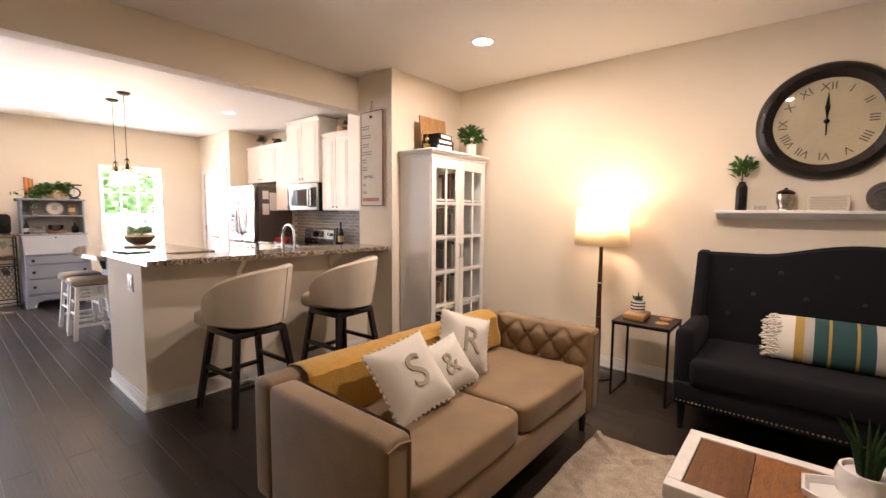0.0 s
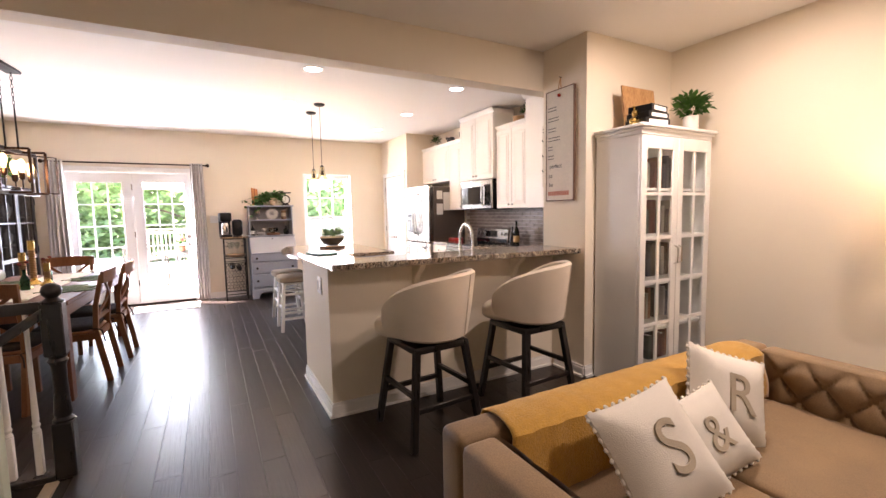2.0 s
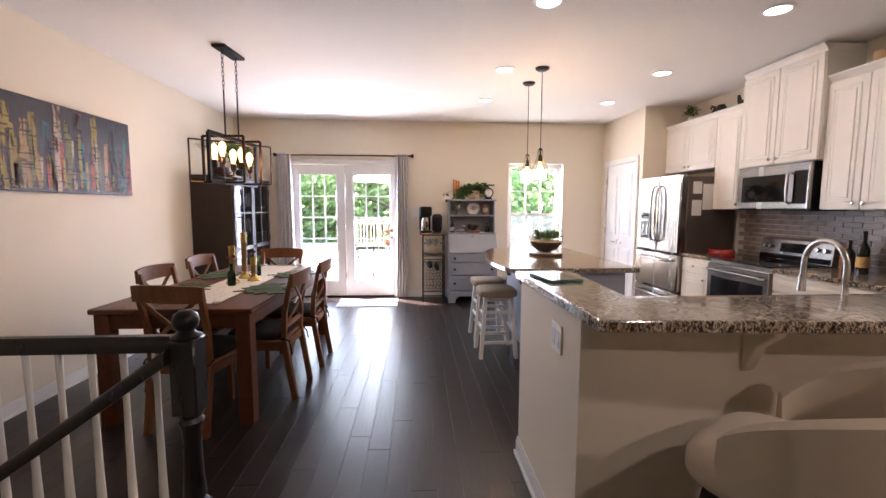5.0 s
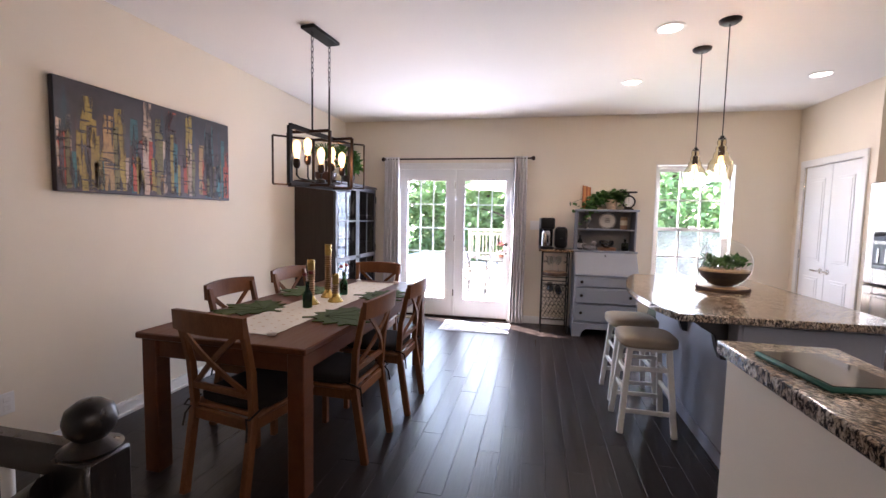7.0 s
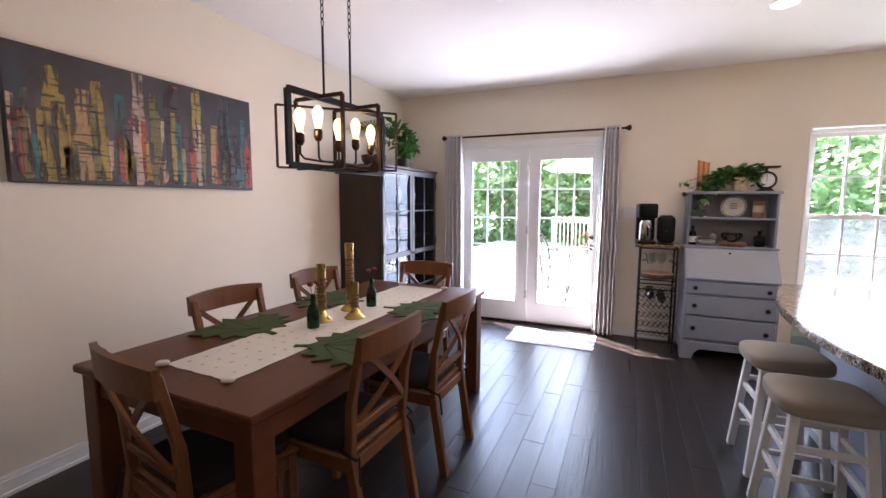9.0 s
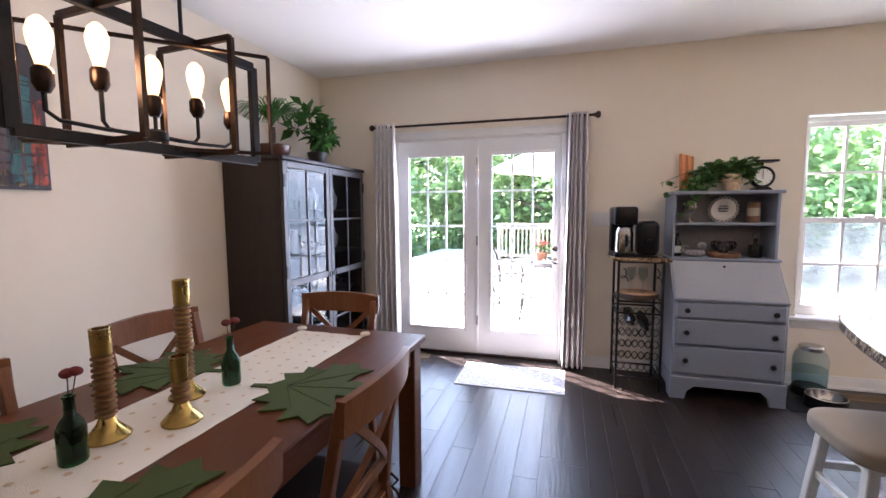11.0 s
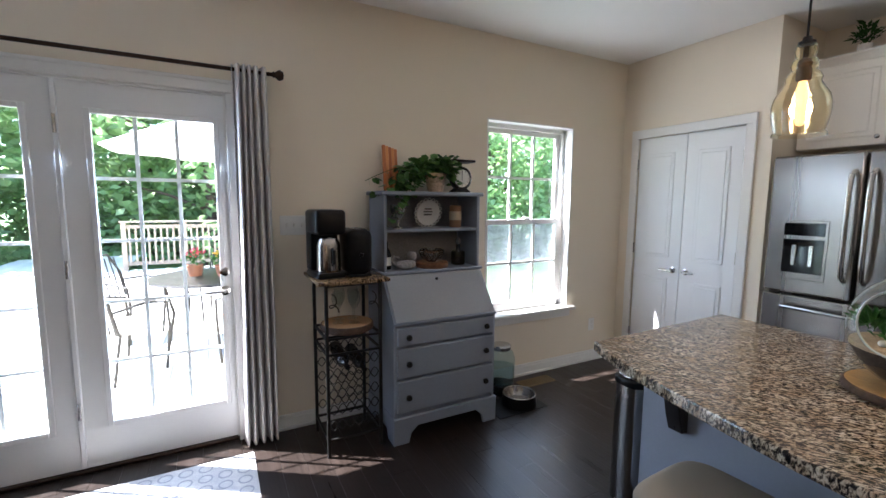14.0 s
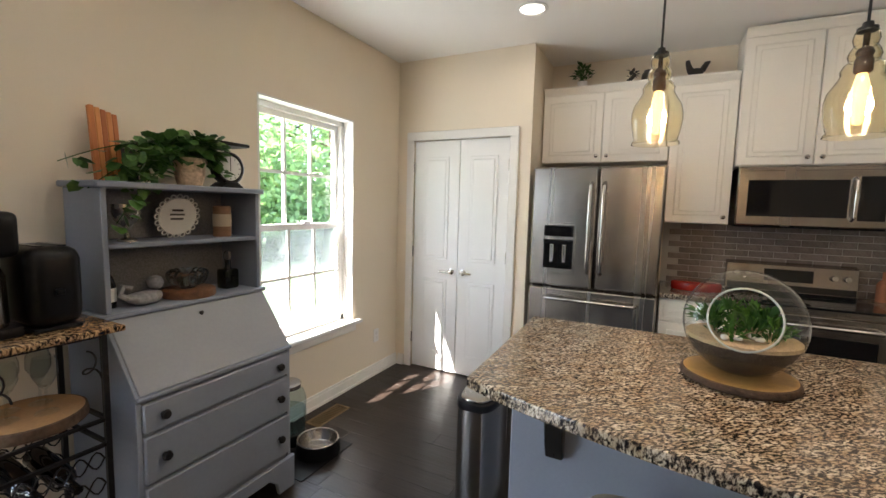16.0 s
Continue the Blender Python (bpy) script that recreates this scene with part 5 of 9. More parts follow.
def dining_chairs():
    first = dining_chair_first(pose(-0.99, 5.09, 0, 0, 0, -9.5))
    for x, y, rz in ((-0.72, 5.50, 88), (-0.67, 6.12, 90), (-1.32, 5.665, -92), (-1.35, 6.41, -94), (-1.045, 6.81, 184)):
        copy_thing(first, pose(x, y, 0, 0, 0, rz))


def leaf_outline():
    """A five-lobed maple leaf, tip towards +y."""
    half = [(0.0, 0.22), (0.025, 0.17), (0.05, 0.15), (0.045, 0.11), (0.10, 0.125), (0.14, 0.165), (0.15, 0.12), (0.20, 0.10), (0.165, 0.06), (0.19, 0.02),
            (0.13, 0.015), (0.15, -0.05), (0.10, -0.045), (0.09, -0.10), (0.045, -0.075), (0.012, -0.10), (0.010, -0.15)]
    return half + [(-x, y) for x, y in reversed(half[1:])]


def table_things():
    first = None
    for x, y, rz in ((-0.76, 5.54, -65), (-1.33, 5.59, 80), (-0.755, 6.27, -80), (-1.335, 6.29, 100)):
        m = pose(x, y, 0.7645, 0, 0, rz)
        if first is None:
            first = thing("leaf_placemat", m, "green felt placemat cut like a maple leaf", "placemat", "leaf placemats")
            part("felt", prism(bmesh.new(), [(u * 1.27, v * 1.27) for u, v in leaf_outline()], 0, 0.006, "z", 0.0012), M_GREENFELT, first, smooth=False)
            b = bmesh.new()
            for tip in ((0, 0.22), (0.14, 0.15), (-0.14, 0.15), (0.16, 0.03), (-0.16, 0.03)):
                beam(b, (0, -0.06, 0.0064), (tip[0], tip[1], 0.0064), 0.004, 0.0015)
            part("vein", b, material("dark_felt_stitch", (0.025, 0.04, 0.008), 0.95), first, smooth=False)
        else:
            copy_thing(first, m)
    z = 0.7665
    for x, y, h in ((-1.085, 5.835, 0.31), (-0.965, 5.965, 0.20), (-1.095, 6.105, 0.40)):
        c = thing("candlestick", pose(x, y, z), "tall brass candlestick with a twisted stem", "candlestick", "brass candlesticks")
        part("foot", lathe(bmesh.new(), [(0, 0), (0.055, 0), (0.056, 0.006), (0.045, 0.018), (0.026, 0.040), (0.018, 0.06)], 28), M_BRASS, c)
        b = bmesh.new()
        prof = [(0.017, 0.055)]
        k = int((h - 0.13) / 0.016)
        for i in range(k):
            zz = 0.06 + i * 0.016
            prof += [(0.019, zz), (0.027, zz + 0.006), (0.0265, zz + 0.010), (0.019, zz + 0.015)]
        prof.append((0.017, 0.06 + k * 0.016))
        lathe(b, prof, 20)
        part("twisted_stem", b, material("rope_brass", (0.30, 0.17, 0.07), 0.4, 0.7), c, "ringed brown stem")
        part("cup", lathe(bmesh.new(), [(0.015, 0.058 + k * 0.016), (0.024, 0.062 + k * 0.016), (0.0255, h), (0.021, h), (0.020, h - 0.02), (0, h - 0.02)], 20), M_BRASS, c)
    for x, y, red in ((-1.05, 5.725, True), (-1.03, 6.235, True)):
        c = thing("bottle_vase", pose(x, y, z), "small green glass bottle holding a dried red flower", "bottle", "green bottles")
        prof = [(0, 0), (0.030, 0), (0.032, 0.006), (0.032, 0.085), (0.026, 0.105), (0.013, 0.125), (0.012, 0.165), (0.015, 0.167), (0.015, 0.173), (0.009, 0.173), (0.009, 0.125), (0.028, 0.085), (0.028, 0.008), (0, 0.006)]
        part("bottle", lathe(bmesh.new(), prof, 24), M_GREENGLASS, c)
        for k, (dx, dy, hh) in enumerate(((0.02, 0.01, 0.235), (-0.03, 0.02, 0.22))):
            part("stem", tube(bmesh.new(), [(0, 0, 0.02), (dx * 0.3, dy * 0.3, 0.16), (dx, dy, hh)], 0.0016, 5), M_BARK, c)
            part("dried_flower", cushion(bmesh.new(), 0.034, 0.030, 0.020, 5, 2.2, m=pose(dx, dy, hh, 20 * k, 15), lump=0.004), material("dried_red", (0.16, 0.018, 0.012), 0.8), c, "dried dark red bloom")


def chandelier():
    c = thing("chandelier", pose(-1.15, 6.10, ZC, 0, 0, -5), "black iron box chandelier with five filament bulbs", "chandelier")
    part("canopy", box(bmesh.new(), -0.055, 0.055, -0.17, 0.17, -0.025, 0, 0.004), M_BLACKMETAL, c)
    zt, zb, L0, L1 = -0.728, -1.105, -0.365, 0.42
    for y in (-0.11, 0.11):
        for k in range(9):
            zc = -0.04 - k * 0.036
            pts = [(0.009 * math.cos(a) if k % 2 else 0, y + (0 if k % 2 else 0.009 * math.cos(a)), zc + 0.023 * math.sin(a)) for a in [2 * math.pi * i / 10 for i in range(10)]]
            part("chain_link", tube(bmesh.new(), pts, 0.0028, 5, True), M_BLACKMETAL, c)
        part("stem", rod(bmesh.new(), (0, y, -0.35), (0, y, zt), 0.0065), M_BLACKMETAL, c)
    # heavy frame along the table
    for nm, a, e in (("frame_rail", (0, L0, zt), (0, L1, zt)), ("frame_rail", (0, L0, zb), (0, L1, zb)), ("frame_post", (0, L0, zb), (0, L0, zt)), ("frame_post", (0, L1, zb), (0, L1, zt))):
        part(nm, beam(bmesh.new(), a, e, 0.034, 0.022, (1, 0, 0), 0.002), M_BLACKMETAL, c)
    # light frame set across, wider and lower
    for yy in (-0.155, 0.155):
        pts = [(-0.17, yy, zt), (0.17, yy, zt), (0.17, yy, zb), (-0.17, yy, zb)]
        b = bmesh.new()
        for p, q in zip(pts, pts[1:] + pts[:1]):
            beam(b, p, q, 0.020, 0.014, (0, 1, 0))
        part("cross_frame", b, M_BRONZE, c, "bronze cross frame")
    pts = [(-0.24, -0.235, zt - 0.03), (0.205, 0.285, zt - 0.03), (0.205, 0.285, zb + 0.005), (-0.24, -0.235, zb + 0.005)]
    b = bmesh.new()
    for p, q in zip(pts, pts[1:] + pts[:1]):
        beam(b, p, q, 0.010, 0.010, (1, 0, 0.2))
    part("wire_frame", b, M_BRONZE, c)
    part("hub", lathe(bmesh.new(), [(0, -1.085), (0.035, -1.08), (0.035, -1.055), (0.015, -1.045), (0, -1.045)], 18), M_BLACKMETAL, c)
    spots = ((0.0, 0.0, 0.025), (-0.012, -0.148, 0.07), (-0.012, 0.165, 0.055), (0.0, -0.292, 0.03), (0.0, 0.298, 0.035))
    for x, y, up in spots:
        part("arm", tube(bmesh.new(), [(0, 0, -1.065), (x * 0.5, y * 0.5, -1.07), (x, y * 0.9, -1.065), (x, y, -1.045), (x, y, -1.0 + up)], 0.006, 8), M_BLACKMETAL, c)
        part("socket", lathe(bmesh.new(), [(0, -1.03), (0.014, -1.03), (0.024, -1.01), (0.024, -0.975), (0.018, -0.965), (0, -0.965)], 16, (x, y, up)), M_BRONZE, c)
        part("bulb", lathe(bmesh.new(), [(0.012, -0.967), (0.016, -0.95), (0.027, -0.905), (0.029, -0.88), (0.022, -0.855), (0.008, -0.84), (0, -0.838)], 18, (x, y, up)), M_BULB, c, "glowing filament bulb")
    lamp("chandelier_glow", "POINT", pose(-1.18, 5.85, 1.80), 1.1, (1.0, 0.66, 0.34), radius=0.05)
    lamp("chandelier_glow", "POINT", pose(-1.15, 6.30, 1.80), 1.1, (1.0, 0.66, 0.34), radius=0.05)


def painting():
    p = thing("wall_painting", pose(XL, 5.767, 1.818), "wide dark canvas of an abstract city skyline", "painting")
    part("canvas", box(bmesh.new(), 0.002, 0.038, -0.70, 0.70, -0.325, 0.325, 0.004), M_PAINTING, p)
    rnd = random.Random(21)
    tones = {"gold": (0.40, 0.28, 0.05), "tan": (0.44, 0.27, 0.10), "red": (0.50, 0.075, 0.03), "teal": (0.025, 0.15, 0.16), "cream": (0.60, 0.44, 0.32), "dark": (0.05, 0.04, 0.04), "olive": (0.20, 0.17, 0.05), "plum": (0.10, 0.065, 0.07)}
    mats = {k: broken_paint("paint_tower", t) for k, t in tones.items()}
    towers = ((0.015, 0.010, 0.50, "cream"), (0.05, 0.016, 0.52, "cream"), (0.035, 0.024, 0.40, "red"), (0.09, 0.012, 0.40, "plum"), (0.128, 0.026, 0.70, "gold"), (0.165, 0.012, 0.45, "plum"), (0.222, 0.024, 0.58, "tan"), (0.278, 0.026, 0.66, "gold"),
              (0.26, 0.014, 0.5, "olive"), (0.352, 0.020, 0.62, "teal"), (0.425, 0.022, 0.76, "cream"), (0.42, 0.032, 0.44, "red"), (0.49, 0.022, 0.66, "olive"), (0.565, 0.034, 0.82, "dark"), (0.525, 0.013, 0.50, "cream"),
              (0.572, 0.024, 0.76, "red"), (0.635, 0.018, 0.42, "plum"), (0.685, 0.024, 0.84, "gold"), (0.70, 0.026, 0.42, "olive"), (0.655, 0.012, 0.36, "red"), (0.775, 0.022, 0.50, "tan"), (0.835, 0.032, 0.74, "teal"), (0.83, 0.026, 0.82, "dark"),
              (0.90, 0.020, 0.45, "plum"), (0.945, 0.014, 0.62, "teal"), (0.978, 0.014, 0.50, "red"))
    names = sorted(set(tones) - {"dark"}) + ["gold"]
    small = tuple((rnd.uniform(0.02, 0.98), rnd.uniform(0.008, 0.017), rnd.uniform(0.16, 0.55), names[rnd.randrange(8)]) for _ in range(34))
    for k, (f, w, top, tone) in enumerate(towers + small):
        y, h = -0.70 + 1.40 * f, min(0.60, 0.80 * top)
        w, z0 = min(w * 1.6, 0.695 - abs(y)), -0.318 + rnd.uniform(0, 0.03)
        left, right = [], []
        for q in range(11):
            u = q / 10
            ww = w * rnd.uniform(0.72, 1.0) * (0.8 if q == 10 else 1)
            left.append((y - ww, z0 + h * u + rnd.uniform(-0.008, 0.008))), right.append((y + w * rnd.uniform(0.72, 1.0), z0 + h * u + rnd.uniform(-0.008, 0.008)))
        d = 0.0383 + 0.00022 * (k % 7) + (0.0016 if k >= len(towers) else 0)
        part("paint_tower", prism(bmesh.new(), left + right[::-1], 0.037, d, "x"), mats[tone], p, smooth=False)


def fern(t, rnd, z, n, r):
    """Arching thin fronds."""
    b = bmesh.new()
    for i in range(n):
        a = rnd.uniform(0, 2 * math.pi)
        L = r * rnd.uniform(0.7, 1.2)
        prev = None
        for k in range(7):
            u = k / 6
            d = L * u
            c = Vector((math.cos(a) * d, math.sin(a) * d, z + 0.16 * math.sin(u * 2.2) * L / r - 0.05 * u * u))
            w = 0.009 * (1 - u * 0.8)
            s = Vector((-math.sin(a), math.cos(a), 0)) * w
            ring = (b.verts.new(c - s), b.verts.new(c + s))
            if prev:
                b.faces.new((prev[0], prev[1], ring[1], ring[0]))
            prev = ring
    part("fronds", b, M_LEAF, t, smooth=False)


def display_cabinet():
    x0, x1, y0, y1, H = XL + 0.004, -1.76, 7.57, 8.80, 1.775
    c = thing("display_cabinet", pose(0, 0, 0), "dark brown display cabinet with gridded glass doors", "cabinet")
    for nm, y in (("side_panel", y0), ("side_panel", y1 - 0.025)):
        boxpart(nm, (x0, x1 - 0.03, y, y + 0.025, 0, H - 0.03), M_DARKCAB, c, 0.003)
    boxpart("top", (x0, x1 + 0.012, y0 - 0.012, y1 + 0.012, H - 0.03, H), M_DARKCAB, c, 0.005)
    boxpart("back_panel", (x0, x0 + 0.012, y0 + 0.025, y1 - 0.025, 0.08, H - 0.03), M_DARKCAB, c, 0.002)
    boxpart("base", (x0, x1 - 0.03, y0 + 0.025, y1 - 0.025, 0, 0.09), M_DARKCAB, c, 0.003)
    for z in (0.30, 0.66, 1.02, 1.38):
        boxpart("shelf", (x0 + 0.012, x1 - 0.05, y0 + 0.025, y1 - 0.025, z, z + 0.018), M_DARKCAB, c, 0.002)
    ym = (y0 + y1) / 2
    frame_m = material("weathered_grey_wood", (0.055, 0.052, 0.054), 0.45, vary=0.15, fine=70, bump=0.05, stretch=(5, 5, 0.6))
    for a, e in ((y0 + 0.004, ym - 0.002), (ym + 0.002, y1 - 0.004)):
        b = bmesh.new()
        xa, xb, w = x1 - 0.028, x1, 0.05
        z0, z1 = 0.10, H - 0.034
        box(b, xa, xb, a, a + w, z0, z1, 0.003), box(b, xa, xb, e - w, e, z0, z1, 0.003), box(b, xa, xb, a + w, e - w, z0, z0 + w, 0.003), box(b, xa, xb, a + w, e - w, z1 - w, z1, 0.003)
        box(b, xa, xb, a + w, e - w, 0.84, 0.89, 0.003)
        d = part("door", b, frame_m, c, "grey-washed glazed door")
        b = bmesh.new()
        yy = (a + e) / 2
        box(b, xa + 0.006, xb - 0.006, yy - 0.009, yy + 0.009, z0 + w, z1 - w)
        for z in (0.47, 1.315):
            box(b, xa + 0.007, xb - 0.007, a + w, e - w, z - 0.009, z + 0.009)
        part("glazing_bar", b, frame_m, d, smooth=False)
        p = part("pane", box(bmesh.new(), xa + 0.012, xa + 0.015, a + w, e - w, z0 + w, z1 - w), M_CABPANE, d, smooth=False)
        p.visible_shadow = False
        yk = e - 0.03 if a < ym - 0.1 else a + 0.03
        part("ring_pull", tube(bmesh.new(), [(xb + 0.012, yk + 0.022 * math.cos(t), 0.865 + 0.022 * math.sin(t)) for t in [2 * math.pi * i / 14 for i in range(14)]], 0.004, 6, True), M_BLACKMETAL, d)
        for z in (0.30, 0.95, 1.6):
            yh = a + 0.008 if a < ym - 0.1 else e - 0.008
            boxpart("hinge", (xb - 0.002, xb + 0.006, yh - 0.012, yh + 0.012, z - 0.045, z + 0.045), M_BLACKMETAL, d, 0.002)
    # a few pieces of china and glass on the shelves
    rnd = random.Random(4)
    for z in (0.318, 0.678, 1.038, 1.398):
        for k in range(4):
            y = y0 + 0.17 + k * 0.29 + rnd.uniform(-0.03, 0.03)
            x = -2.02 + rnd.uniform(-0.03, 0.05)
            kind = rnd.random()
            if kind < 0.4:
                prof, mt, lab, nm = [(0, 0), (0.03, 0), (0.045, 0.05), (0.05, 0.11), (0.03, 0.15), (0.02, 0.17), (0.026, 0.19), (0, 0.18)], M_WHITECER, "pale ceramic jug on a cabinet shelf", "jug"
            elif kind < 0.7:
                prof, mt, lab, nm = [(0, 0), (0.03, 0.0), (0.004, 0.01), (0.004, 0.07), (0.03, 0.10), (0.035, 0.15), (0.03, 0.17), (0.028, 0.17), (0.032, 0.15), (0.027, 0.105), (0, 0.075)], M_CABPANE, "clear stemmed glass on a cabinet shelf", "wine_glass"
            else:
                prof, mt, lab, nm = [(0, 0), (0.035, 0), (0.08, 0.05), (0.095, 0.075), (0.09, 0.075), (0.07, 0.045), (0, 0.02)], M_SILVER, "tarnished silver bowl on a cabinet shelf", "bowl"
            single(nm, lathe(bmesh.new(), prof, 20), mt, pose(x, y, z), lab, nm.replace("_", " "), "cabinet china")
    # plants on top
    rnd = random.Random(9)
    f = thing("potted_fern", pose(-2.0, 7.80, H), "feathery green fern in a low terracotta bowl", "plant")
    part("pot", lathe(bmesh.new(), [(0, 0), (0.085, 0), (0.12, 0.05), (0.13, 0.10), (0.122, 0.105), (0.11, 0.09), (0, 0.085)], 24), material("brown_glaze", (0.075, 0.028, 0.016), 0.35), f, "brown glazed bowl")
    part("trunk", tube(bmesh.new(), [(0, 0, 0.08), (0.01, 0, 0.16), (0, 0.01, 0.24)], 0.014, 8), M_BARK, f)
    fern(f, rnd, 0.25, 210, 0.25)
    p = thing("potted_plant", pose(-1.95, 8.32, H), "leafy green plant in a dark plastic pot", "plant")
    part("pot", lathe(bmesh.new(), [(0, 0), (0.06, 0), (0.085, 0.11), (0.078, 0.115), (0.07, 0.10), (0, 0.095)], 24), M_POTDARK, p)
    b = bmesh.new()
    tops = []
    for i in range(9):
        a, r, h = rnd.uniform(0, 6.28), rnd.uniform(0.04, 0.17), rnd.uniform(0.12, 0.36)
        tops.append((r * math.cos(a), r * math.sin(a), 0.1 + h))
        tube(b, [(0, 0, 0.09), (r * 0.4 * math.cos(a), r * 0.4 * math.sin(a), 0.1 + h * 0.6), tops[-1]], 0.004, 5)
    part("stems", b, M_LEAFDARK, p)
    b = bmesh.new()
    for q in tops:
        leaves(b, q, (0.06, 0.06, 0.055), 15, 0.125, rnd, 0.2, 0.6)
    part("foliage", b, M_LEAF, p, smooth=False)


def curtains():
    r = thing("curtain_rod", pose(0, 0, 0), "dark bronze curtain rod with ball finials", "curtain rod")
    y, z = YB - 0.09, 2.165
    part("pole", rod(bmesh.new(), (-1.62, y, z), (0.33, y, z), 0.011, seg=14), M_BRONZE, r)
    for x, s in ((-1.62, -1), (0.33, 1)):
        part("finial", lathe(bmesh.new(), [(0.011, 0), (0.018, 0.006), (0.014, 0.014), (0.027, 0.030), (0.030, 0.042), (0.022, 0.058), (0, 0.064)], 18, m=pose(x, y, z, 0, 90 * s)), M_BRONZE, r)
        part("bracket", beam(bmesh.new(), (x - s * 0.09, y, z), (x - s * 0.09, YB, z), 0.014, 0.014), M_BRONZE, r)
    for x0, x1, nm in ((-1.635, -1.43, 5), (0.12, 0.29, 5)):
        n = 60
        b = bmesh.new()
        rows = []
        for i in range(25):
            u = i / 24
            zz = 2.19 - u * 2.175
            row = []
            for j in range(n + 1):
                v = j / n
                amp = 0.030 + 0.012 * u
                flare = 1 + 0.35 * u * (1 if x0 < -1 else 0.4)
                xm = (x0 + x1) / 2
                row.append(b.verts.new((xm + (v - 0.5) * (x1 - x0) * flare + 0.006 * math.sin(7 * v + 3 * u), y - 0.012 + amp * math.sin(v * nm * 2 * math.pi + 0.8 * u), zz)))
            rows.append(row)
        for p, q in zip(rows, rows[1:]):
            for j in range(n):
                b.faces.new((p[j], p[j + 1], q[j + 1], q[j]))
        o = single("curtain", b, M_CURTAIN, pose(0, 0, 0), "pale grey grommet curtain drawn to the door's side", "curtain", "door curtains")
        md = o.modifiers.new("cloth", "SOLIDIFY")
        md.thickness = 0.003
    s = thing("light_switch", pose(0.44, YB, 1.305), "white triple light switch plate", "light switch")
    boxpart("plate", (-0.085, 0.085, -0.006, 0, -0.06, 0.06), M_TRIM, s, 0.003)
    for dx in (-0.046, 0, 0.046):
        boxpart("toggle", (dx - 0.006, dx + 0.006, -0.016, -0.005, -0.012, 0.012), M_WHITECER, s, 0.002)
    for x, y, z, rz, lab in ((3.05, YB, 0.34, 0, "white outlet plate on the window wall"), (XL, 4.80, 0.36, -90 + 180, "white outlet plate on the dining wall")):
        o = thing("outlet_plate", pose(x, y, z, 0, 0, rz), lab, "outlet")
        boxpart("plate", (-0.036, 0.036, -0.006, 0, -0.058, 0.058), M_TRIM, o, 0.003)
        for dz in (-0.022, 0.022):
            boxpart("socket", (-0.016, 0.016, -0.008, -0.006, dz - 0.014, dz + 0.014), M_WHITECER, o, 0.001)
    m = thing("door_mat", pose(-0.28, 8.46, 0), "pale patterned mat before the french doors", "mat")
    part("weave", box(bmesh.new(), -0.43, 0.43, -0.25, 0.25, 0.0, 0.008, 0.003), M_MAT, m)
    b = bmesh.new()
    for i in range(9):
        for j in range(5):
            lathe(b, [(0.036, 0.0078), (0.036, 0.0092), (0.028, 0.0092), (0.028, 0.0078)], 12, (-0.37 + i * 0.0925, -0.19 + j * 0.095, 0))
    tagged(part("pattern", b, material("grey_mat_print", (0.30, 0.30, 0.32), 0.95), m, "grey trellis pattern", smooth=False), kind="stuff")
    first = None
    for x, y in ((-1.25, 8.76), (2.27, 8.74)):
        if first is None:
            first = thing("floor_vent", pose(x, y, 0), "brown slotted floor register", "vent", "floor registers")
            b = bmesh.new()
            box(b, -0.16, 0.16, -0.062, -0.048, 0, 0.006, 0.002), box(b, -0.16, 0.16, 0.048, 0.062, 0, 0.006, 0.002), box(b, -0.16, -0.145, -0.048, 0.048, 0, 0.006), box(b, 0.145, 0.16, -0.048, 0.048, 0, 0.006)
            mv = material("brown_register", (0.22, 0.145, 0.065), 0.45, 0.4)
            part("frame", b, mv, first, smooth=False)
            for k in range(14):
                boxpart("slat", (-0.14 + k * 0.02, -0.13 + k * 0.02, -0.048, 0.048, 0.001, 0.005), mv, first, 0.0)
        else:
            copy_thing(first, pose(x, y, 0))


dining_table(), dining_chairs(), table_things(), chandelier(), painting(), display_cabinet(), curtains()

# ---- hutch, rack and what stands on them ----
HX0, HX1, HY, HB = 0.90, 1.615, 8.40, YB - 0.03


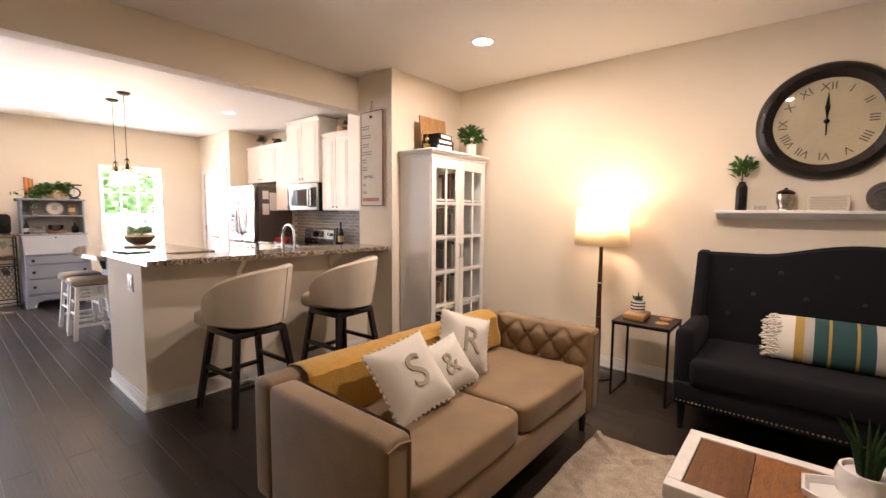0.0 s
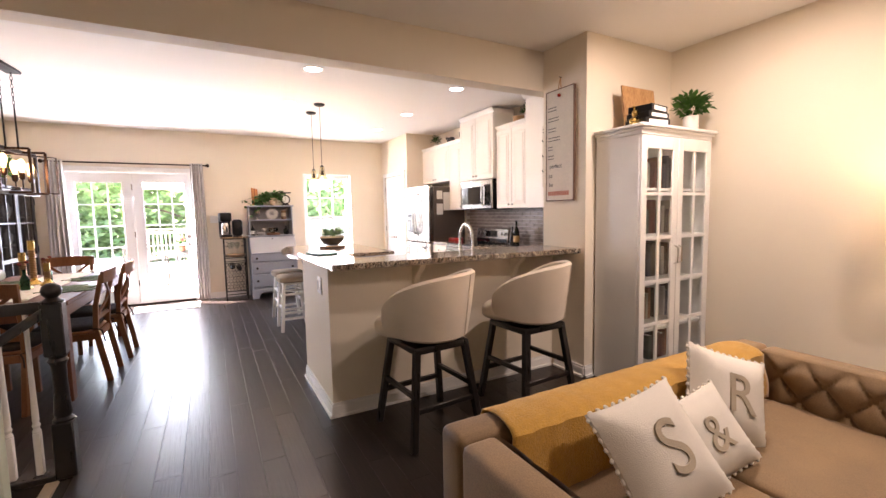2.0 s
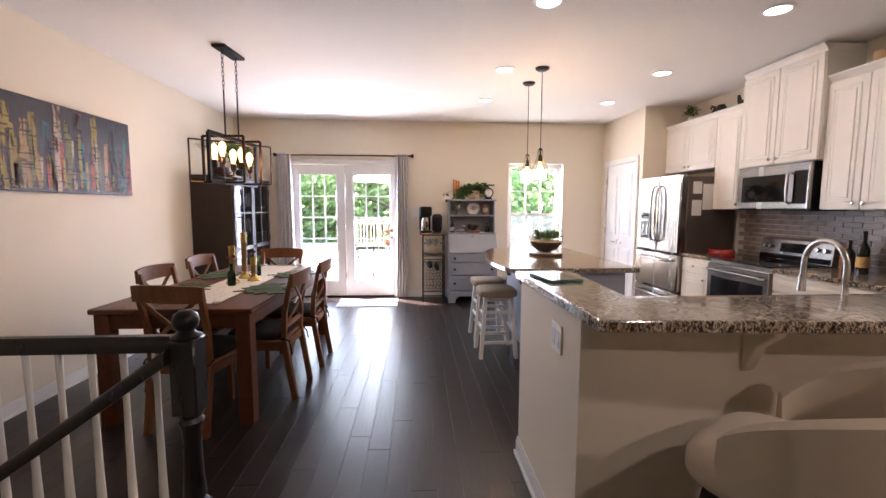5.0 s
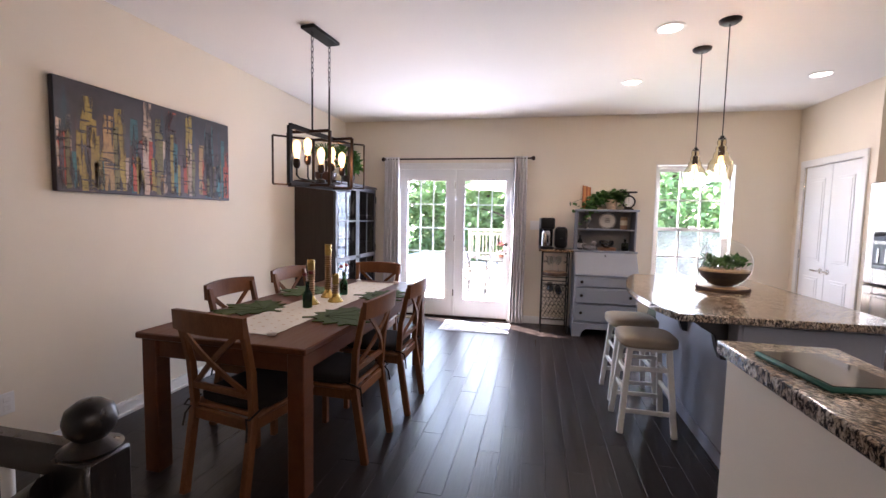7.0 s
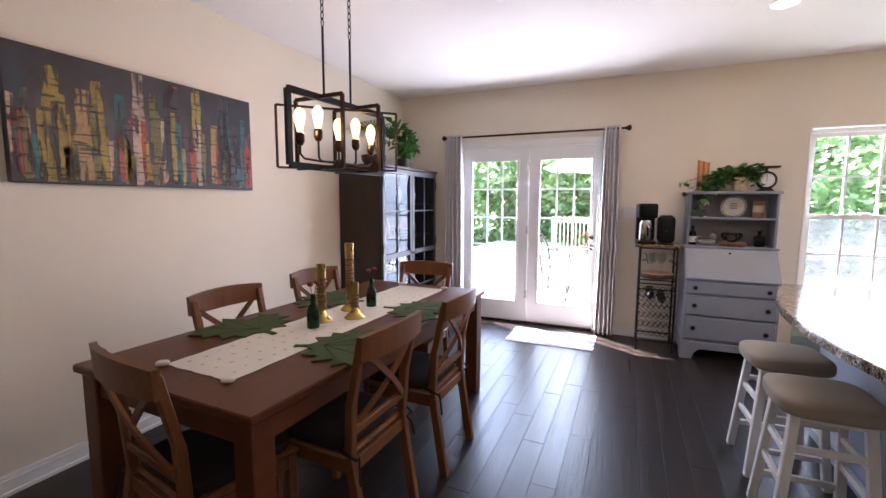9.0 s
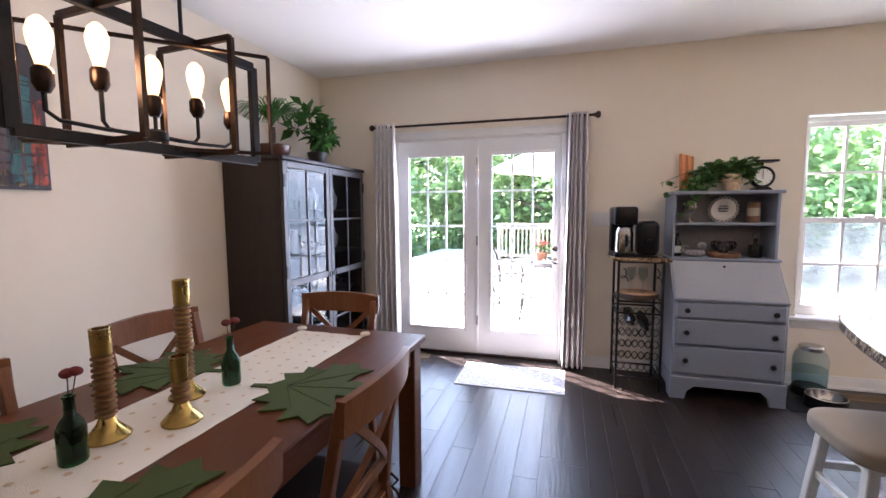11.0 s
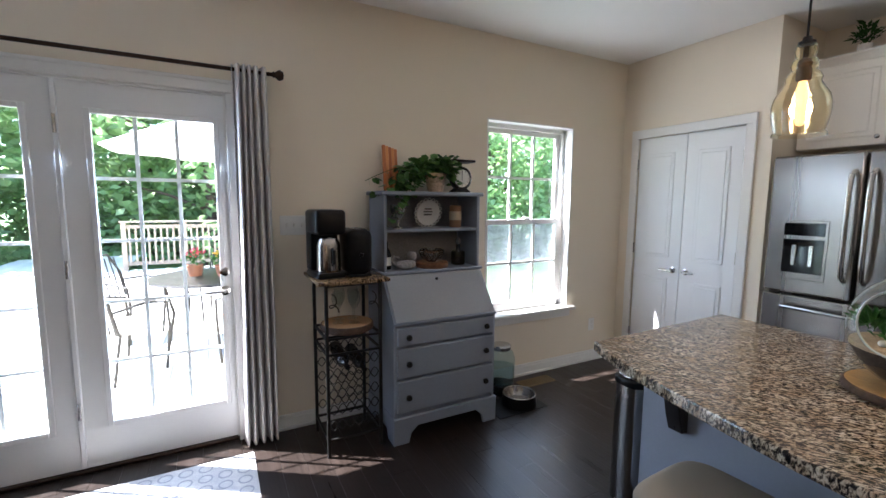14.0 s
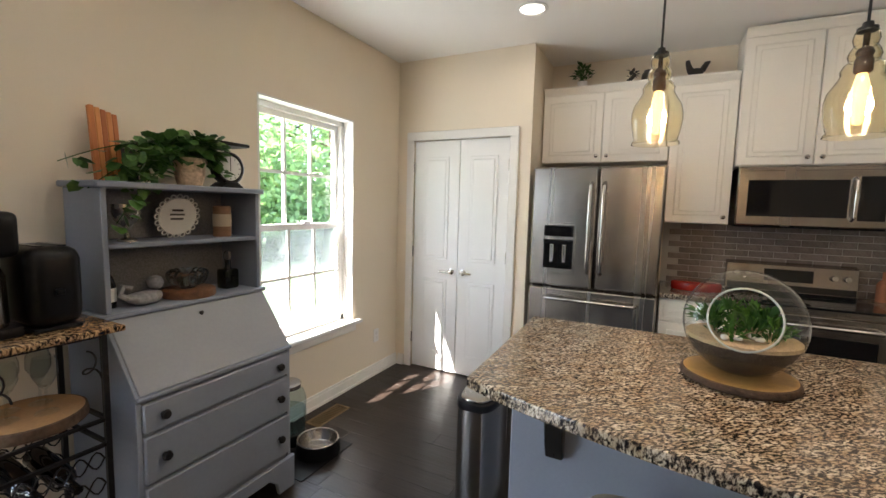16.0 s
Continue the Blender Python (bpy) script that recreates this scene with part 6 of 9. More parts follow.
def hutch():
    h = thing("secretary_desk", pose(0, 0, 0), "blue-grey painted secretary desk with hutch and drawers", "desk")
    x0, x1, yf, yb = HX0, HX1, HY, HB
    # carcass
    for x in (x0, x1 - 0.02):
        b = prism(bmesh.new(), [(yf + 0.01, 0.07), (yb, 0.07), (yb, 1.0), (yf + 0.20, 1.0), (yf + 0.01, 0.745)], x, x + 0.02, "x", 0.002)
        part("side_panel", b, M_HUTCH, h)
    boxpart("back_panel", (x0 + 0.02, x1 - 0.02, yb - 0.015, yb, 0.07, 1.0), M_HUTCH, h, 0.002)
    boxpart("desk_top", (x0 - 0.012, x1 + 0.012, yf + 0.185, yb, 1.0, 1.02), M_HUTCH, h, 0.005)
    boxpart("writing_rail", (x0, x1, yf - 0.006, yf + 0.03, 0.728, 0.746), M_HUTCH, h, 0.004)
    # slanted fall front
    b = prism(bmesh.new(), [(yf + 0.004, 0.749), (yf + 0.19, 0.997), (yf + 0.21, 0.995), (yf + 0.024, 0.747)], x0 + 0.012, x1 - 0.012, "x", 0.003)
    fall = part("fall_front", b, M_HUTCHLIGHT, h, "slanted blue-grey fall front with its lit tone painted in")
    part("key_plate", lathe(bmesh.new(), [(0, 0.012), (0.007, 0.011), (0.010, 0), (0, 0)], 14, m=pose((x0 + x1) / 2, yf + 0.165, 0.962, 57)), M_BLACKMETAL, fall)
    for z0, z1 in ((0.604, 0.716), (0.408, 0.588), (0.19, 0.392)):
        d = boxpart("drawer", (x0 + 0.018, x1 - 0.018, yf - 0.006, yf + 0.02, z0, z1), M_HUTCH, h, 0.006)
        for x in (x0 + 0.085, x1 - 0.085):
            part("knob", lathe(bmesh.new(), [(0, 0.030), (0.015, 0.028), (0.019, 0.018), (0.009, 0.010), (0.010, 0)], 16, m=pose(x, yf - 0.006, (z0 + z1) / 2, 90)), M_BLACKMETAL, d, "dark round knob")
    boxpart("drawer_frame", (x0 + 0.018, x1 - 0.018, yf + 0.02, yb - 0.02, 0.15, 0.73), M_HUTCH, h, 0.002)
    out = [(x0 - 0.008, 0), (x0 + 0.09, 0), (x0 + 0.105, 0.06), (x0 + 0.15, 0.10), (x1 - 0.15, 0.10), (x1 - 0.105, 0.06), (x1 - 0.09, 0), (x1 + 0.008, 0), (x1 + 0.008, 0.165), (x0 - 0.008, 0.165)]
    part("bracket_base", prism(bmesh.new(), out, yf - 0.012, yf + 0.012, "y", 0.004), M_HUTCH, h, smooth=False)
    for x in (x0 - 0.008, x1 - 0.012):
        part("bracket_base", prism(bmesh.new(), [(yf + 0.012, 0), (yf + 0.09, 0), (yf + 0.12, 0.06), (yb - 0.12, 0.06), (yb - 0.09, 0), (yb, 0), (yb, 0.165), (yf + 0.012, 0.165)], x, x + 0.02, "x", 0.003), M_HUTCH, h, smooth=False)
    # hutch shelves above
    hy = yf + 0.20
    a0, a1 = x0 + 0.012, x1 - 0.012
    for x in (a0, a1 - 0.02):
        boxpart("hutch_side", (x, x + 0.02, hy, yb, 1.02, 1.495), M_HUTCH, h, 0.003)
    boxpart("hutch_top", (a0 - 0.02, a1 + 0.02, hy - 0.018, yb, 1.495, 1.52), M_HUTCH, h, 0.005)
    boxpart("shelf", (a0 + 0.02, a1 - 0.02, hy + 0.005, yb - 0.012, 1.265, 1.283), M_HUTCH, h, 0.003)
    mesh_m = material("perforated_grey_back", (0.24, 0.235, 0.235), 0.45, 0.3, vary=0.35, scale=120, fine=260, bump=0.3)
    boxpart("hutch_back", (a0 + 0.02, a1 - 0.02, yb - 0.01, yb - 0.002, 1.02, 1.495), mesh_m, h, 0.0, "punched grey metal back")
    # things on the shelves
    y = hy + 0.11
    g = thing("silver_goblet", pose(x0 + 0.15, y, 1.283), "dented silver goblet on the hutch shelf", "goblet")
    part("stem", lathe(bmesh.new(), [(0, 0), (0.035, 0), (0.034, 0.006), (0.010, 0.016), (0.008, 0.05), (0.012, 0.06)], 20), M_SILVER, g)
    part("cup", lathe(bmesh.new(), [(0.012, 0.058), (0.04, 0.085), (0.05, 0.12), (0.048, 0.15), (0.044, 0.15), (0.045, 0.12), (0.034, 0.09), (0, 0.07)], 24), M_SILVER, g)
    p = thing("lace_plate", pose(x0 + 0.395, yb - 0.075, 1.287, 12), "white pierced lace-edged plate stood upright", "plate")
    b = lathe(bmesh.new(), [(0, -0.002), (0.06, -0.001), (0.075, 0.006), (0.088, 0.010), (0.086, 0.014), (0.07, 0.010), (0.055, 0.003), (0, 0.002)], 36, m=pose(0, 0, 0.098, 90))
    part("plate", b, M_WHITECER, p)
    for k in range(20):
        a = 2 * math.pi * k / 20
        part("scallop", tube(bmesh.new(), [(0.092 * math.cos(a) + 0.011 * math.cos(q), -0.011, 0.098 + 0.092 * math.sin(a) + 0.011 * math.sin(q)) for q in [2 * math.pi * i / 9 for i in range(9)]], 0.0032, 5, True), M_WHITECER, p)
    b = bmesh.new()
    for zz, w in ((0.125, 0.05), (0.105, 0.066), (0.085, 0.058)):
        box(b, -w / 2, w / 2, -0.008, -0.005, zz - 0.004, zz + 0.004)
    part("lettering", b, M_SIGNTEXT, p, smooth=False)
    c = thing("pillar_candle", pose(x0 + 0.575, y, 1.283), "rustic brown pillar candle with pale band", "candle")
    part("wax", lathe(bmesh.new(), [(0, 0), (0.040, 0), (0.041, 0.004), (0.040, 0.145), (0.034, 0.15), (0, 0.142)], 24), material("brown_wax", (0.20, 0.11, 0.06), 0.6), c)
    part("band", lathe(bmesh.new(), [(0.0415, 0.05), (0.0422, 0.05), (0.0422, 0.11), (0.0415, 0.11)], 24), M_LETTER, c, "pale wrapped band")
    w = thing("wine_bottle", pose(x0 + 0.075, y + 0.02, 1.02), "small dark bottle with a white label", "bottle")
    part("glass", lathe(bmesh.new(), [(0, 0), (0.032, 0), (0.033, 0.09), (0.024, 0.12), (0.012, 0.14), (0.012, 0.18), (0, 0.18)], 20), M_BLACKGLASS, w)
    part("label", lathe(bmesh.new(), [(0.0335, 0.025), (0.034, 0.025), (0.034, 0.08), (0.0335, 0.08)], 20), M_PAPER, w)
    r = thing("stone_ornament", pose(x0 + 0.19, y - 0.03, 1.02, 0, 0, 15), "curled grey stone animal ornament", "ornament")
    b = cushion(bmesh.new(), 0.15, 0.09, 0.06, 8, 2.4, m=pose(0, 0, 0.03), lump=0.01)
    cushion(b, 0.06, 0.06, 0.06, 6, 2.3, m=pose(0.05, 0, 0.085), lump=0.006)
    tube(b, [(-0.06, 0, 0.03), (-0.09, 0.02, 0.05), (-0.07, 0.03, 0.08), (-0.04, 0.02, 0.07)], 0.012, 8)
    part("stone", b, material("grey_stone", (0.26, 0.25, 0.25), 0.8, vary=0.3, scale=30, bump=0.3), r)
    t = single("wood_slice", lathe(bmesh.new(), [(0, 0), (0.105, 0), (0.11, 0.008), (0.108, 0.032), (0.10, 0.038), (0, 0.038)], 28), M_REDSLICE, pose(x0 + 0.39, y - 0.015, 1.02), "round slice of wood with bark edge", "wood slice")
    t = thing("crystal_bowl", pose(x0 + 0.385, y - 0.015, 1.058), "scalloped crystal glass bowl on a wood slice", "bowl")
    b = bmesh.new()
    for k in range(14):
        a = 2 * math.pi * k / 14
        cushion(b, 0.05, 0.035, 0.075, 4, 2.3, m=Matrix.Rotation(a, 4, "Z") @ pose(0.058, 0, 0.05, 0, 25))
    part("petals", b, M_CLEAR, t)
    part("bowl", lathe(bmesh.new(), [(0, 0), (0.03, 0), (0.055, 0.03), (0.07, 0.06), (0.066, 0.06), (0.05, 0.032), (0, 0.01)], 24), M_CLEAR, t)
    d = thing("decanter", pose(x0 + 0.60, y, 1.02), "smoky square glass decanter with stopper", "decanter")
    part("body", box(bmesh.new(), -0.04, 0.04, -0.035, 0.035, 0, 0.10, 0.012, 2), M_DARKGLASS, d)
    part("neck", lathe(bmesh.new(), [(0.02, 0.095), (0.014, 0.11), (0.014, 0.14), (0.018, 0.145)], 16), M_DARKGLASS, d)
    part("stopper", cushion(bmesh.new(), 0.036, 0.036, 0.05, 5, 2.3, m=pose(0, 0, 0.165)), M_CLEAR, d)
    # on top of the hutch
    z = 1.52
    rnd = random.Random(12)
    cb = thing("cutting_board", pose(x0 + 0.14, yb - 0.075, z, -7, 0, 0), "striped orange-brown wooden cutting board leaning on the wall", "cutting board")
    for k in range(5):
        tone = [(0.50, 0.17, 0.05), (0.66, 0.28, 0.09), (0.42, 0.13, 0.04), (0.62, 0.25, 0.08), (0.46, 0.15, 0.045)][k]
        boxpart("strip", (-0.05 + k * 0.02, -0.03 + k * 0.02, -0.011, 0.011, 0.002, 0.305 - 0.006 * k), material("board_strip", tone, 0.5, scale=8, fine=60, stretch=(6, 6, 0.5)), cb, 0.003)
    fb = thing("framed_photo", pose(x0 + 0.235, yb - 0.05, z, -8), "small dark framed photo leaning on the wall", "photo")
    boxpart("frame", (-0.03, 0.03, -0.006, 0.006, 0.001, 0.15), M_BLACKWOOD, fb, 0.003)
    iv = thing("ivy_plant", pose(x0 + 0.425, hy + 0.12, z), "trailing green ivy in an embossed white pot", "plant")
    part("pot", lathe(bmesh.new(), [(0, 0), (0.05, 0), (0.062, 0.05), (0.068, 0.10), (0.074, 0.105), (0.074, 0.125), (0.066, 0.125), (0.06, 0.11), (0, 0.105)], 24), material("cream_embossed_pot", (0.55, 0.40, 0.28), 0.6, vary=0.35, scale=30, bump=0.4), iv)
    b = bmesh.new()
    leaves(b, (0, 0, 0.17), (0.15, 0.11, 0.07), 250, 0.052, rnd, 0.3, 0.85, True)
    vines = []
    for tx, ty, tz, n in ((-0.30, -0.03, 0.02, 40), (-0.42, -0.05, -0.03, 34), (-0.22, -0.06, 0.05, 55), (0.12, -0.05, 0.06, 34), (-0.36, -0.11, -0.16, 40), (-0.50, -0.04, 0.06, 26), (-0.28, -0.02, 0.0, 60), (-0.30, -0.08, 0.09, 60), (-0.15, -0.05, 0.14, 50)):
        pts = [Vector((tx * u, ty * u, 0.15 * (1 - u) ** 1.0 + 0.05 * math.sin(math.pi * u) + tz * u)) for u in [k / 8 for k in range(9)]]
        vines.append(pts)
        for k in range(n):
            u = rnd.random()
            i = min(7, int(u * 8))
            q = pts[i].lerp(pts[i + 1], u * 8 - i)
            leaves(b, q, (0.03, 0.03, 0.025), 1, 0.05, rnd, 0.5, 0.9, True)
    part("foliage", b, M_IVY, iv, smooth=False)
    b = bmesh.new()
    for pts in vines:
        tube(b, pts, 0.002, 5)
    part("vines", b, M_LEAFDARK, iv)
    sc = thing("kitchen_scale", pose(x0 + 0.615, hy + 0.12, z), "vintage black kitchen scale with round cream dial", "scale")
    part("foot", prism(bmesh.new(), [(-0.062, 0), (0.062, 0), (0.055, 0.012), (0.03, 0.03), (-0.03, 0.03), (-0.055, 0.012)], -0.045, 0.05, "y", 0.003), M_BLACKMETAL, sc)
    part("housing", lathe(bmesh.new(), [(0, 0), (0.074, 0), (0.079, 0.010), (0.079, 0.05), (0.071, 0.056), (0.062, 0.05), (0, 0.05)], 32, m=pose(0, 0.025, 0.098, 90)), M_BLACKMETAL, sc)
    dial = part("dial", lathe(bmesh.new(), [(0, 0.0515), (0.060, 0.0515)], 32, m=pose(0, 0.025, 0.098, 90)), M_WHITECER, sc, "cream dial")
    for k in range(12):
        a = 2 * math.pi * k / 12
        b = bmesh.new()
        beam(b, (0.046 * math.cos(a), -0.028, 0.098 + 0.046 * math.sin(a)), (0.056 * math.cos(a), -0.028, 0.098 + 0.056 * math.sin(a)), 0.003, 0.001, (0, 1, 0))
        part("tick", b, M_SIGNTEXT, dial, smooth=False)
    part("needle", beam(bmesh.new(), (0, -0.0285, 0.083), (0, -0.0285, 0.148), 0.004, 0.001, (0, 1, 0)), M_SIGNTEXT, dial, smooth=False)
    part("post", rod(bmesh.new(), (0, 0, 0.17), (0, 0, 0.206), 0.010), M_BLACKMETAL, sc)
    part("platform", box(bmesh.new(), -0.088, 0.088, -0.062, 0.062, 0.205, 0.222, 0.004), M_BLACKMETAL, sc)


def coffee_rack():
    x0, x1, y0, y1, H = 0.505, 0.855, 8.44, 8.80, 1.02
    r = thing("wine_rack", pose(0, 0, 0), "black iron wine rack stand with granite top", "rack")
    for x in (x0 + 0.02, x1 - 0.02):
        for y in (y0 + 0.02, y1 - 0.02):
            part("leg", beam(bmesh.new(), (x, y, 0), (x, y, H - 0.02), 0.018, 0.018, (0, 1, 0), 0.002), M_BLACKMETAL, r)
    for z in (0.10, 0.60, 0.69, H - 0.03):
        b = bmesh.new()
        pts = [(x0 + 0.02, y0 + 0.02, z), (x1 - 0.02, y0 + 0.02, z), (x1 - 0.02, y1 - 0.02, z), (x0 + 0.02, y1 - 0.02, z)]
        for p, q in zip(pts, pts[1:] + pts[:1]):
            beam(b, p, q, 0.012, 0.012)
        part("rail", b, M_BLACKMETAL, r)
    b = bmesh.new()
    prism(b, [(x0 - 0.03, y0 - 0.03), (x1 + 0.025, y0 - 0.03), (x1 + 0.025, y1 + 0.03), (x0 - 0.03, y1 + 0.03)], H - 0.02, H + 0.003, "z", 0.006, 2)
    part("top", b, M_GOLDSTONE, r, "golden brown granite slab")
    # wavy wire lattice that holds bottles
    for row in range(5):
        z = 0.18 + row * 0.092
        for ph, yy in ((0, y0 + 0.03), (0, y1 - 0.03), (math.pi, y0 + 0.03), (math.pi, y1 - 0.03)):
            pts = [(x0 + 0.03 + (x1 - x0 - 0.06) * k / 24, yy, z + 0.030 * math.sin(k / 24 * 6 * math.pi + ph)) for k in range(25)]
            part("wire", tube(bmesh.new(), pts, 0.003, 5), M_BLACKMETAL, r)
    for x in (x0 + 0.06, x1 - 0.06):
        part("scroll", tube(bmesh.new(), [(x + 0.03 * math.cos(a) * (1 - a / 14), y0 + 0.02, 0.84 + 0.10 * (a / 9) + 0.03 * math.sin(a) * (1 - a / 14)) for a in [k * 0.5 for k in range(19)]], 0.0035, 5), M_BLACKMETAL, r)
    l = thing("log_slice_board", pose((x0 + x1) / 2, y0 + 0.17, 0.697), "thick round log slice with bark edge on the rack", "wood slice")
    part("wood", lathe(bmesh.new(), [(0, 0), (0.145, 0), (0.146, 0.042), (0, 0.044)], 32), M_LOG, l)
    part("bark_edge", lathe(bmesh.new(), [(0.146, 0.001), (0.155, 0.006), (0.157, 0.022), (0.153, 0.040), (0.146, 0.042)], 32), M_BARK, l)
    first = None
    for dx, dy in ((-0.06, -0.02), (0.03, -0.05), (0.05, 0.05), (-0.03, 0.06)):
        m = pose((x0 + x1) / 2 + dx, y0 + 0.17 + dy, 0.741)
        if first is None:
            prof = [(0, 0.001), (0.032, 0.001), (0.030, 0.004), (0.004, 0.010), (0.0035, 0.08), (0.02, 0.10), (0.034, 0.13), (0.034, 0.165), (0.028, 0.19), (0.027, 0.19), (0.033, 0.165), (0.033, 0.13), (0.019, 0.102), (0, 0.088)]
            first = single("wine_glass", lathe(bmesh.new(), prof, 20), M_BOWLGLASS, m, "clear stemmed wine glass on a log slice", "wine glass", "rack glasses")
        else:
            copy_thing(first, m)
    for k, (dx, z) in enumerate(((-0.05, 0.59), (0.05, 0.56))):
        w = thing("wine_bottle", pose((x0 + x1) / 2 + dx, y0 - 0.01, z - 0.065, -84), "dark wine bottle lying in the rack", "bottle", "rack bottles")
        part("glass", lathe(bmesh.new(), [(0, 0.30), (0.036, 0.30), (0.037, 0.10), (0.030, 0.08), (0.014, 0.06), (0.014, 0), (0, 0)], 20), M_BLACKGLASS, w, m=pose(0, 0, 0))
    # machines
    c = thing("coffee_maker", pose(0.562, 8.62, H + 0.003, 0, 0, 6), "black coffee maker with a steel carafe", "coffee maker")
    part("base", box(bmesh.new(), -0.082, 0.082, -0.12, 0.10, 0, 0.035, 0.010, 2), M_BLACKPLASTIC, c)
    part("tower", box(bmesh.new(), -0.082, 0.082, 0.01, 0.10, 0.035, 0.37, 0.012, 2), M_BLACKPLASTIC, c)
    part("head", box(bmesh.new(), -0.086, 0.086, -0.12, 0.10, 0.245, 0.385, 0.022, 3), M_BLACKPLASTIC, c)
    part("carafe", lathe(bmesh.new(), [(0, 0.036), (0.064, 0.036), (0.068, 0.05), (0.065, 0.19), (0.055, 0.215), (0.050, 0.225), (0, 0.225)], 24, (0, -0.055, 0)), M_STEEL, c, "brushed steel carafe")
    part("carafe_handle", tube(bmesh.new(), [(0, -0.11, 0.17), (0, -0.145, 0.16), (0, -0.145, 0.09), (0, -0.11, 0.075)], 0.009, 8), M_BLACKPLASTIC, c)
    t = thing("toaster", pose(0.735, 8.62, H + 0.003), "rounded black toaster beside the coffee maker", "toaster")
    b = box(bmesh.new(), -0.075, 0.075, -0.13, 0.10, 0.012, 0.275, 0.045, 4)
    part("shell", b, M_BLACKPLASTIC, t)
    part("foot_ring", box(bmesh.new(), -0.065, 0.065, -0.12, 0.09, 0, 0.014, 0.004), M_BLACKPLASTIC, t)
    for x in (-0.03, 0.03):
        boxpart("slot", (x - 0.011, x + 0.011, -0.09, 0.06, 0.273, 0.2765), M_BLACKGLASS, t, 0.001)
    boxpart("lever", (-0.012, 0.012, -0.145, -0.128, 0.12, 0.14), M_BLACKPLASTIC, t, 0.004)


def pet_things():
    m = single("feeding_mat", box(bmesh.new(), 1.645, 2.065, 8.365, 8.62, 0.0, 0.006, 0.002), M_BLACKPLASTIC, pose(0, 0, 0), "black rubber feeding mat on the floor", "mat")
    b = thing("pet_bowl", pose(1.90, 8.49, 0.0065), "steel pet bowl in a dark ring", "pet bowl")
    part("ring", lathe(bmesh.new(), [(0, 0), (0.125, 0), (0.126, 0.012), (0.118, 0.078), (0.110, 0.078), (0.106, 0.02), (0, 0.016)], 32), M_BLACKPLASTIC, b)
    part("bowl", lathe(bmesh.new(), [(0.121, 0.080), (0.117, 0.085), (0.111, 0.081), (0.103, 0.05), (0.085, 0.025), (0, 0.019)], 32), M_STEEL, b, "steel bowl")
    j = thing("water_jug", pose(1.915, 8.745, 0), "clear blue-tinted jug water dispenser with steel lid", "water dispenser")
    part("base", lathe(bmesh.new(), [(0, 0), (0.11, 0), (0.115, 0.02), (0.10, 0.06), (0, 0.06)], 28), M_BLACKPLASTIC, j)
    g = part("jug", lathe(bmesh.new(), [(0.085, 0.06), (0.105, 0.075), (0.108, 0.14), (0.108, 0.27), (0.092, 0.315), (0.074, 0.33), (0.074, 0.345)], 28), pane_glass("blue_tint_glass", (0.80, 0.89, 0.91), 0.5), j, "blue-tinted clear jug")
    g.visible_shadow = False
    part("water", lathe(bmesh.new(), [(0, 0.062), (0.082, 0.064), (0.102, 0.08), (0.103, 0.20), (0, 0.20)], 28), pane_glass("water", (0.78, 0.87, 0.89), 0.33), j)
    part("lid", lathe(bmesh.new(), [(0.078, 0.335), (0.080, 0.36), (0.07, 0.37), (0, 0.37)], 28), M_CHROME, j, "steel lid")


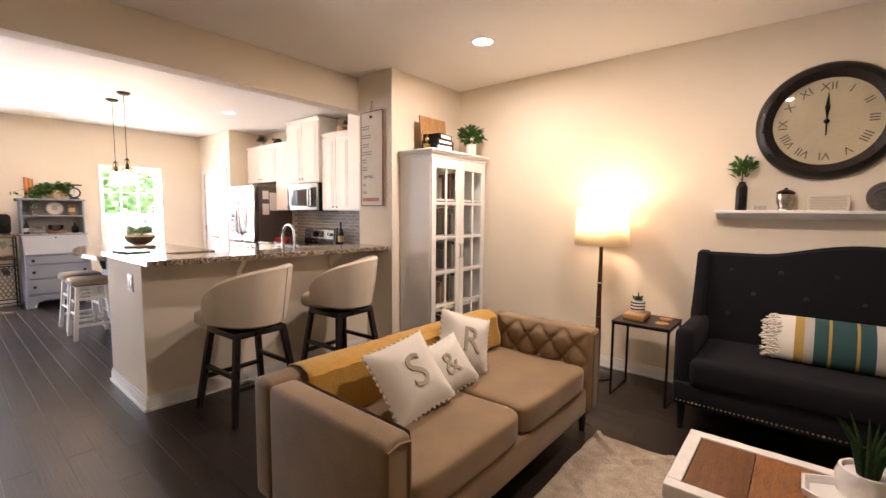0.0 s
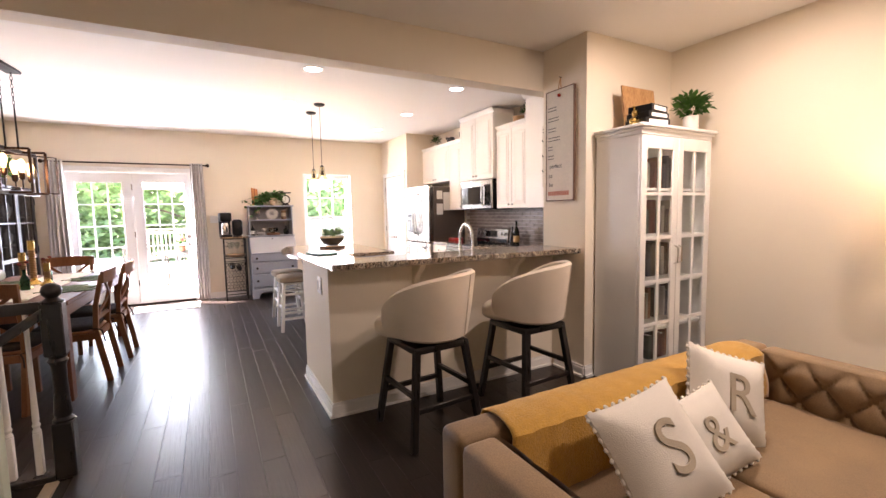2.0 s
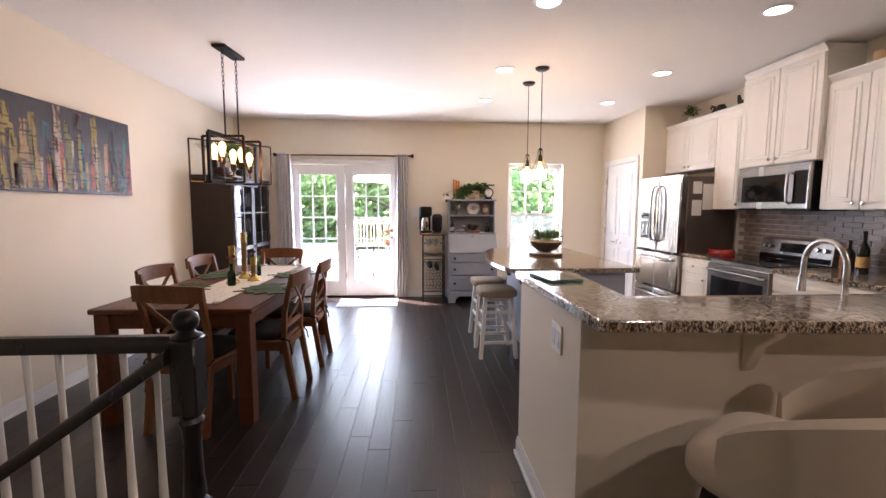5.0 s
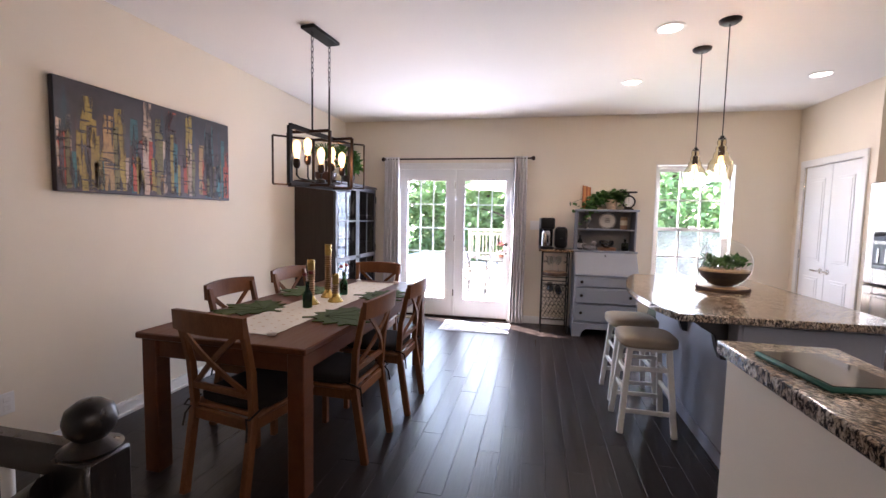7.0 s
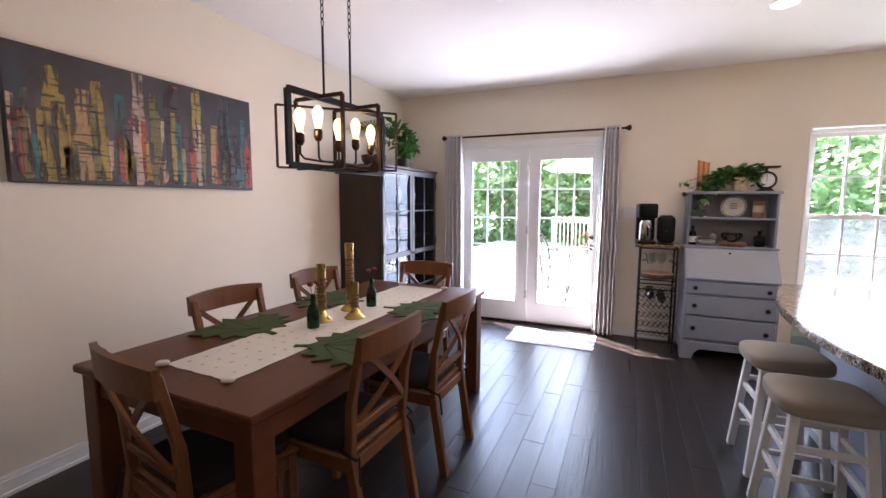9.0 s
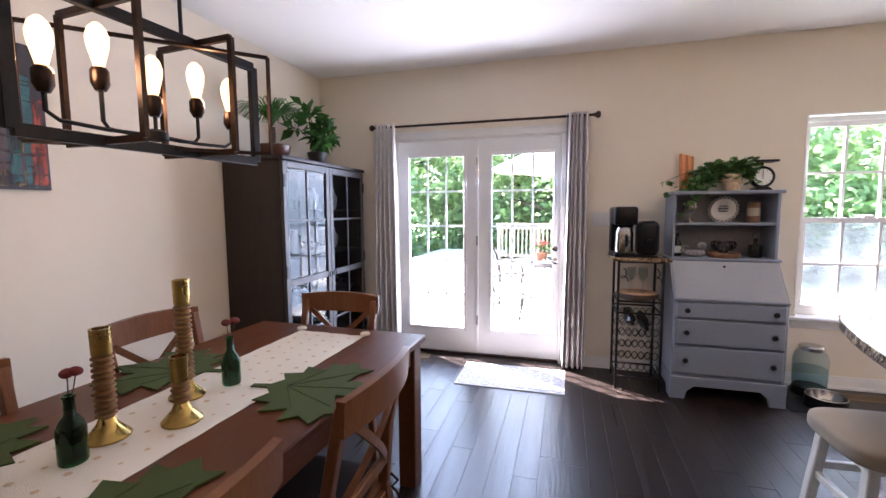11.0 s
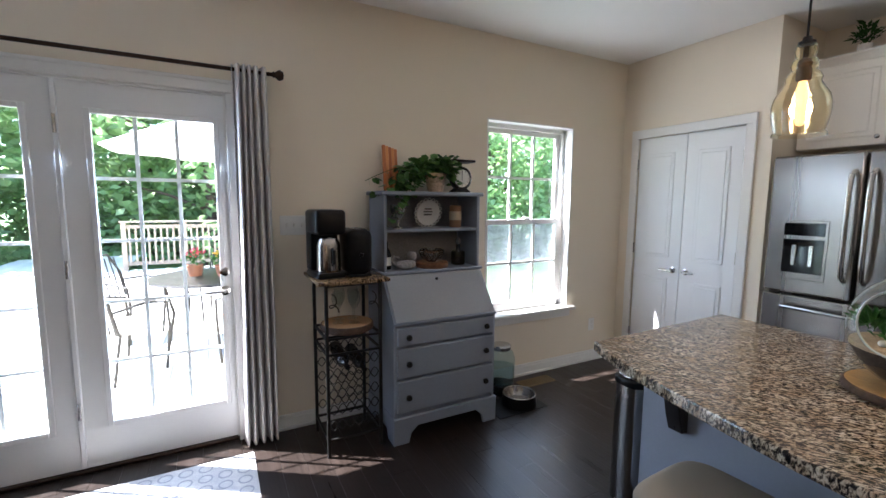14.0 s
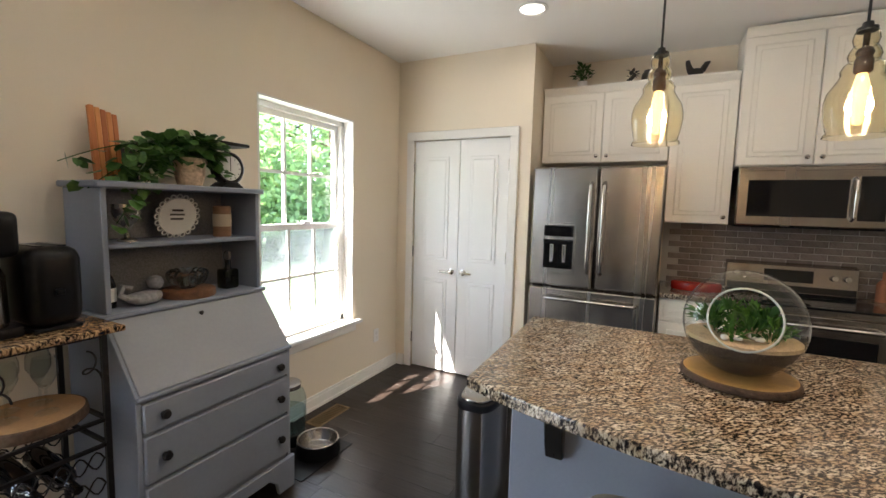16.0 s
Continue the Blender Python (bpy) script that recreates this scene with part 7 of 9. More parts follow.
def island_bowl():
    z = 0.910
    l = thing("log_slice_board", pose(1.745, 6.52, z + 0.0005), "round live-edge wood slab on the island", "wood slice")
    part("wood", lathe(bmesh.new(), [(0, 0), (0.157, 0), (0.159, 0.028), (0, 0.030)], 40), M_SLAB, l)
    b = lathe(bmesh.new(), [(0.159, 0.001), (0.166, 0.005), (0.169, 0.014), (0.165, 0.026), (0.159, 0.028)], 40)
    part("bark_edge", b, M_BARK, l)
    t = thing("terrarium", pose(1.745, 6.52, z + 0.031, 0, 0, 0), "round glass terrarium bowl with succulents and an open side", "terrarium")
    # a glass globe with a round opening towards the dining side
    b = bmesh.new()
    R = 0.172
    way = Vector((-0.955, 0.13, 0.26)).normalized()
    q = way.to_track_quat("Z", "Y").to_matrix().to_4x4()
    prof = []
    for k in range(23):
        a = math.pi * (0.185 + 0.815 * k / 22)
        prof.append((R * math.sin(a), R * math.cos(a)))
    prof[-1] = (0, -R)
    lathe(b, prof, 40, m=Matrix.Translation((0, 0, R * 0.95)) @ q)
    for v in b.verts:
        v.co.z = max(v.co.z, 0.001 + (0.004 if (v.co - Vector((0, 0, R * 0.95))).length < R - 0.002 else 0))
    g = part("globe", b, M_GLOBE, t, "clear blown glass globe")
    g.visible_shadow = False
    ro = R * math.sin(math.pi * 0.185)
    zc = R * math.cos(math.pi * 0.185)
    mm = Matrix.Translation((0, 0, R * 0.95)) @ q
    part("rim", tube(bmesh.new(), [mm @ Vector((ro * math.cos(a), ro * math.sin(a), zc)) for a in [2 * math.pi * i / 36 for i in range(36)]], 0.0032, 8, True), material("ground_glass_rim", (0.40, 0.44, 0.42), 0.1, bump=0), t)
    soil = [(0, 0.004)] + [((R - 0.006) * math.sqrt(max(0, 1 - ((h - R * 0.95) / (R - 0.004)) ** 2)), h) for h in (0.006, 0.02, 0.04, 0.065, 0.09, 0.115)] + [(0, 0.12)]
    part("soil", lathe(bmesh.new(), soil[:-2] + [(soil[-2][0], 0.108)], 32), M_SOIL, t, "dark layered soil")
    part("gravel", lathe(bmesh.new(), [(0.160, 0.1085), (0.159, 0.120), (0.10, 0.128), (0.05, 0.122), (0, 0.125)], 32), M_PEBBLE, t, "sand and pebbles")
    rnd = random.Random(17)
    for k in range(17):
        a, rr = k * 2.4, 0.02 + 0.105 * math.sqrt(k / 17)
        b = bmesh.new()
        leaves(b, (rr * math.cos(a), rr * math.sin(a), 0.134 + 0.018 * (k % 3)), (0.020, 0.020, 0.022), 20 + 6 * (k % 3), 0.036 + 0.010 * (k % 3), rnd, -0.45 + 0.3 * (k % 2), 0.34)
        part("succulent", b, M_LEAF if k % 2 else M_LEAFDARK, t, smooth=False)
    for k in range(7):
        a, rr = rnd.uniform(0, 6.28), rnd.uniform(0.05, 0.12)
        part("stone", cushion(bmesh.new(), 0.03, 0.022, 0.018, 4, 2.4, m=pose(rr * math.cos(a), rr * math.sin(a), 0.132, 0, 0, rnd.uniform(0, 180))), M_WHITECER, t)


hutch(), coffee_rack(), pet_things(), island_bowl()

# ---- stools ----
def counter_stools():
    first = None
    for x, y, rz in ((1.18, 6.215, 0), (1.195, 6.74, 3)):
        m = pose(x, y, 0, 0, 0, rz)
        if first is None:
            s = first = thing("counter_stool", m, "white wooden counter stool with padded beige seat", "stool", "island stools")
            part("seat", cushion(bmesh.new(), 0.36, 0.36, 0.085, 10, 4.5, m=pose(0, 0, 0.605)), M_STOOLSEAT, s, "padded beige fabric seat")
            boxpart("seat_frame", (-0.135, 0.135, -0.135, 0.135, 0.545, 0.572), M_WHITEWOOD, s, 0.004)
            for sx in (-1, 1):
                for sy in (-1, 1):
                    part("leg", beam(bmesh.new(), (sx * 0.165, sy * 0.165, 0), (sx * 0.118, sy * 0.118, 0.57), 0.036, 0.036, (0, 1, 0), 0.004), M_WHITEWOOD, s)
            for z, k in ((0.15, 0.153), (0.30, 0.141), (0.43, 0.130)):
                for sgn in (-1, 1):
                    if z != 0.30:
                        boxpart("rung", (-k, k, sgn * k - 0.010, sgn * k + 0.010, z - 0.014, z + 0.014), M_WHITEWOOD, s, 0.003)
                    if z != 0.15:
                        boxpart("rung", (sgn * k - 0.010, sgn * k + 0.010, -k, k, z - 0.05, z - 0.022), M_WHITEWOOD, s, 0.003)
        else:
            copy_thing(first, m)


def bar_stools():
    first = None
    turned = pose(0, 0, 0, 0, 0, 29)
    for x, y in ((1.50, 3.26), (2.28, 3.24)):
        m = pose(x, y, 0, 0, 0, 4)
        if first is not None:
            copy_thing(first, m)
            continue
        s = first = thing("bar_stool", m, "cream upholstered barrel-back bar stool with black legs", "bar stool", "bar stools")
        # seat faces +y
        part("seat", cushion(bmesh.new(), 0.50, 0.50, 0.13, 10, 3.6, m=pose(0, 0.04, 0.665)), M_CREAM, s, m=turned)
        b = bmesh.new()
        n, rows = 36, []
        for i in range(n + 1):
            u = i / n * 2 - 1
            a = math.radians(-90 + u * 122)
            c = (1 - abs(u) ** 2.6)
            top = 0.80 + 0.205 * c
            bot = 0.595 + 0.05 * abs(u) ** 2
            tilt = 0.05 * c
            ring = []
            for r, z in ((0.245, bot), (0.278, bot + 0.02), (0.285 + tilt * 0.5, (bot + top) / 2), (0.282 + tilt, top - 0.015), (0.262 + tilt, top), (0.240 + tilt, top - 0.015), (0.235 + tilt * 0.4, (bot + top) / 2)):
                ring.append(b.verts.new((r * math.cos(a), r * math.sin(a) * 0.98 + 0.02, z)))
            rows.append(ring)
        for p, q in zip(rows, rows[1:]):
            for k in range(7):
                b.faces.new((p[k], q[k], q[(k + 1) % 7], p[(k + 1) % 7]))
        b.faces.new(rows[0]), b.faces.new(rows[-1][::-1])
        part("backrest", b, M_CREAM, s, "curved cream fabric backrest", m=turned)
        b = tube(bmesh.new(), [(0.318 * math.cos(math.radians(-90)) , 0.02 - 0.980 * (0.2865 + 0.05 * w), z) for z, w in ((0.62, 0.05), (0.70, 0.25), (0.80, 0.5), (0.90, 0.75), (0.985, 0.98))], 0.003, 6)
        part("back_seam", b, M_CREAM, s, m=turned)
        part("swivel", lathe(bmesh.new(), [(0, 0.555), (0.10, 0.555), (0.12, 0.575), (0.21, 0.60), (0.215, 0.615), (0, 0.615)], 28), M_BLACKWOOD, s, "black swivel plate")
        part("apron", box(bmesh.new(), -0.19, 0.19, -0.19, 0.19, 0.535, 0.585, 0.02, 2), M_BLACKWOOD, s)
        for sx in (-1, 1):
            for sy in (-1, 1):
                part("leg", beam(bmesh.new(), (sx * 0.235, sy * 0.235, 0), (sx * 0.165, sy * 0.165, 0.575), 0.040, 0.040, (0, 1, 0), 0.004), M_BLACKWOOD, s)
        for z, k, ax in ((0.22, 0.206, "x"), (0.30, 0.197, "y")):
            for sgn in (-1, 1):
                if ax == "x":
                    boxpart("stretcher", (-k, k, sgn * k - 0.013, sgn * k + 0.013, z - 0.015, z + 0.015), M_BLACKWOOD, s, 0.003)
                else:
                    boxpart("stretcher", (sgn * k - 0.013, sgn * k + 0.013, -k, k, z - 0.015, z + 0.015), M_BLACKWOOD, s, 0.003)


# ---- stair rail and chest ----
def railing():
    r = thing("stair_railing", pose(0, 0, 0), "dark stained stair rail with white turned balusters", "railing")
    y = YS1 + 0.035
    xn = -0.39
    b = bmesh.new()
    box(b, xn - 0.045, xn + 0.045, y - 0.045, y + 0.045, 0, 0.30, 0.006)
    lathe(b, [(0.045, 0.30), (0.048, 0.31), (0.034, 0.325), (0.040, 0.345), (0.034, 0.42), (0.031, 0.52), (0.033, 0.60), (0.044, 0.625), (0.036, 0.64), (0.045, 0.655)], 20, (xn, y, 0))
    box(b, xn - 0.045, xn + 0.045, y - 0.045, y + 0.045, 0.655, 0.93, 0.006)
    part("newel_post", b, M_BLACKWOOD, r)
    part("newel_cap", lathe(bmesh.new(), [(0.046, 0.93), (0.052, 0.938), (0.034, 0.948), (0.026, 0.956), (0.040, 0.972), (0.044, 0.992), (0.038, 1.014), (0.020, 1.028), (0, 1.032)], 22, (xn, y, 0)), M_BLACKWOOD, r, "turned finial")
    sec = [(-0.030, 0.0), (-0.026, -0.022), (0.026, -0.022), (0.030, 0.0), (0.026, 0.022), (0.014, 0.034), (-0.014, 0.034), (-0.026, 0.022)]

    def rail(p0, p1):
        b = bmesh.new()
        lo = [b.verts.new((p0[0], p0[1] + u, p0[2] + v)) for u, v in sec]
        hi = [b.verts.new((p1[0], p1[1] + u, p1[2] + v)) for u, v in sec]
        b.faces.new(lo), b.faces.new(hi[::-1])
        for i in range(8):
            b.faces.new((lo[i], lo[(i + 1) % 8], hi[(i + 1) % 8], hi[i]))
        return b
    part("handrail", rail((xn - 0.04, y, 0.905), (XL, y, 0.905)), M_BLACKWOOD, r)
    part("sloped_handrail", rail((xn - 0.035, y - 0.055, 0.875), (XL, y - 0.055, 0.875 - 0.70 * (xn - 0.035 - XL))), M_BLACKWOOD, r)
    boxpart("curb", (XL, xn - 0.045, y - 0.05, y + 0.05, 0.0, 0.035), M_BLACKWOOD, r, 0.004)
    b0 = None
    prof = [(0.012, 0.885), (0.010, 0.70), (0.0125, 0.45), (0.015, 0.325), (0.012, 0.315), (0.018, 0.300), (0.012, 0.285), (0.019, 0.268), (0.014, 0.26)]
    x = xn - 0.11
    while x > XL + 0.04:
        if b0 is None:
            b = lathe(bmesh.new(), list(reversed(prof)), 12)
            box(b, -0.016, 0.016, -0.016, 0.016, 0.035, 0.262, 0.004)
            b0 = part("baluster", b, M_TRIM, r, "white turned baluster", m=pose(x, y, 0))
        else:
            o = new("baluster", b0.data)
            o.parent = r
            o.location = (x, y, 0)
            o["label"] = "white turned baluster"
        x -= 0.108
    # edge boards of the stairwell
    structure("stair_edge", box(bmesh.new(), XL, -0.39, YS1 - 0.003, YS1 + 0.085, -0.26, -0.0005, 0.004), M_BLACKWOOD)


def mint_chest():
    x1, yr, H = -0.195, 2.50, 1.222
    x0, yn = XS + 0.01, 1.60
    c = thing("mint_chest", pose(0, 0, 0), "mint green painted chest of drawers with dark pulls", "chest of drawers")
    b = bmesh.new()
    box(b, x0, x1 - 0.02, yn, yr - 0.0, 0.08, H - 0.03, 0.004)
    part("body", b, M_MINT, c)
    b = bmesh.new()
    out = [(x0, yn - 0.03), (x1 + 0.015, yn - 0.03), (x1 + 0.035, yn), (x1 + 0.035, yr + 0.015), (x1 + 0.02, yr + 0.03), (x0, yr + 0.03)]
    prism(b, out, H - 0.032, H, "z", 0.012, 3)
    part("top", b, M_MINT, c)
    for y in (yn, yr - 0.055):
        boxpart("corner_post", (x1 - 0.03, x1 + 0.004, y, y + 0.055, 0, H - 0.033), M_MINT, c, 0.006)
    boxpart("plinth", (x1 - 0.03, x1 - 0.004, yn + 0.055, yr - 0.055, 0.05, 0.13), M_MINT, c, 0.004)
    z = 0.15
    for h in (0.25, 0.23, 0.21, 0.18, 0.15):
        d = boxpart("drawer", (x1 - 0.022, x1 + 0.0, yn + 0.062, yr - 0.062, z, z + h - 0.015), M_MINT, c, 0.008)
        for y in (yn + 0.22, yr - 0.22):
            part("pull", lathe(bmesh.new(), [(0, 0.034), (0.013, 0.032), (0.017, 0.022), (0.009, 0.012), (0.010, 0)], 16, m=pose(x1, y, z + h / 2 - 0.008, 0, 90)), M_BRONZE, d, "dark oval pull")
        z += h


# ---- living room ----
def loveseat():
    x0, x1, y0, y1, H = 0.965, 2.79, 1.26, 2.10, 0.665
    s = thing("loveseat", pose(0, 0, 0), "taupe velvet tufted loveseat with low square arms", "sofa")
    zb = 0.13

    def soft(dims, r=0.03):
        return box(bmesh.new(), *dims, bevel=r, seg=3)
    part("base", soft((x0 + 0.02, x1 - 0.02, y0 + 0.03, y1 - 0.02, zb, 0.30), 0.02), M_TAUPE, s)
    part("back", soft((x0 + 0.005, x1 - 0.005, y1 - 0.135, y1, zb + 0.01, H), 0.028), M_TAUPE, s)
    for a, e in ((x0, x0 + 0.13), (x1 - 0.13, x1)):
        arm = part("arm", soft((a, e, y0, y1 - 0.137, zb + 0.005, H - 0.003), 0.028), M_TAUPE, s)
        part("piping", tube(bmesh.new(), [(a + 0.018, y0 - 0.002, zb + 0.05), (a + 0.018, y0 - 0.002, H - 0.03), ((a + e) / 2, y0 - 0.004, H - 0.018), (e - 0.018, y0 - 0.002, H - 0.03), (e - 0.018, y0 - 0.002, zb + 0.05)], 0.005, 6), M_TAUPE, arm)
    # inner padding with diamond tufts

    def tufted(nu, nv, w, h, place, depth=0.045):
        b = bmesh.new()
        N, K = nu * 8, nv * 8
        rows = []
        for i in range(N + 1):
            row = []
            for j in range(K + 1):
                u, v = i / 8, j / 8
                d1, d2 = abs(math.sin(math.pi * (u + v) / 2)), abs(math.sin(math.pi * (u - v) / 2))
                puff = depth * (0.30 + 0.70 * min(1, (d1 * d2) ** 0.45 + 0.05))
                edge = min(1, 6 * min(i / N, 1 - i / N, j / K, 1 - j / K) + 0.15)
                row.append(b.verts.new(place(i / N * w, j / K * h, puff * edge)))
            rows.append(row)
        for p, q in zip(rows, rows[1:]):
            for j in range(K):
                b.faces.new((p[j], p[j + 1], q[j + 1], q[j]))
        return b
    part("tufted_arm", tufted(8, 4, 0.66, 0.36, lambda u, v, d: (x1 - 0.132 - d, y0 + 0.02 + u, 0.295 + v, )), M_TAUPE, s, "diamond-tufted inner arm")
    part("tufted_arm", tufted(8, 4, 0.66, 0.36, lambda u, v, d: (x0 + 0.132 + d, y0 + 0.02 + u, 0.295 + v)), M_TAUPE, s, "diamond-tufted inner arm")
    part("tufted_back", tufted(18, 4, x1 - x0 - 0.27, 0.36, lambda u, v, d: (x0 + 0.135 + u, y1 - 0.137 - d, 0.295 + v)), M_TAUPE, s, "diamond-tufted inner back")
    xm = (x0 + x1) / 2
    for a, e in ((x0 + 0.135, xm - 0.003), (xm + 0.003, x1 - 0.135)):
        b = cushion(bmesh.new(), e - a, 0.66, 0.155, 14, 9, m=pose((a + e) / 2, y0 + 0.345, 0.372), lump=0.006)
        part("seat_cushion", b, M_TAUPE, s)
    for x in (x0 + 0.08, x1 - 0.08):
        for y in (y0 + 0.07, y1 - 0.07):
            part("foot", rod(bmesh.new(), (x, y, 0), (x, y, zb + 0.005), 0.018, 0.028, 12), M_BLACKWOOD, s, "dark tapered foot")
    # throw over the back
    b = bmesh.new()
    nx, prof = 60, []
    for k in range(26):
        u = k / 25
        if u < 0.45:
            prof.append((y1 - 0.185 - 0.05 * (0.45 - u), 0.40 + (H - 0.40) * (u / 0.45)))
        elif u < 0.68:
            a = (u - 0.45) / 0.23
            prof.append((y1 - 0.185 + 0.195 * a, H + 0.014 * math.sin(math.pi * a) + 0.006))
        else:
            prof.append((y1 + 0.014, H - 0.10 * (u - 0.68) / 0.32))
    rows = []
    for i in range(nx + 1):
        w = i / nx
        x = x0 + 0.17 + w * 1.47
        row = []
        for k, (yy, zz) in enumerate(prof):
            drop = (0.02 * math.sin(w * 9) + 0.05 * w) * max(0, 1 - k / 9)
            row.append(b.verts.new((x + 0.012 * math.sin(k * 0.5), yy - 0.006 - 0.006 * abs(math.sin(w * 40)) * (1 if k < 12 else 0.3), zz + drop + 0.003 * abs(math.sin(w * 40 + 0.4 * k)))))
        rows.append(row)
    for p, q in zip(rows, rows[1:]):
        for k in range(25):
            b.faces.new((p[k], p[k + 1], q[k + 1], q[k]))
    o = single("throw_blanket", b, M_MUSTARD, pose(0, 0, 0), "mustard yellow knitted throw over the loveseat back", "blanket")
    o.modifiers.new("cloth", "SOLIDIFY").thickness = 0.006
    # pillows
    def pillow(name, sx, sy, m, label, letter=None, rot=0, size=0.2):
        p = thing(name, m, label, "pillow", "letter pillows")
        part("cover", cushion(bmesh.new(), sx, sy, 0.15, 16, 3.0, 0.86), M_LINEN, p)
        b = bmesh.new()
        for k in range(46):
            u = k / 46 * 4
            i, f = int(u), u - int(u)
            cs = [(-1, -1), (1, -1), (1, 1), (-1, 1), (-1, -1)]
            x, y = (cs[i][0] + (cs[i + 1][0] - cs[i][0]) * f), (cs[i][1] + (cs[i + 1][1] - cs[i][1]) * f)
            waist = 1 - 0.05 * (1 - (x * y) ** 2)
            cushion(b, 0.022, 0.016, 0.012, 2, 2.0, m=pose(x * sx / 2 * waist, y * sy / 2 * waist, 0, 0, 0, k * 37))
        part("fringe", b, M_LINEN, p, "frayed edge")
        if letter:
            ob = words("letter", letter, size, M_LETTER, p, pose(0, 0, 0.077, 0, 0, rot), 0.004, "taupe letter")
        return p
    pillow("letter_pillow", 0.36, 0.36, look((1.53, 1.70, 0.60), (1.40, 0.9, 1.20)) @ pose(0, 0, 0, 180, 0, 0) @ pose(0, 0, 0, 0, 0, 190), "white fringed pillow with a taupe letter S", "S", 0, 0.22)
    pillow("letter_pillow", 0.36, 0.28, look((1.81, 1.73, 0.555), (1.67, 1.0, 1.08)) @ pose(0, 0, 0, 180, 0, 0) @ pose(0, 0, 0, 0, 0, 192), "white ruffled pillow with a taupe ampersand", "&", 0, 0.16)
    pillow("letter_pillow", 0.34, 0.34, look((2.08, 1.80, 0.615), (1.84, 1.0, 0.98)) @ pose(0, 0, 0, 180, 0, 0) @ pose(0, 0, 0, 0, 0, 160), "white fringed pillow with a taupe letter R", "R", 0, 0.20)


def settee():
    # stands against the east wall and faces -x
    x0, x1, y0, y1 = 3.10, 3.93, -0.86, 0.92
    s = thing("settee", pose(0, 0, 0), "charcoal linen wingback settee with nailhead trim", "sofa")
    n = 40
    b = bmesh.new()
    rows = []
    for i in range(n + 1):
        u = i / n * 2 - 1
        y = u * (y1 - 0.07)
        top = 1.10 + 0.085 * math.exp(-(u * 2.1) ** 2) - 0.015 * math.exp(-((abs(u) - 0.55) * 5) ** 2)
        row = []
        for x, z in ((x1 - 0.17, 0.36), (x1 - 0.15, 0.75), (x1 - 0.11, top - 0.02), (x1 - 0.075, top), (x1 - 0.01, top - 0.02), (x1 - 0.0, 0.3)):
            row.append(b.verts.new((x, y, z)))
        rows.append(row)
    for p, q in zip(rows, rows[1:]):
        for k in range(5):
            b.faces.new((p[k], p[k + 1], q[k + 1], q[k]))
    b.faces.new(rows[0]), b.faces.new(rows[-1][::-1])
    part("back", b, M_CHARCOAL, s)
    for sgn in (-1, 1):
        ya = y1 - 0.075 if sgn > 0 else y0
        out = [(x1, 0.28), (x1 - 0.28, 0.28), (x1 - 0.28, 0.66), (x1 - 0.22, 0.80), (x1 - 0.16, 1.0), (x1 - 0.14, 1.10), (x1 - 0.05, 1.11), (x1, 1.10)]
        part("wing", prism(bmesh.new(), out, ya, ya + 0.075, "y", 0.02, 2), M_CHARCOAL, s)
        part("arm", box(bmesh.new(), x0 + 0.06, x1 - 0.16, ya - (0.035 if sgn > 0 else 0.0), ya + 0.075 + (0.0 if sgn > 0 else 0.035), 0.18, 0.645, 0.04, 3), M_CHARCOAL, s)
    part("seat", box(bmesh.new(), x0, x1 - 0.14, y0 + 0.10, y1 - 0.10, 0.30, 0.475, 0.045, 4), M_CHARCOAL, s)
    part("seat_rail", box(bmesh.new(), x0 + 0.02, x1 - 0.02, y0 + 0.02, y1 - 0.02, 0.17, 0.31, 0.012, 2), M_CHARCOAL, s)
    b = bmesh.new()
    for k in range(78):
        y = y0 + 0.04 + (y1 - y0 - 0.08) * k / 77
        lathe(b, [(0, 0.004), (0.006, 0.003), (0.008, 0)], 6, m=pose(x0 + 0.02, y, 0.195, 0, -90))
    part("nailhead_trim", b, M_SILVER, s, "row of bright nailheads")
    knob = mesh_of("button", lathe(bmesh.new(), [(0, 0.012), (0.012, 0.010), (0.017, 0.003), (0.021, 0)], 14), M_BUTTON)
    for zz, off in ((0.66, 0), (0.82, 0.14), (0.98, 0)):
        for k in range(6):
            y = -0.70 + off + k * 0.28
            if abs(y) < 0.76:
                o = new("button", knob)
                o.parent, o.matrix_basis = s, pose(x1 - 0.155 + (zz - 0.7) * 0.13, y, zz, 0, -80)
    for x in (x0 + 0.06, x1 - 0.06):
        for y in (y0 + 0.06, y1 - 0.06):
            part("leg", rod(bmesh.new(), (x, y, 0), (x, y, 0.175), 0.018, 0.028, 12), M_BLACKWOOD, s)
    p = thing("striped_pillow", pose(3.52, 0.10, 0.615, 0, -62, 0), "long woven pillow striped teal, yellow and white", "pillow")
    bands = [(-0.36, -0.225, "white"), (-0.225, -0.18, "mustard"), (-0.18, -0.135, "grey"), (-0.135, -0.07, "teal"), (-0.07, -0.056, "mustard"), (-0.056, 0.05, "teal"),
             (0.05, 0.064, "mustard"), (0.064, 0.13, "teal"), (0.13, 0.18, "grey"), (0.18, 0.225, "mustard"), (0.225, 0.36, "white")]
    mats = {"white": M_LINEN, "mustard": material("yellow_stripe", (0.42, 0.28, 0.07), 0.9, fine=260, bump=0.4), "grey": material("grey_stripe", (0.46, 0.43, 0.39), 0.9, fine=260, bump=0.4),
            "teal": material("teal_stripe", (0.022, 0.075, 0.078), 0.9, fine=260, bump=0.4)}
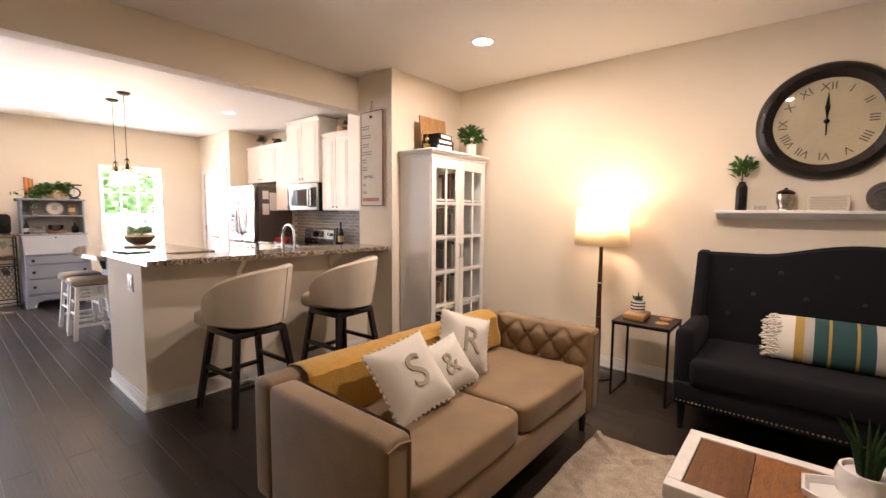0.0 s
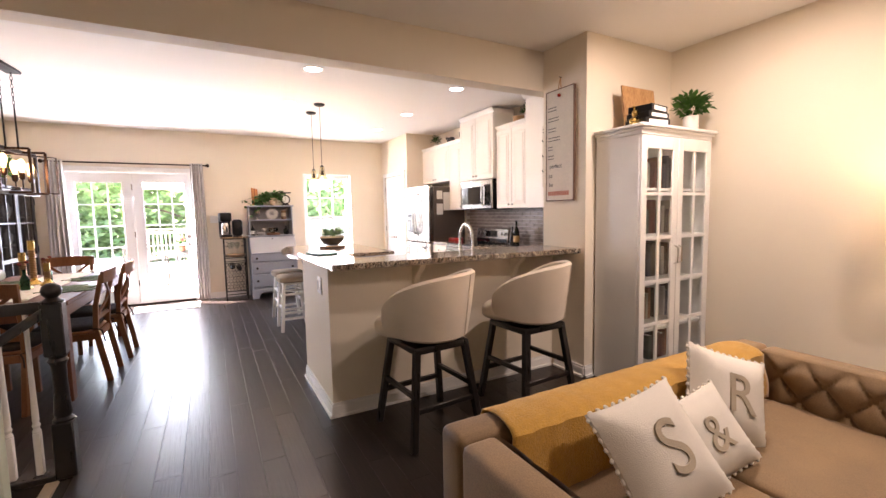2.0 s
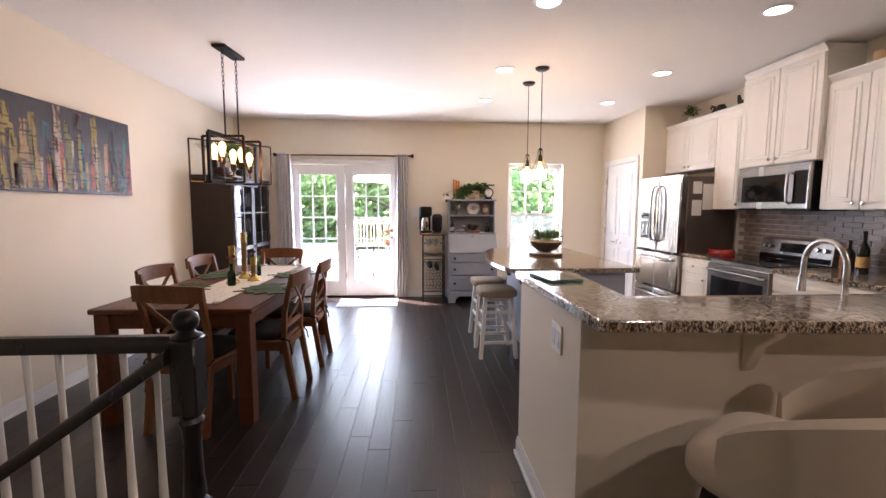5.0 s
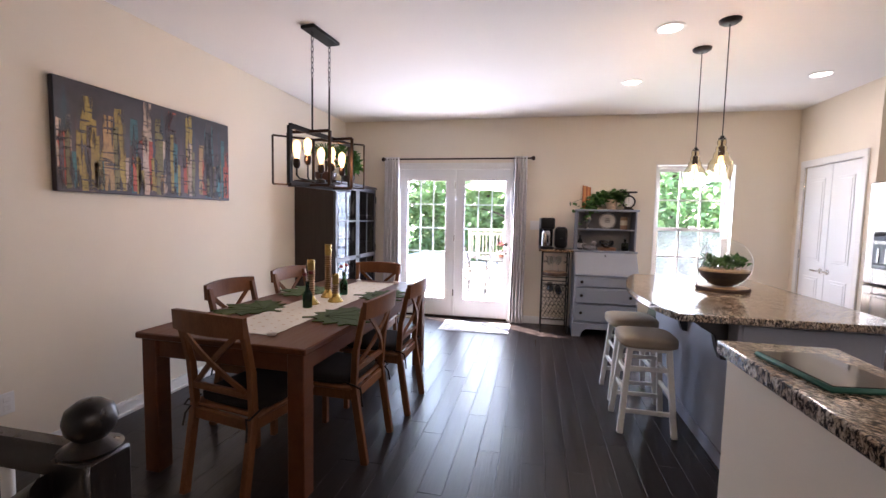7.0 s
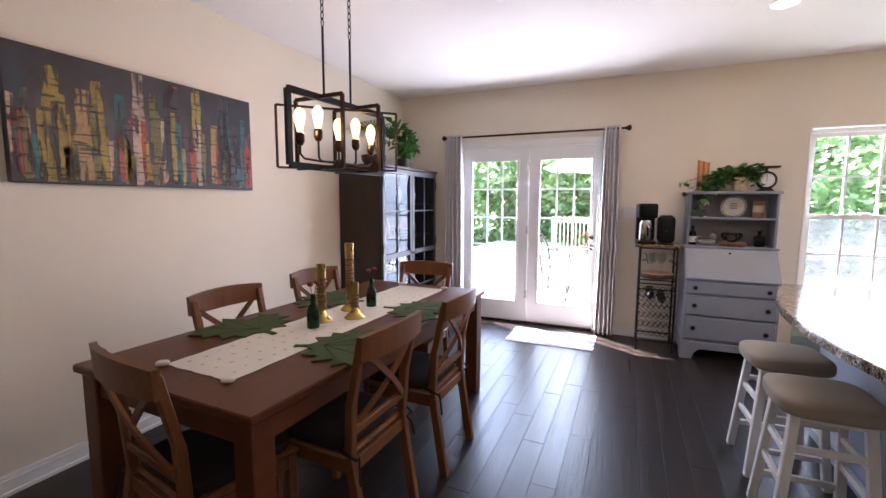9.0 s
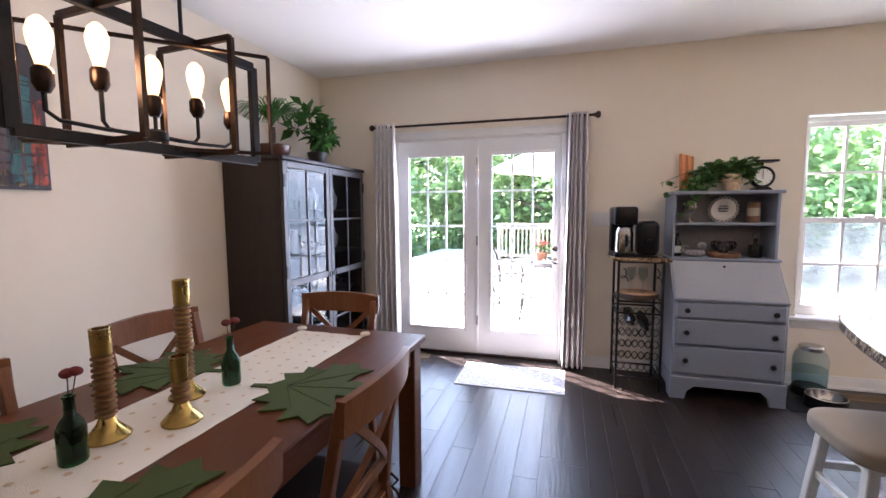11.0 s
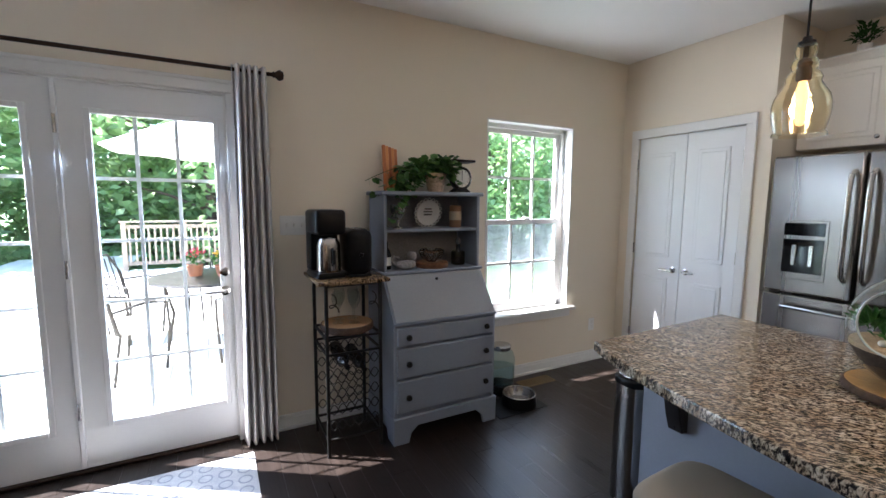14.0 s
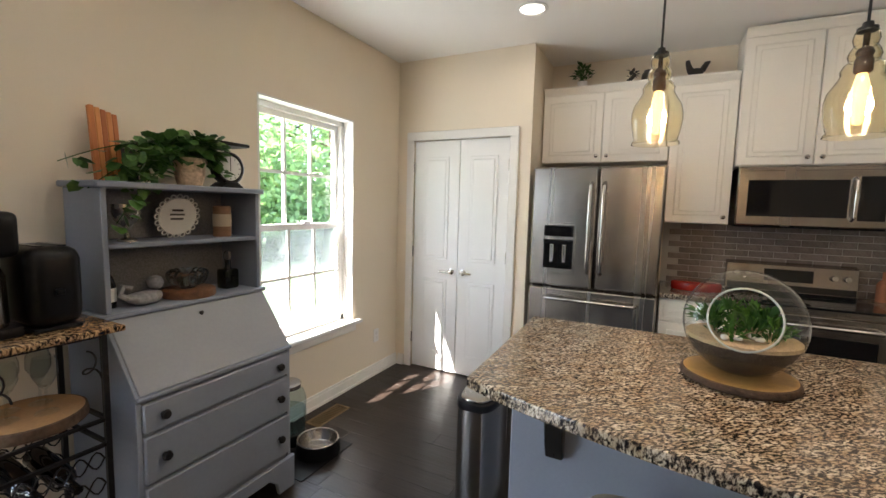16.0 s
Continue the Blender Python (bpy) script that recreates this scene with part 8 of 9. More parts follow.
    for ya, yb, k in bands:
        b = bmesh.new()
        rows = []
        for i in range(9):
            y = -(ya + (yb - ya) * i / 8)
            e = max(0.16, 1 - (abs(y) / 0.365) ** 6)
            rows.append([b.verts.new((0.145 * math.cos(a) * (0.92 + 0.08 * e), y, 0.075 * e * math.sin(a) * abs(math.sin(a)) ** 0.2)) for a in [2 * math.pi * q / 24 for q in range(24)]])
        for r1, r2 in zip(rows, rows[1:]):
            for q in range(24):
                b.faces.new((r1[q], r1[(q + 1) % 24], r2[(q + 1) % 24], r2[q]))
        b.faces.new(rows[0]), b.faces.new(rows[-1][::-1])
        part("stripe", b, mats[k], p, {"white": "white woven band", "teal": "teal woven band", "mustard": "yellow woven band", "grey": "pale grey woven band"}[k])
    rnd = random.Random(31)
    for sy in (-1, 1):
        b = bmesh.new()
        for k in range(96):
            x, u, up = -0.135 + 0.27 * rnd.random(), rnd.random(), 1 if k % 4 else -1
            y, z = 0.285 + 0.078 * u, up * (0.072 * (1 - (abs(0.285 + 0.078 * u) / 0.365) ** 6) * (1 - (abs(x) / 0.15) ** 2.5) + 0.004)
            dx, dy = rnd.uniform(-0.012, 0.012), rnd.uniform(0.022, 0.04)
            tube(b, [(x, sy * y, z), (x + dx, sy * (y + dy * 0.5), z * 0.97 + 0.007 * up), (x + dx * 1.6, sy * (y + dy), z * 0.75 - 0.004)], [0.006, 0.0065, 0.004], 5)
        part("tassel", b, M_LINEN, p, "shaggy cream fringe")


def floor_lamp():
    x, y = 3.69, 1.60
    l = thing("floor_lamp", pose(x, y, 0), "lit floor lamp with dark wood pole and linen shade", "floor lamp")
    part("base", lathe(bmesh.new(), [(0, 0), (0.13, 0), (0.132, 0.012), (0.12, 0.022), (0.03, 0.028), (0, 0.028)], 32), M_BLACKWOOD, l)
    part("pole", lathe(bmesh.new(), [(0.022, 0.026), (0.024, 0.30), (0.018, 0.75), (0.018, 0.76), (0.014, 1.12), (0.014, 1.30)], 16), material("walnut_pole", (0.085, 0.030, 0.014), 0.35, scale=8, stretch=(5, 5, 0.5)), l, "dark walnut pole")
    for z in (0.50, 0.79):
        part("collar", lathe(bmesh.new(), [(0.020, z), (0.025, z + 0.003), (0.025, z + 0.013), (0.020, z + 0.016)], 16), M_CHROME, l)
    o = part("shade", lathe(bmesh.new(), [(0.215, 1.115), (0.198, 1.43)], 40), M_SHADE, l, "white linen drum shade")
    o.modifiers.new("cloth", "SOLIDIFY").thickness = 0.002
    part("bulb", lathe(bmesh.new(), [(0, 1.30), (0.014, 1.30), (0.030, 1.345), (0.030, 1.37), (0.015, 1.395), (0, 1.40)], 16), glowing("lamp_bulb", (1.0, 0.74, 0.44), 5), l, "glowing bulb")
    b = bmesh.new()
    for a in (0, 2.09, 4.19):
        rod(b, (0.012 * math.cos(a), 0.012 * math.sin(a), 1.29), (0.2 * math.cos(a), 0.2 * math.sin(a), 1.42), 0.002, seg=6)
    part("shade_ring", b, M_BRONZE, l)
    lamp("floor_lamp_glow", "POINT", pose(x, y, 1.40), LAMP_POWER, (1.0, 0.79, 0.50), radius=0.04)


def side_table():
    x0, x1, y0, y1, H = 3.39, 3.76, 1.0, 1.38, 0.575
    t = thing("side_table", pose(0, 0, 0), "small dark metal side table beside the lamp", "side table")
    for x in (x0, x1):
        for y in (y0, y1):
            part("leg", beam(bmesh.new(), (x, y, 0), (x, y, H - 0.012), 0.016, 0.016, (0, 1, 0), 0.002), M_BRONZE, t)
    for z in (0.008, H - 0.02):
        for p, q in (((x0, y0), (x1, y0)), ((x1, y0), (x1, y1)), ((x1, y1), (x0, y1)), ((x0, y1), (x0, y0))):
            if z > 0.1 or p[1] == q[1]:
                part("rail", beam(bmesh.new(), (*p, z), (*q, z), 0.016, 0.016), M_BRONZE, t)
    boxpart("top", (x0 - 0.012, x1 + 0.012, y0 - 0.012, y1 + 0.012, H - 0.012, H), M_DARKCAB, t, 0.003)
    w = thing("log_slice_board", pose(3.56, 1.26, H), "chunky rustic wood block tray", "wood slice")
    part("wood", box(bmesh.new(), -0.11, 0.11, -0.075, 0.075, 0, 0.05, 0.012, 2), M_LOG, w)
    p = thing("potted_succulent", pose(3.57, 1.26, H + 0.05), "small succulent in a black and white striped pot", "plant")
    part("pot", lathe(bmesh.new(), [(0, 0), (0.042, 0), (0.050, 0.02), (0.050, 0.075), (0.045, 0.085), (0.04, 0.075), (0, 0.072)], 24), M_WHITECER, p)
    for z in (0.022, 0.046, 0.068):
        part("stripe", lathe(bmesh.new(), [(0.0500, z), (0.0512, z), (0.0512, z + 0.010), (0.0500, z + 0.010)], 24), M_BLACKPLASTIC, p, "black painted band")
    rnd = random.Random(2)
    part("succulent", leaves(bmesh.new(), (0, 0, 0.09), (0.03, 0.03, 0.025), 40, 0.036, rnd, -0.4, 0.45), M_LEAFDARK, p, smooth=False)
    for x, y in ((3.66, 1.08), (3.50, 1.07)):
        single("coaster", lathe(bmesh.new(), [(0, 0), (0.045, 0), (0.047, 0.004), (0.045, 0.009), (0, 0.009)], 20), M_LOG, pose(x, y, H), "thin round wooden coaster", "coaster", "wooden coasters")


def rug_and_table():
    r = thing("area_rug", pose(0, 0, 0), "beige shaggy rug with raised diamond lines", "rug")
    b = bmesh.new()
    nx, ny = 120, 170
    x0, x1, y0, y1 = 0.80, 2.72, -1.6, 1.245
    rows = []
    for i in range(nx + 1):
        row = []
        for j in range(ny + 1):
            x, y = x0 + (x1 - x0) * i / nx, y0 + (y1 - y0) * j / ny
            dia = min(abs(((x + y * 0.9) * 2.2) % 1 - 0.5), abs(((x - y * 0.9) * 2.2) % 1 - 0.5))
            z = 0.014 + 0.004 * noise.noise(Vector((x * 30, y * 30, 0))) + (0.020 if dia < 0.08 else 0)
            if i in (0, nx) or j in (0, ny):
                z = 0.001
            row.append(b.verts.new((x + 0.006 * noise.noise(Vector((y * 9, x, 3))), y + 0.006 * noise.noise(Vector((x * 9, y, 7))), z)))
        rows.append(row)
    for p, q in zip(rows, rows[1:]):
        for j in range(ny):
            b.faces.new((p[j], q[j], q[j + 1], p[j + 1]))
    part("woven_top", b, M_RUG, r)
    x0, x1, y0, y1, H = 1.69, 2.18, -0.55, 0.645, 0.45
    t = thing("coffee_table", pose(0, 0, 0), "coffee table with dark wood planks and white frame", "coffee table")
    cols = [(0.10, 0.044, 0.014), (0.06, 0.025, 0.008), (0.12, 0.055, 0.018), (0.075, 0.031, 0.010), (0.11, 0.048, 0.016), (0.065, 0.027, 0.009)]
    n = 6
    for k in range(n):
        ya = y0 + 0.05 + (y1 - y0 - 0.1) * k / n
        yb = y0 + 0.05 + (y1 - y0 - 0.1) * (k + 1) / n
        boxpart("plank", (x0 + 0.052, x1 - 0.052, ya + 0.001, yb - 0.001, H - 0.03, H - 0.001), material("table_plank", cols[k], 0.42, vary=0.3, scale=9, fine=60, bump=0.22, stretch=(0.7, 5, 4), colour2=tuple(c * q for c, q in zip(cols[k], (3.4, 3.0, 2.6)))), t, 0.002)
    for dims in ((x0, x0 + 0.05, y0, y1), (x1 - 0.05, x1, y0, y1), (x0 + 0.05, x1 - 0.05, y0, y0 + 0.048), (x0 + 0.05, x1 - 0.05, y1 - 0.048, y1)):
        boxpart("frame_rail", (*dims, H - 0.05, H + 0.003), M_WHITEWOOD, t, 0.003)
    for x in (x0 + 0.03, x1 - 0.03):
        for y in (y0 + 0.03, y1 - 0.03):
            boxpart("leg", (x - 0.03, x + 0.03, y - 0.03, y + 0.03, 0.022, H - 0.05), M_WHITEWOOD, t, 0.004)
    p = thing("potted_aloe", pose(2.0, 0.12, H + 0.003), "spiky green plant in a pale round pot", "plant")
    part("pot", lathe(bmesh.new(), [(0, 0), (0.05, 0), (0.075, 0.03), (0.08, 0.08), (0.072, 0.11), (0.064, 0.11), (0.06, 0.095), (0, 0.09)], 26), M_WHITECER, p)
    rnd = random.Random(6)
    b = bmesh.new()
    for k in range(22):
        a, l = rnd.uniform(0, 6.28), rnd.uniform(0.11, 0.19)
        tip = Vector((math.cos(a) * l * 0.5, math.sin(a) * l * 0.5, 0.09 + l))
        tube(b, [Vector((0.02 * math.cos(a), 0.02 * math.sin(a), 0.09)), tip.lerp(Vector((0, 0, 0.09)), 0.5) + Vector((0, 0, 0.015)), tip], [0.008, 0.006, 0.001], 6)
    part("leaves", b, M_LEAFDARK, p)
    d = thing("stone_dish", pose(1.92, 0.19, H + 0.003), "pale marble dish on the coffee table", "dish")
    part("dish", lathe(bmesh.new(), [(0, 0), (0.07, 0), (0.10, 0.03), (0.105, 0.05), (0.095, 0.05), (0.08, 0.03), (0, 0.02)], 6), M_WHITECER, d, smooth=False)


def wall_things():
    c = thing("wall_clock", pose(XR, 0.25, 1.99, 0, -90, 0) @ pose(0, 0, 0, 0, 0, -90), "large round wall clock with black frame and cream face", "clock")
    R = 0.378
    part("frame", lathe(bmesh.new(), [(R, 0.002), (R, 0.02), (R - 0.02, 0.05), (R - 0.05, 0.06), (R - 0.075, 0.045), (R - 0.09, 0.028), (R - 0.098, 0.026), (R - 0.098, 0.002)], 64), M_BLACKWOOD, c, "thick black moulded frame")
    part("face", lathe(bmesh.new(), [(0, 0.016), (R - 0.096, 0.016)], 64), M_CLOCKFACE, c, "aged cream face")
    for k, t in enumerate(("XII", "I", "II", "III", "IIII", "V", "VI", "VII", "VIII", "IX", "X", "XI")):
        a = math.pi / 2 - 2 * math.pi * k / 12
        r = R - 0.155
        words("numeral", t, 0.072, M_SIGNTEXT, c, pose(r * math.cos(a), r * math.sin(a), 0.018, 0, 0, math.degrees(a) - 90), 0.0008)
    for nm, l, w in (("hour_hand", 0.15, 0.03), ("minute_hand", 0.20, 0.018)):
        b = prism(bmesh.new(), [(-0.004, -0.09), (0.004, -0.09), (0.004, 0.03), (w / 2, l * 0.62), (0, l), (-w / 2, l * 0.62), (-0.004, 0.03)], 0.021, 0.023, "z")
        lathe(b, [(0, 0.024), (0.016, 0.024), (0.016, 0.020)], 16)
        part(nm, b, M_BLACKMETAL, c, smooth=False)
    g = part("cover_glass", lathe(bmesh.new(), [(R - 0.097, 0.028), (R * 0.5, 0.036), (0, 0.039)], 48), M_PANE, c)
    g.visible_shadow = False
    s = thing("wall_shelf", pose(0, 0, 0), "white moulded wall shelf under the clock", "shelf")
    x0, ya, yb, z = XR - 0.13, -0.85, 0.835, 1.405
    boxpart("board", (x0, XR, ya, yb, z - 0.022, z), M_TRIM, s, 0.004)
    b = prism(bmesh.new(), [(x0 + 0.012, z - 0.022), (XR, z - 0.022), (XR, z - 0.06), (x0 + 0.07, z - 0.06), (x0 + 0.035, z - 0.045)], ya + 0.01, yb - 0.01, "y", 0.002)
    part("moulding", b, M_TRIM, s, smooth=False)
    rnd = random.Random(31)
    v = thing("bottle_vase", pose(XR - 0.065, 0.68, z), "dark bottle vase holding a green sprig", "vase")
    part("vase", lathe(bmesh.new(), [(0, 0), (0.033, 0), (0.036, 0.01), (0.036, 0.16), (0.026, 0.185), (0.020, 0.20), (0.024, 0.205), (0.016, 0.205), (0, 0.18)], 22), M_BLACKGLASS, v)
    part("foliage", leaves(bmesh.new(), (0, 0, 0.29), (0.07, 0.07, 0.07), 120, 0.055, rnd, -0.3, 0.4), M_LEAF, v, smooth=False)
    part("stem", tube(bmesh.new(), [(0, 0, 0.18), (0, 0.004, 0.29)], 0.004, 6), M_LEAFDARK, v)
    l = thing("lidded_jar", pose(XR - 0.065, 0.43, z), "grey metal lidded jar on the wall shelf", "jar")
    part("body", lathe(bmesh.new(), [(0, 0), (0.040, 0), (0.043, 0.006), (0.038, 0.02), (0.052, 0.06), (0.054, 0.11), (0.046, 0.118)], 24), M_SILVER, l)
    part("lid", lathe(bmesh.new(), [(0.052, 0.118), (0.054, 0.124), (0.036, 0.138), (0.012, 0.146), (0.010, 0.155), (0, 0.158)], 24), M_BRONZE, l, "brown lid")
    for y in (0.55, 0.585):
        single("tealight_glass", lathe(bmesh.new(), [(0, 0), (0.018, 0), (0.019, 0.035), (0.017, 0.035), (0.016, 0.006), (0, 0.005)], 16), M_BOWLGLASS, pose(XR - 0.065, y, z), "tiny clear tealight glass", "candle holder", "tealights")
    k = thing("block_sign", pose(XR - 0.06, 0.21, z), "small cream block sign with rows of print", "sign")
    boxpart("block", (-0.012, 0.012, -0.105, 0.105, 0, 0.10), M_SIGN, k, 0.003)
    b = bmesh.new()
    for i in range(8):
        box(b, -0.0135, -0.0118, -0.09, 0.09, 0.012 + i * 0.0105, 0.0165 + i * 0.0105)
    part("lettering", b, M_LETTER, k, smooth=False)
    w = thing("carved_stone", pose(XR - 0.065, -0.055, z), "round dark carved stone ornament on the shelf", "ornament")
    b = lathe(bmesh.new(), [(0, 0), (0.085, 0), (0.092, 0.02), (0.092, 0.05), (0.085, 0.06), (0.06, 0.062), (0, 0.06)], 28, m=pose(0.03, 0, 0.088, 0, -90))
    for i in range(9):
        tube(b, [(-0.034, 0.06 * math.cos(a) * (1 - i * 0.09), 0.088 + 0.06 * math.sin(a) * (1 - i * 0.09)) for a in (i * 0.7, i * 0.7 + 0.4, i * 0.7 + 0.8)], 0.008, 6)
    part("stone", b, material("dark_stone", (0.07, 0.062, 0.056), 0.7, vary=0.3, scale=25, bump=0.4), w)
    g = thing("potted_grass", pose(XR - 0.065, -0.27, z), "tuft of green grass in a yellow and white pot", "plant")
    part("pot", lathe(bmesh.new(), [(0, 0), (0.040, 0), (0.045, 0.06)], 20), M_WHITECER, g)
    part("pot_band", lathe(bmesh.new(), [(0.045, 0.06), (0.050, 0.11), (0.044, 0.11), (0, 0.10)], 20), material("yellow_glaze", (0.62, 0.38, 0.05), 0.3), g, "yellow glazed band")
    part("foliage", leaves(bmesh.new(), (0, 0, 0.14), (0.045, 0.045, 0.04), 90, 0.05, rnd, -0.5, 0.25), M_LEAF, g, smooth=False)


def hanging_sign():
    s = thing("hanging_sign", pose(2.935, 3.585, 1.89), "tall cream wooden sign with grey and red lines of text", "sign")
    boxpart("board", (-0.020, -0.002, -0.155, 0.155, -0.455, 0.445), M_SIGN, s, 0.003)
    b = bmesh.new()
    box(b, -0.022, -0.001, -0.160, -0.152, -0.458, 0.448), box(b, -0.022, -0.001, 0.152, 0.160, -0.458, 0.448), box(b, -0.022, -0.001, -0.152, 0.152, -0.462, -0.454), box(b, -0.022, -0.001, -0.152, 0.152, 0.444, 0.450)
    part("worn_edge", b, material("worn_brown_edge", (0.13, 0.065, 0.035), 0.7), s, "worn brown edge")
    lines = ((0.30, 0.10, 3), (0.215, 0.125, 3), (0.13, 0.095, 3), (0.055, 0.14, 3), (-0.02, 0.055, 2), (-0.095, 0.07, 2))
    for z, w, n in lines:
        b = bmesh.new()
        for i in range(2):
            box(b, -0.0215, -0.0198, 0.135 - w, 0.135, z - 0.016 + i * 0.024, z - 0.010 + i * 0.024)
        part("lettering", b, M_SIGNTEXT, s, smooth=False)
    words("lettering", "perfect", 0.05, M_SIGNTEXT, s, Matrix.Translation((-0.0205, 0.045, -0.172)) @ Euler((radians(90), 0, radians(-90))).to_matrix().to_4x4(), 0.0006)
    words("lettering", "to", 0.05, M_SIGNTEXT, s, Matrix.Translation((-0.0205, 0.105, -0.25)) @ Euler((radians(90), 0, radians(-90))).to_matrix().to_4x4(), 0.0006)
    words("lettering", "be", 0.05, M_SIGNTEXT, s, Matrix.Translation((-0.0205, 0.10, -0.325)) @ Euler((radians(90), 0, radians(-90))).to_matrix().to_4x4(), 0.0006)
    b = bmesh.new()
    for i in range(11):
        box(b, -0.0215, -0.0198, 0.115 - i * 0.022, 0.132 - i * 0.022, -0.415, -0.380)
    part("lettering", b, M_REDTEXT, s, "faded red word", smooth=False)
    part("rope", tube(bmesh.new(), [(-0.011, 0.02, 0.40), (-0.02, 0.012, 0.47), (-0.012, 0.0, 0.54), (-0.02, -0.012, 0.47), (-0.011, -0.02, 0.40)], 0.005, 6), M_LOG, s, "jute hanging loop")
    part("bead", cushion(bmesh.new(), 0.03, 0.03, 0.03, 4, 2.0, m=pose(-0.028, 0, 0.395)), M_RED, s, "red wooden bead")
    part("nail", rod(bmesh.new(), (0.0, 0, 0.54), (-0.025, 0, 0.54), 0.004, seg=8), M_BLACKMETAL, s)


def bookcase():
    x0, x1, y0, y1, H = 3.03, 3.87, 2.90, 3.305, 1.875
    c = thing("bookcase", pose(0, 0, 0), "white bookcase with gridded glass double doors", "bookcase")
    for x in (x0, x1 - 0.022):
        boxpart("side_panel", (x, x + 0.022, y0 + 0.022, y1, 0, H), M_TRIM, c, 0.003)
    boxpart("back_panel", (x0 + 0.022, x1 - 0.022, y1 - 0.012, y1 - 0.002, 0.05, H), M_TRIM, c, 0.001)
    for z in (0.08, 0.43, 0.78, 1.13, 1.48):
        boxpart("shelf", (x0 + 0.022, x1 - 0.022, y0 + 0.03, y1 - 0.012, z, z + 0.02), M_TRIM, c, 0.002)
    boxpart("plinth", (x0, x1, y0 + 0.01, y0 + 0.03, 0, 0.10), M_TRIM, c, 0.003)
    b = bmesh.new()
    box(b, x0 - 0.004, x1 + 0.004, y0 - 0.0, y1, H, H + 0.028, 0.003), box(b, x0 - 0.018, x1 + 0.018, y0 - 0.016, y1, H + 0.028, H + 0.05, 0.006), box(b, x0 - 0.032, x1 + 0.032, y0 - 0.03, y1, H + 0.05, H + 0.072, 0.004)
    part("cornice", b, M_TRIM, c)
    xm = (x0 + x1) / 2
    for a, e in ((x0 + 0.002, xm - 0.0015), (xm + 0.0015, x1 - 0.002)):
        b = bmesh.new()
        w, z0, z1, ya, yb = 0.062, 0.11, H - 0.004, y0, y0 + 0.02
        box(b, a, a + w, ya, yb, z0, z1, 0.003), box(b, e - w, e, ya, yb, z0, z1, 0.003), box(b, a + w, e - w, ya, yb, z0, z0 + w, 0.002), box(b, a + w, e - w, ya, yb, z1 - w - 0.03, z1, 0.002)
        d = part("door", b, M_TRIM, c)
        b = bmesh.new()
        q = (a + e) / 2
        box(b, q - 0.012, q + 0.012, ya + 0.003, yb - 0.003, z0 + w, z1 - w - 0.03)
        for k in range(1, 5):
            z = z0 + w + (z1 - w - 0.03 - z0 - w) * k / 5
            box(b, a + w, e - w, ya + 0.004, yb - 0.004, z - 0.012, z + 0.012)
        part("glazing_bar", b, M_TRIM, d, smooth=False)
        g = part("pane", box(bmesh.new(), a + w, e - w, ya + 0.009, ya + 0.011, z0 + w, z1 - w - 0.03), M_PANE, d, smooth=False)
        g.visible_shadow = False
        xk = e - 0.022 if a < xm - 0.1 else a + 0.022
        part("handle", tube(bmesh.new(), [(xk, y0, 0.93), (xk, y0 - 0.028, 0.945), (xk, y0 - 0.03, 1.0), (xk, y0 - 0.028, 1.055), (xk, y0, 1.07)], 0.005, 8), M_CHROME, d)
    rnd = random.Random(14)
    tones = [(0.20, 0.06, 0.045), (0.06, 0.065, 0.09), (0.38, 0.34, 0.27), (0.10, 0.07, 0.05), (0.30, 0.13, 0.07), (0.12, 0.13, 0.11), (0.5, 0.47, 0.42)]
    mats = [material("book_cover", t, 0.6, vary=0.1) for t in tones]
    for z in (0.10, 0.45, 0.80, 1.15, 1.50):
        x = x0 + 0.05
        while x < x1 - 0.10:
            w, h = rnd.uniform(0.018, 0.05), rnd.uniform(0.19, 0.28)
            if rnd.random() < 0.75:
                bk = thing("book", pose(x + w / 2, y1 - 0.10, z), "upright book on a bookcase shelf", "book", "bookcase books")
                part("cover", box(bmesh.new(), -w / 2, w / 2, -0.075, 0.075, 0, h, 0.003), mats[rnd.randrange(7)], bk)
                boxpart("page_block", (-w / 2 + 0.003, w / 2 - 0.003, -0.07, 0.072, h - 0.003, h + 0.0005), M_PAPER, bk, 0)
            x += w + 0.004
    z = H + 0.072
    bd = thing("picture", pose(3.39, 3.17, z, -8, 0, 0), "tan wooden picture board leaning on the wall", "picture")
    part("board", box(bmesh.new(), -0.19, 0.19, -0.008, 0.008, 0.001, 0.36, 0.003), material("tan_panel", (0.50, 0.29, 0.12), 0.5, vary=0.35, scale=5, fine=40, stretch=(3, 1, 0.8), colour2=(0.26, 0.12, 0.045)), bd)
    for k, (w, h, mt) in enumerate(((0.25, 0.05, M_BLACKPLASTIC), (0.24, 0.045, M_BLACKPLASTIC), (0.22, 0.05, M_BLACKPLASTIC))):
        zz = z + sum((0.05, 0.045, 0.05)[:k])
        bk = thing("book", pose(3.22, 3.0, zz, 0, 0, 6 * k - 4), "dark book in a flat stack on the bookcase", "book", "stacked books")
        part("cover", box(bmesh.new(), -w / 2, w / 2, -0.09, 0.09, 0, h, 0.002), mt, bk)
        boxpart("page_block", (-w * 0.36, w * 0.40, -0.0915, 0.086, 0.010, h - 0.010), M_PAPER, bk, 0)
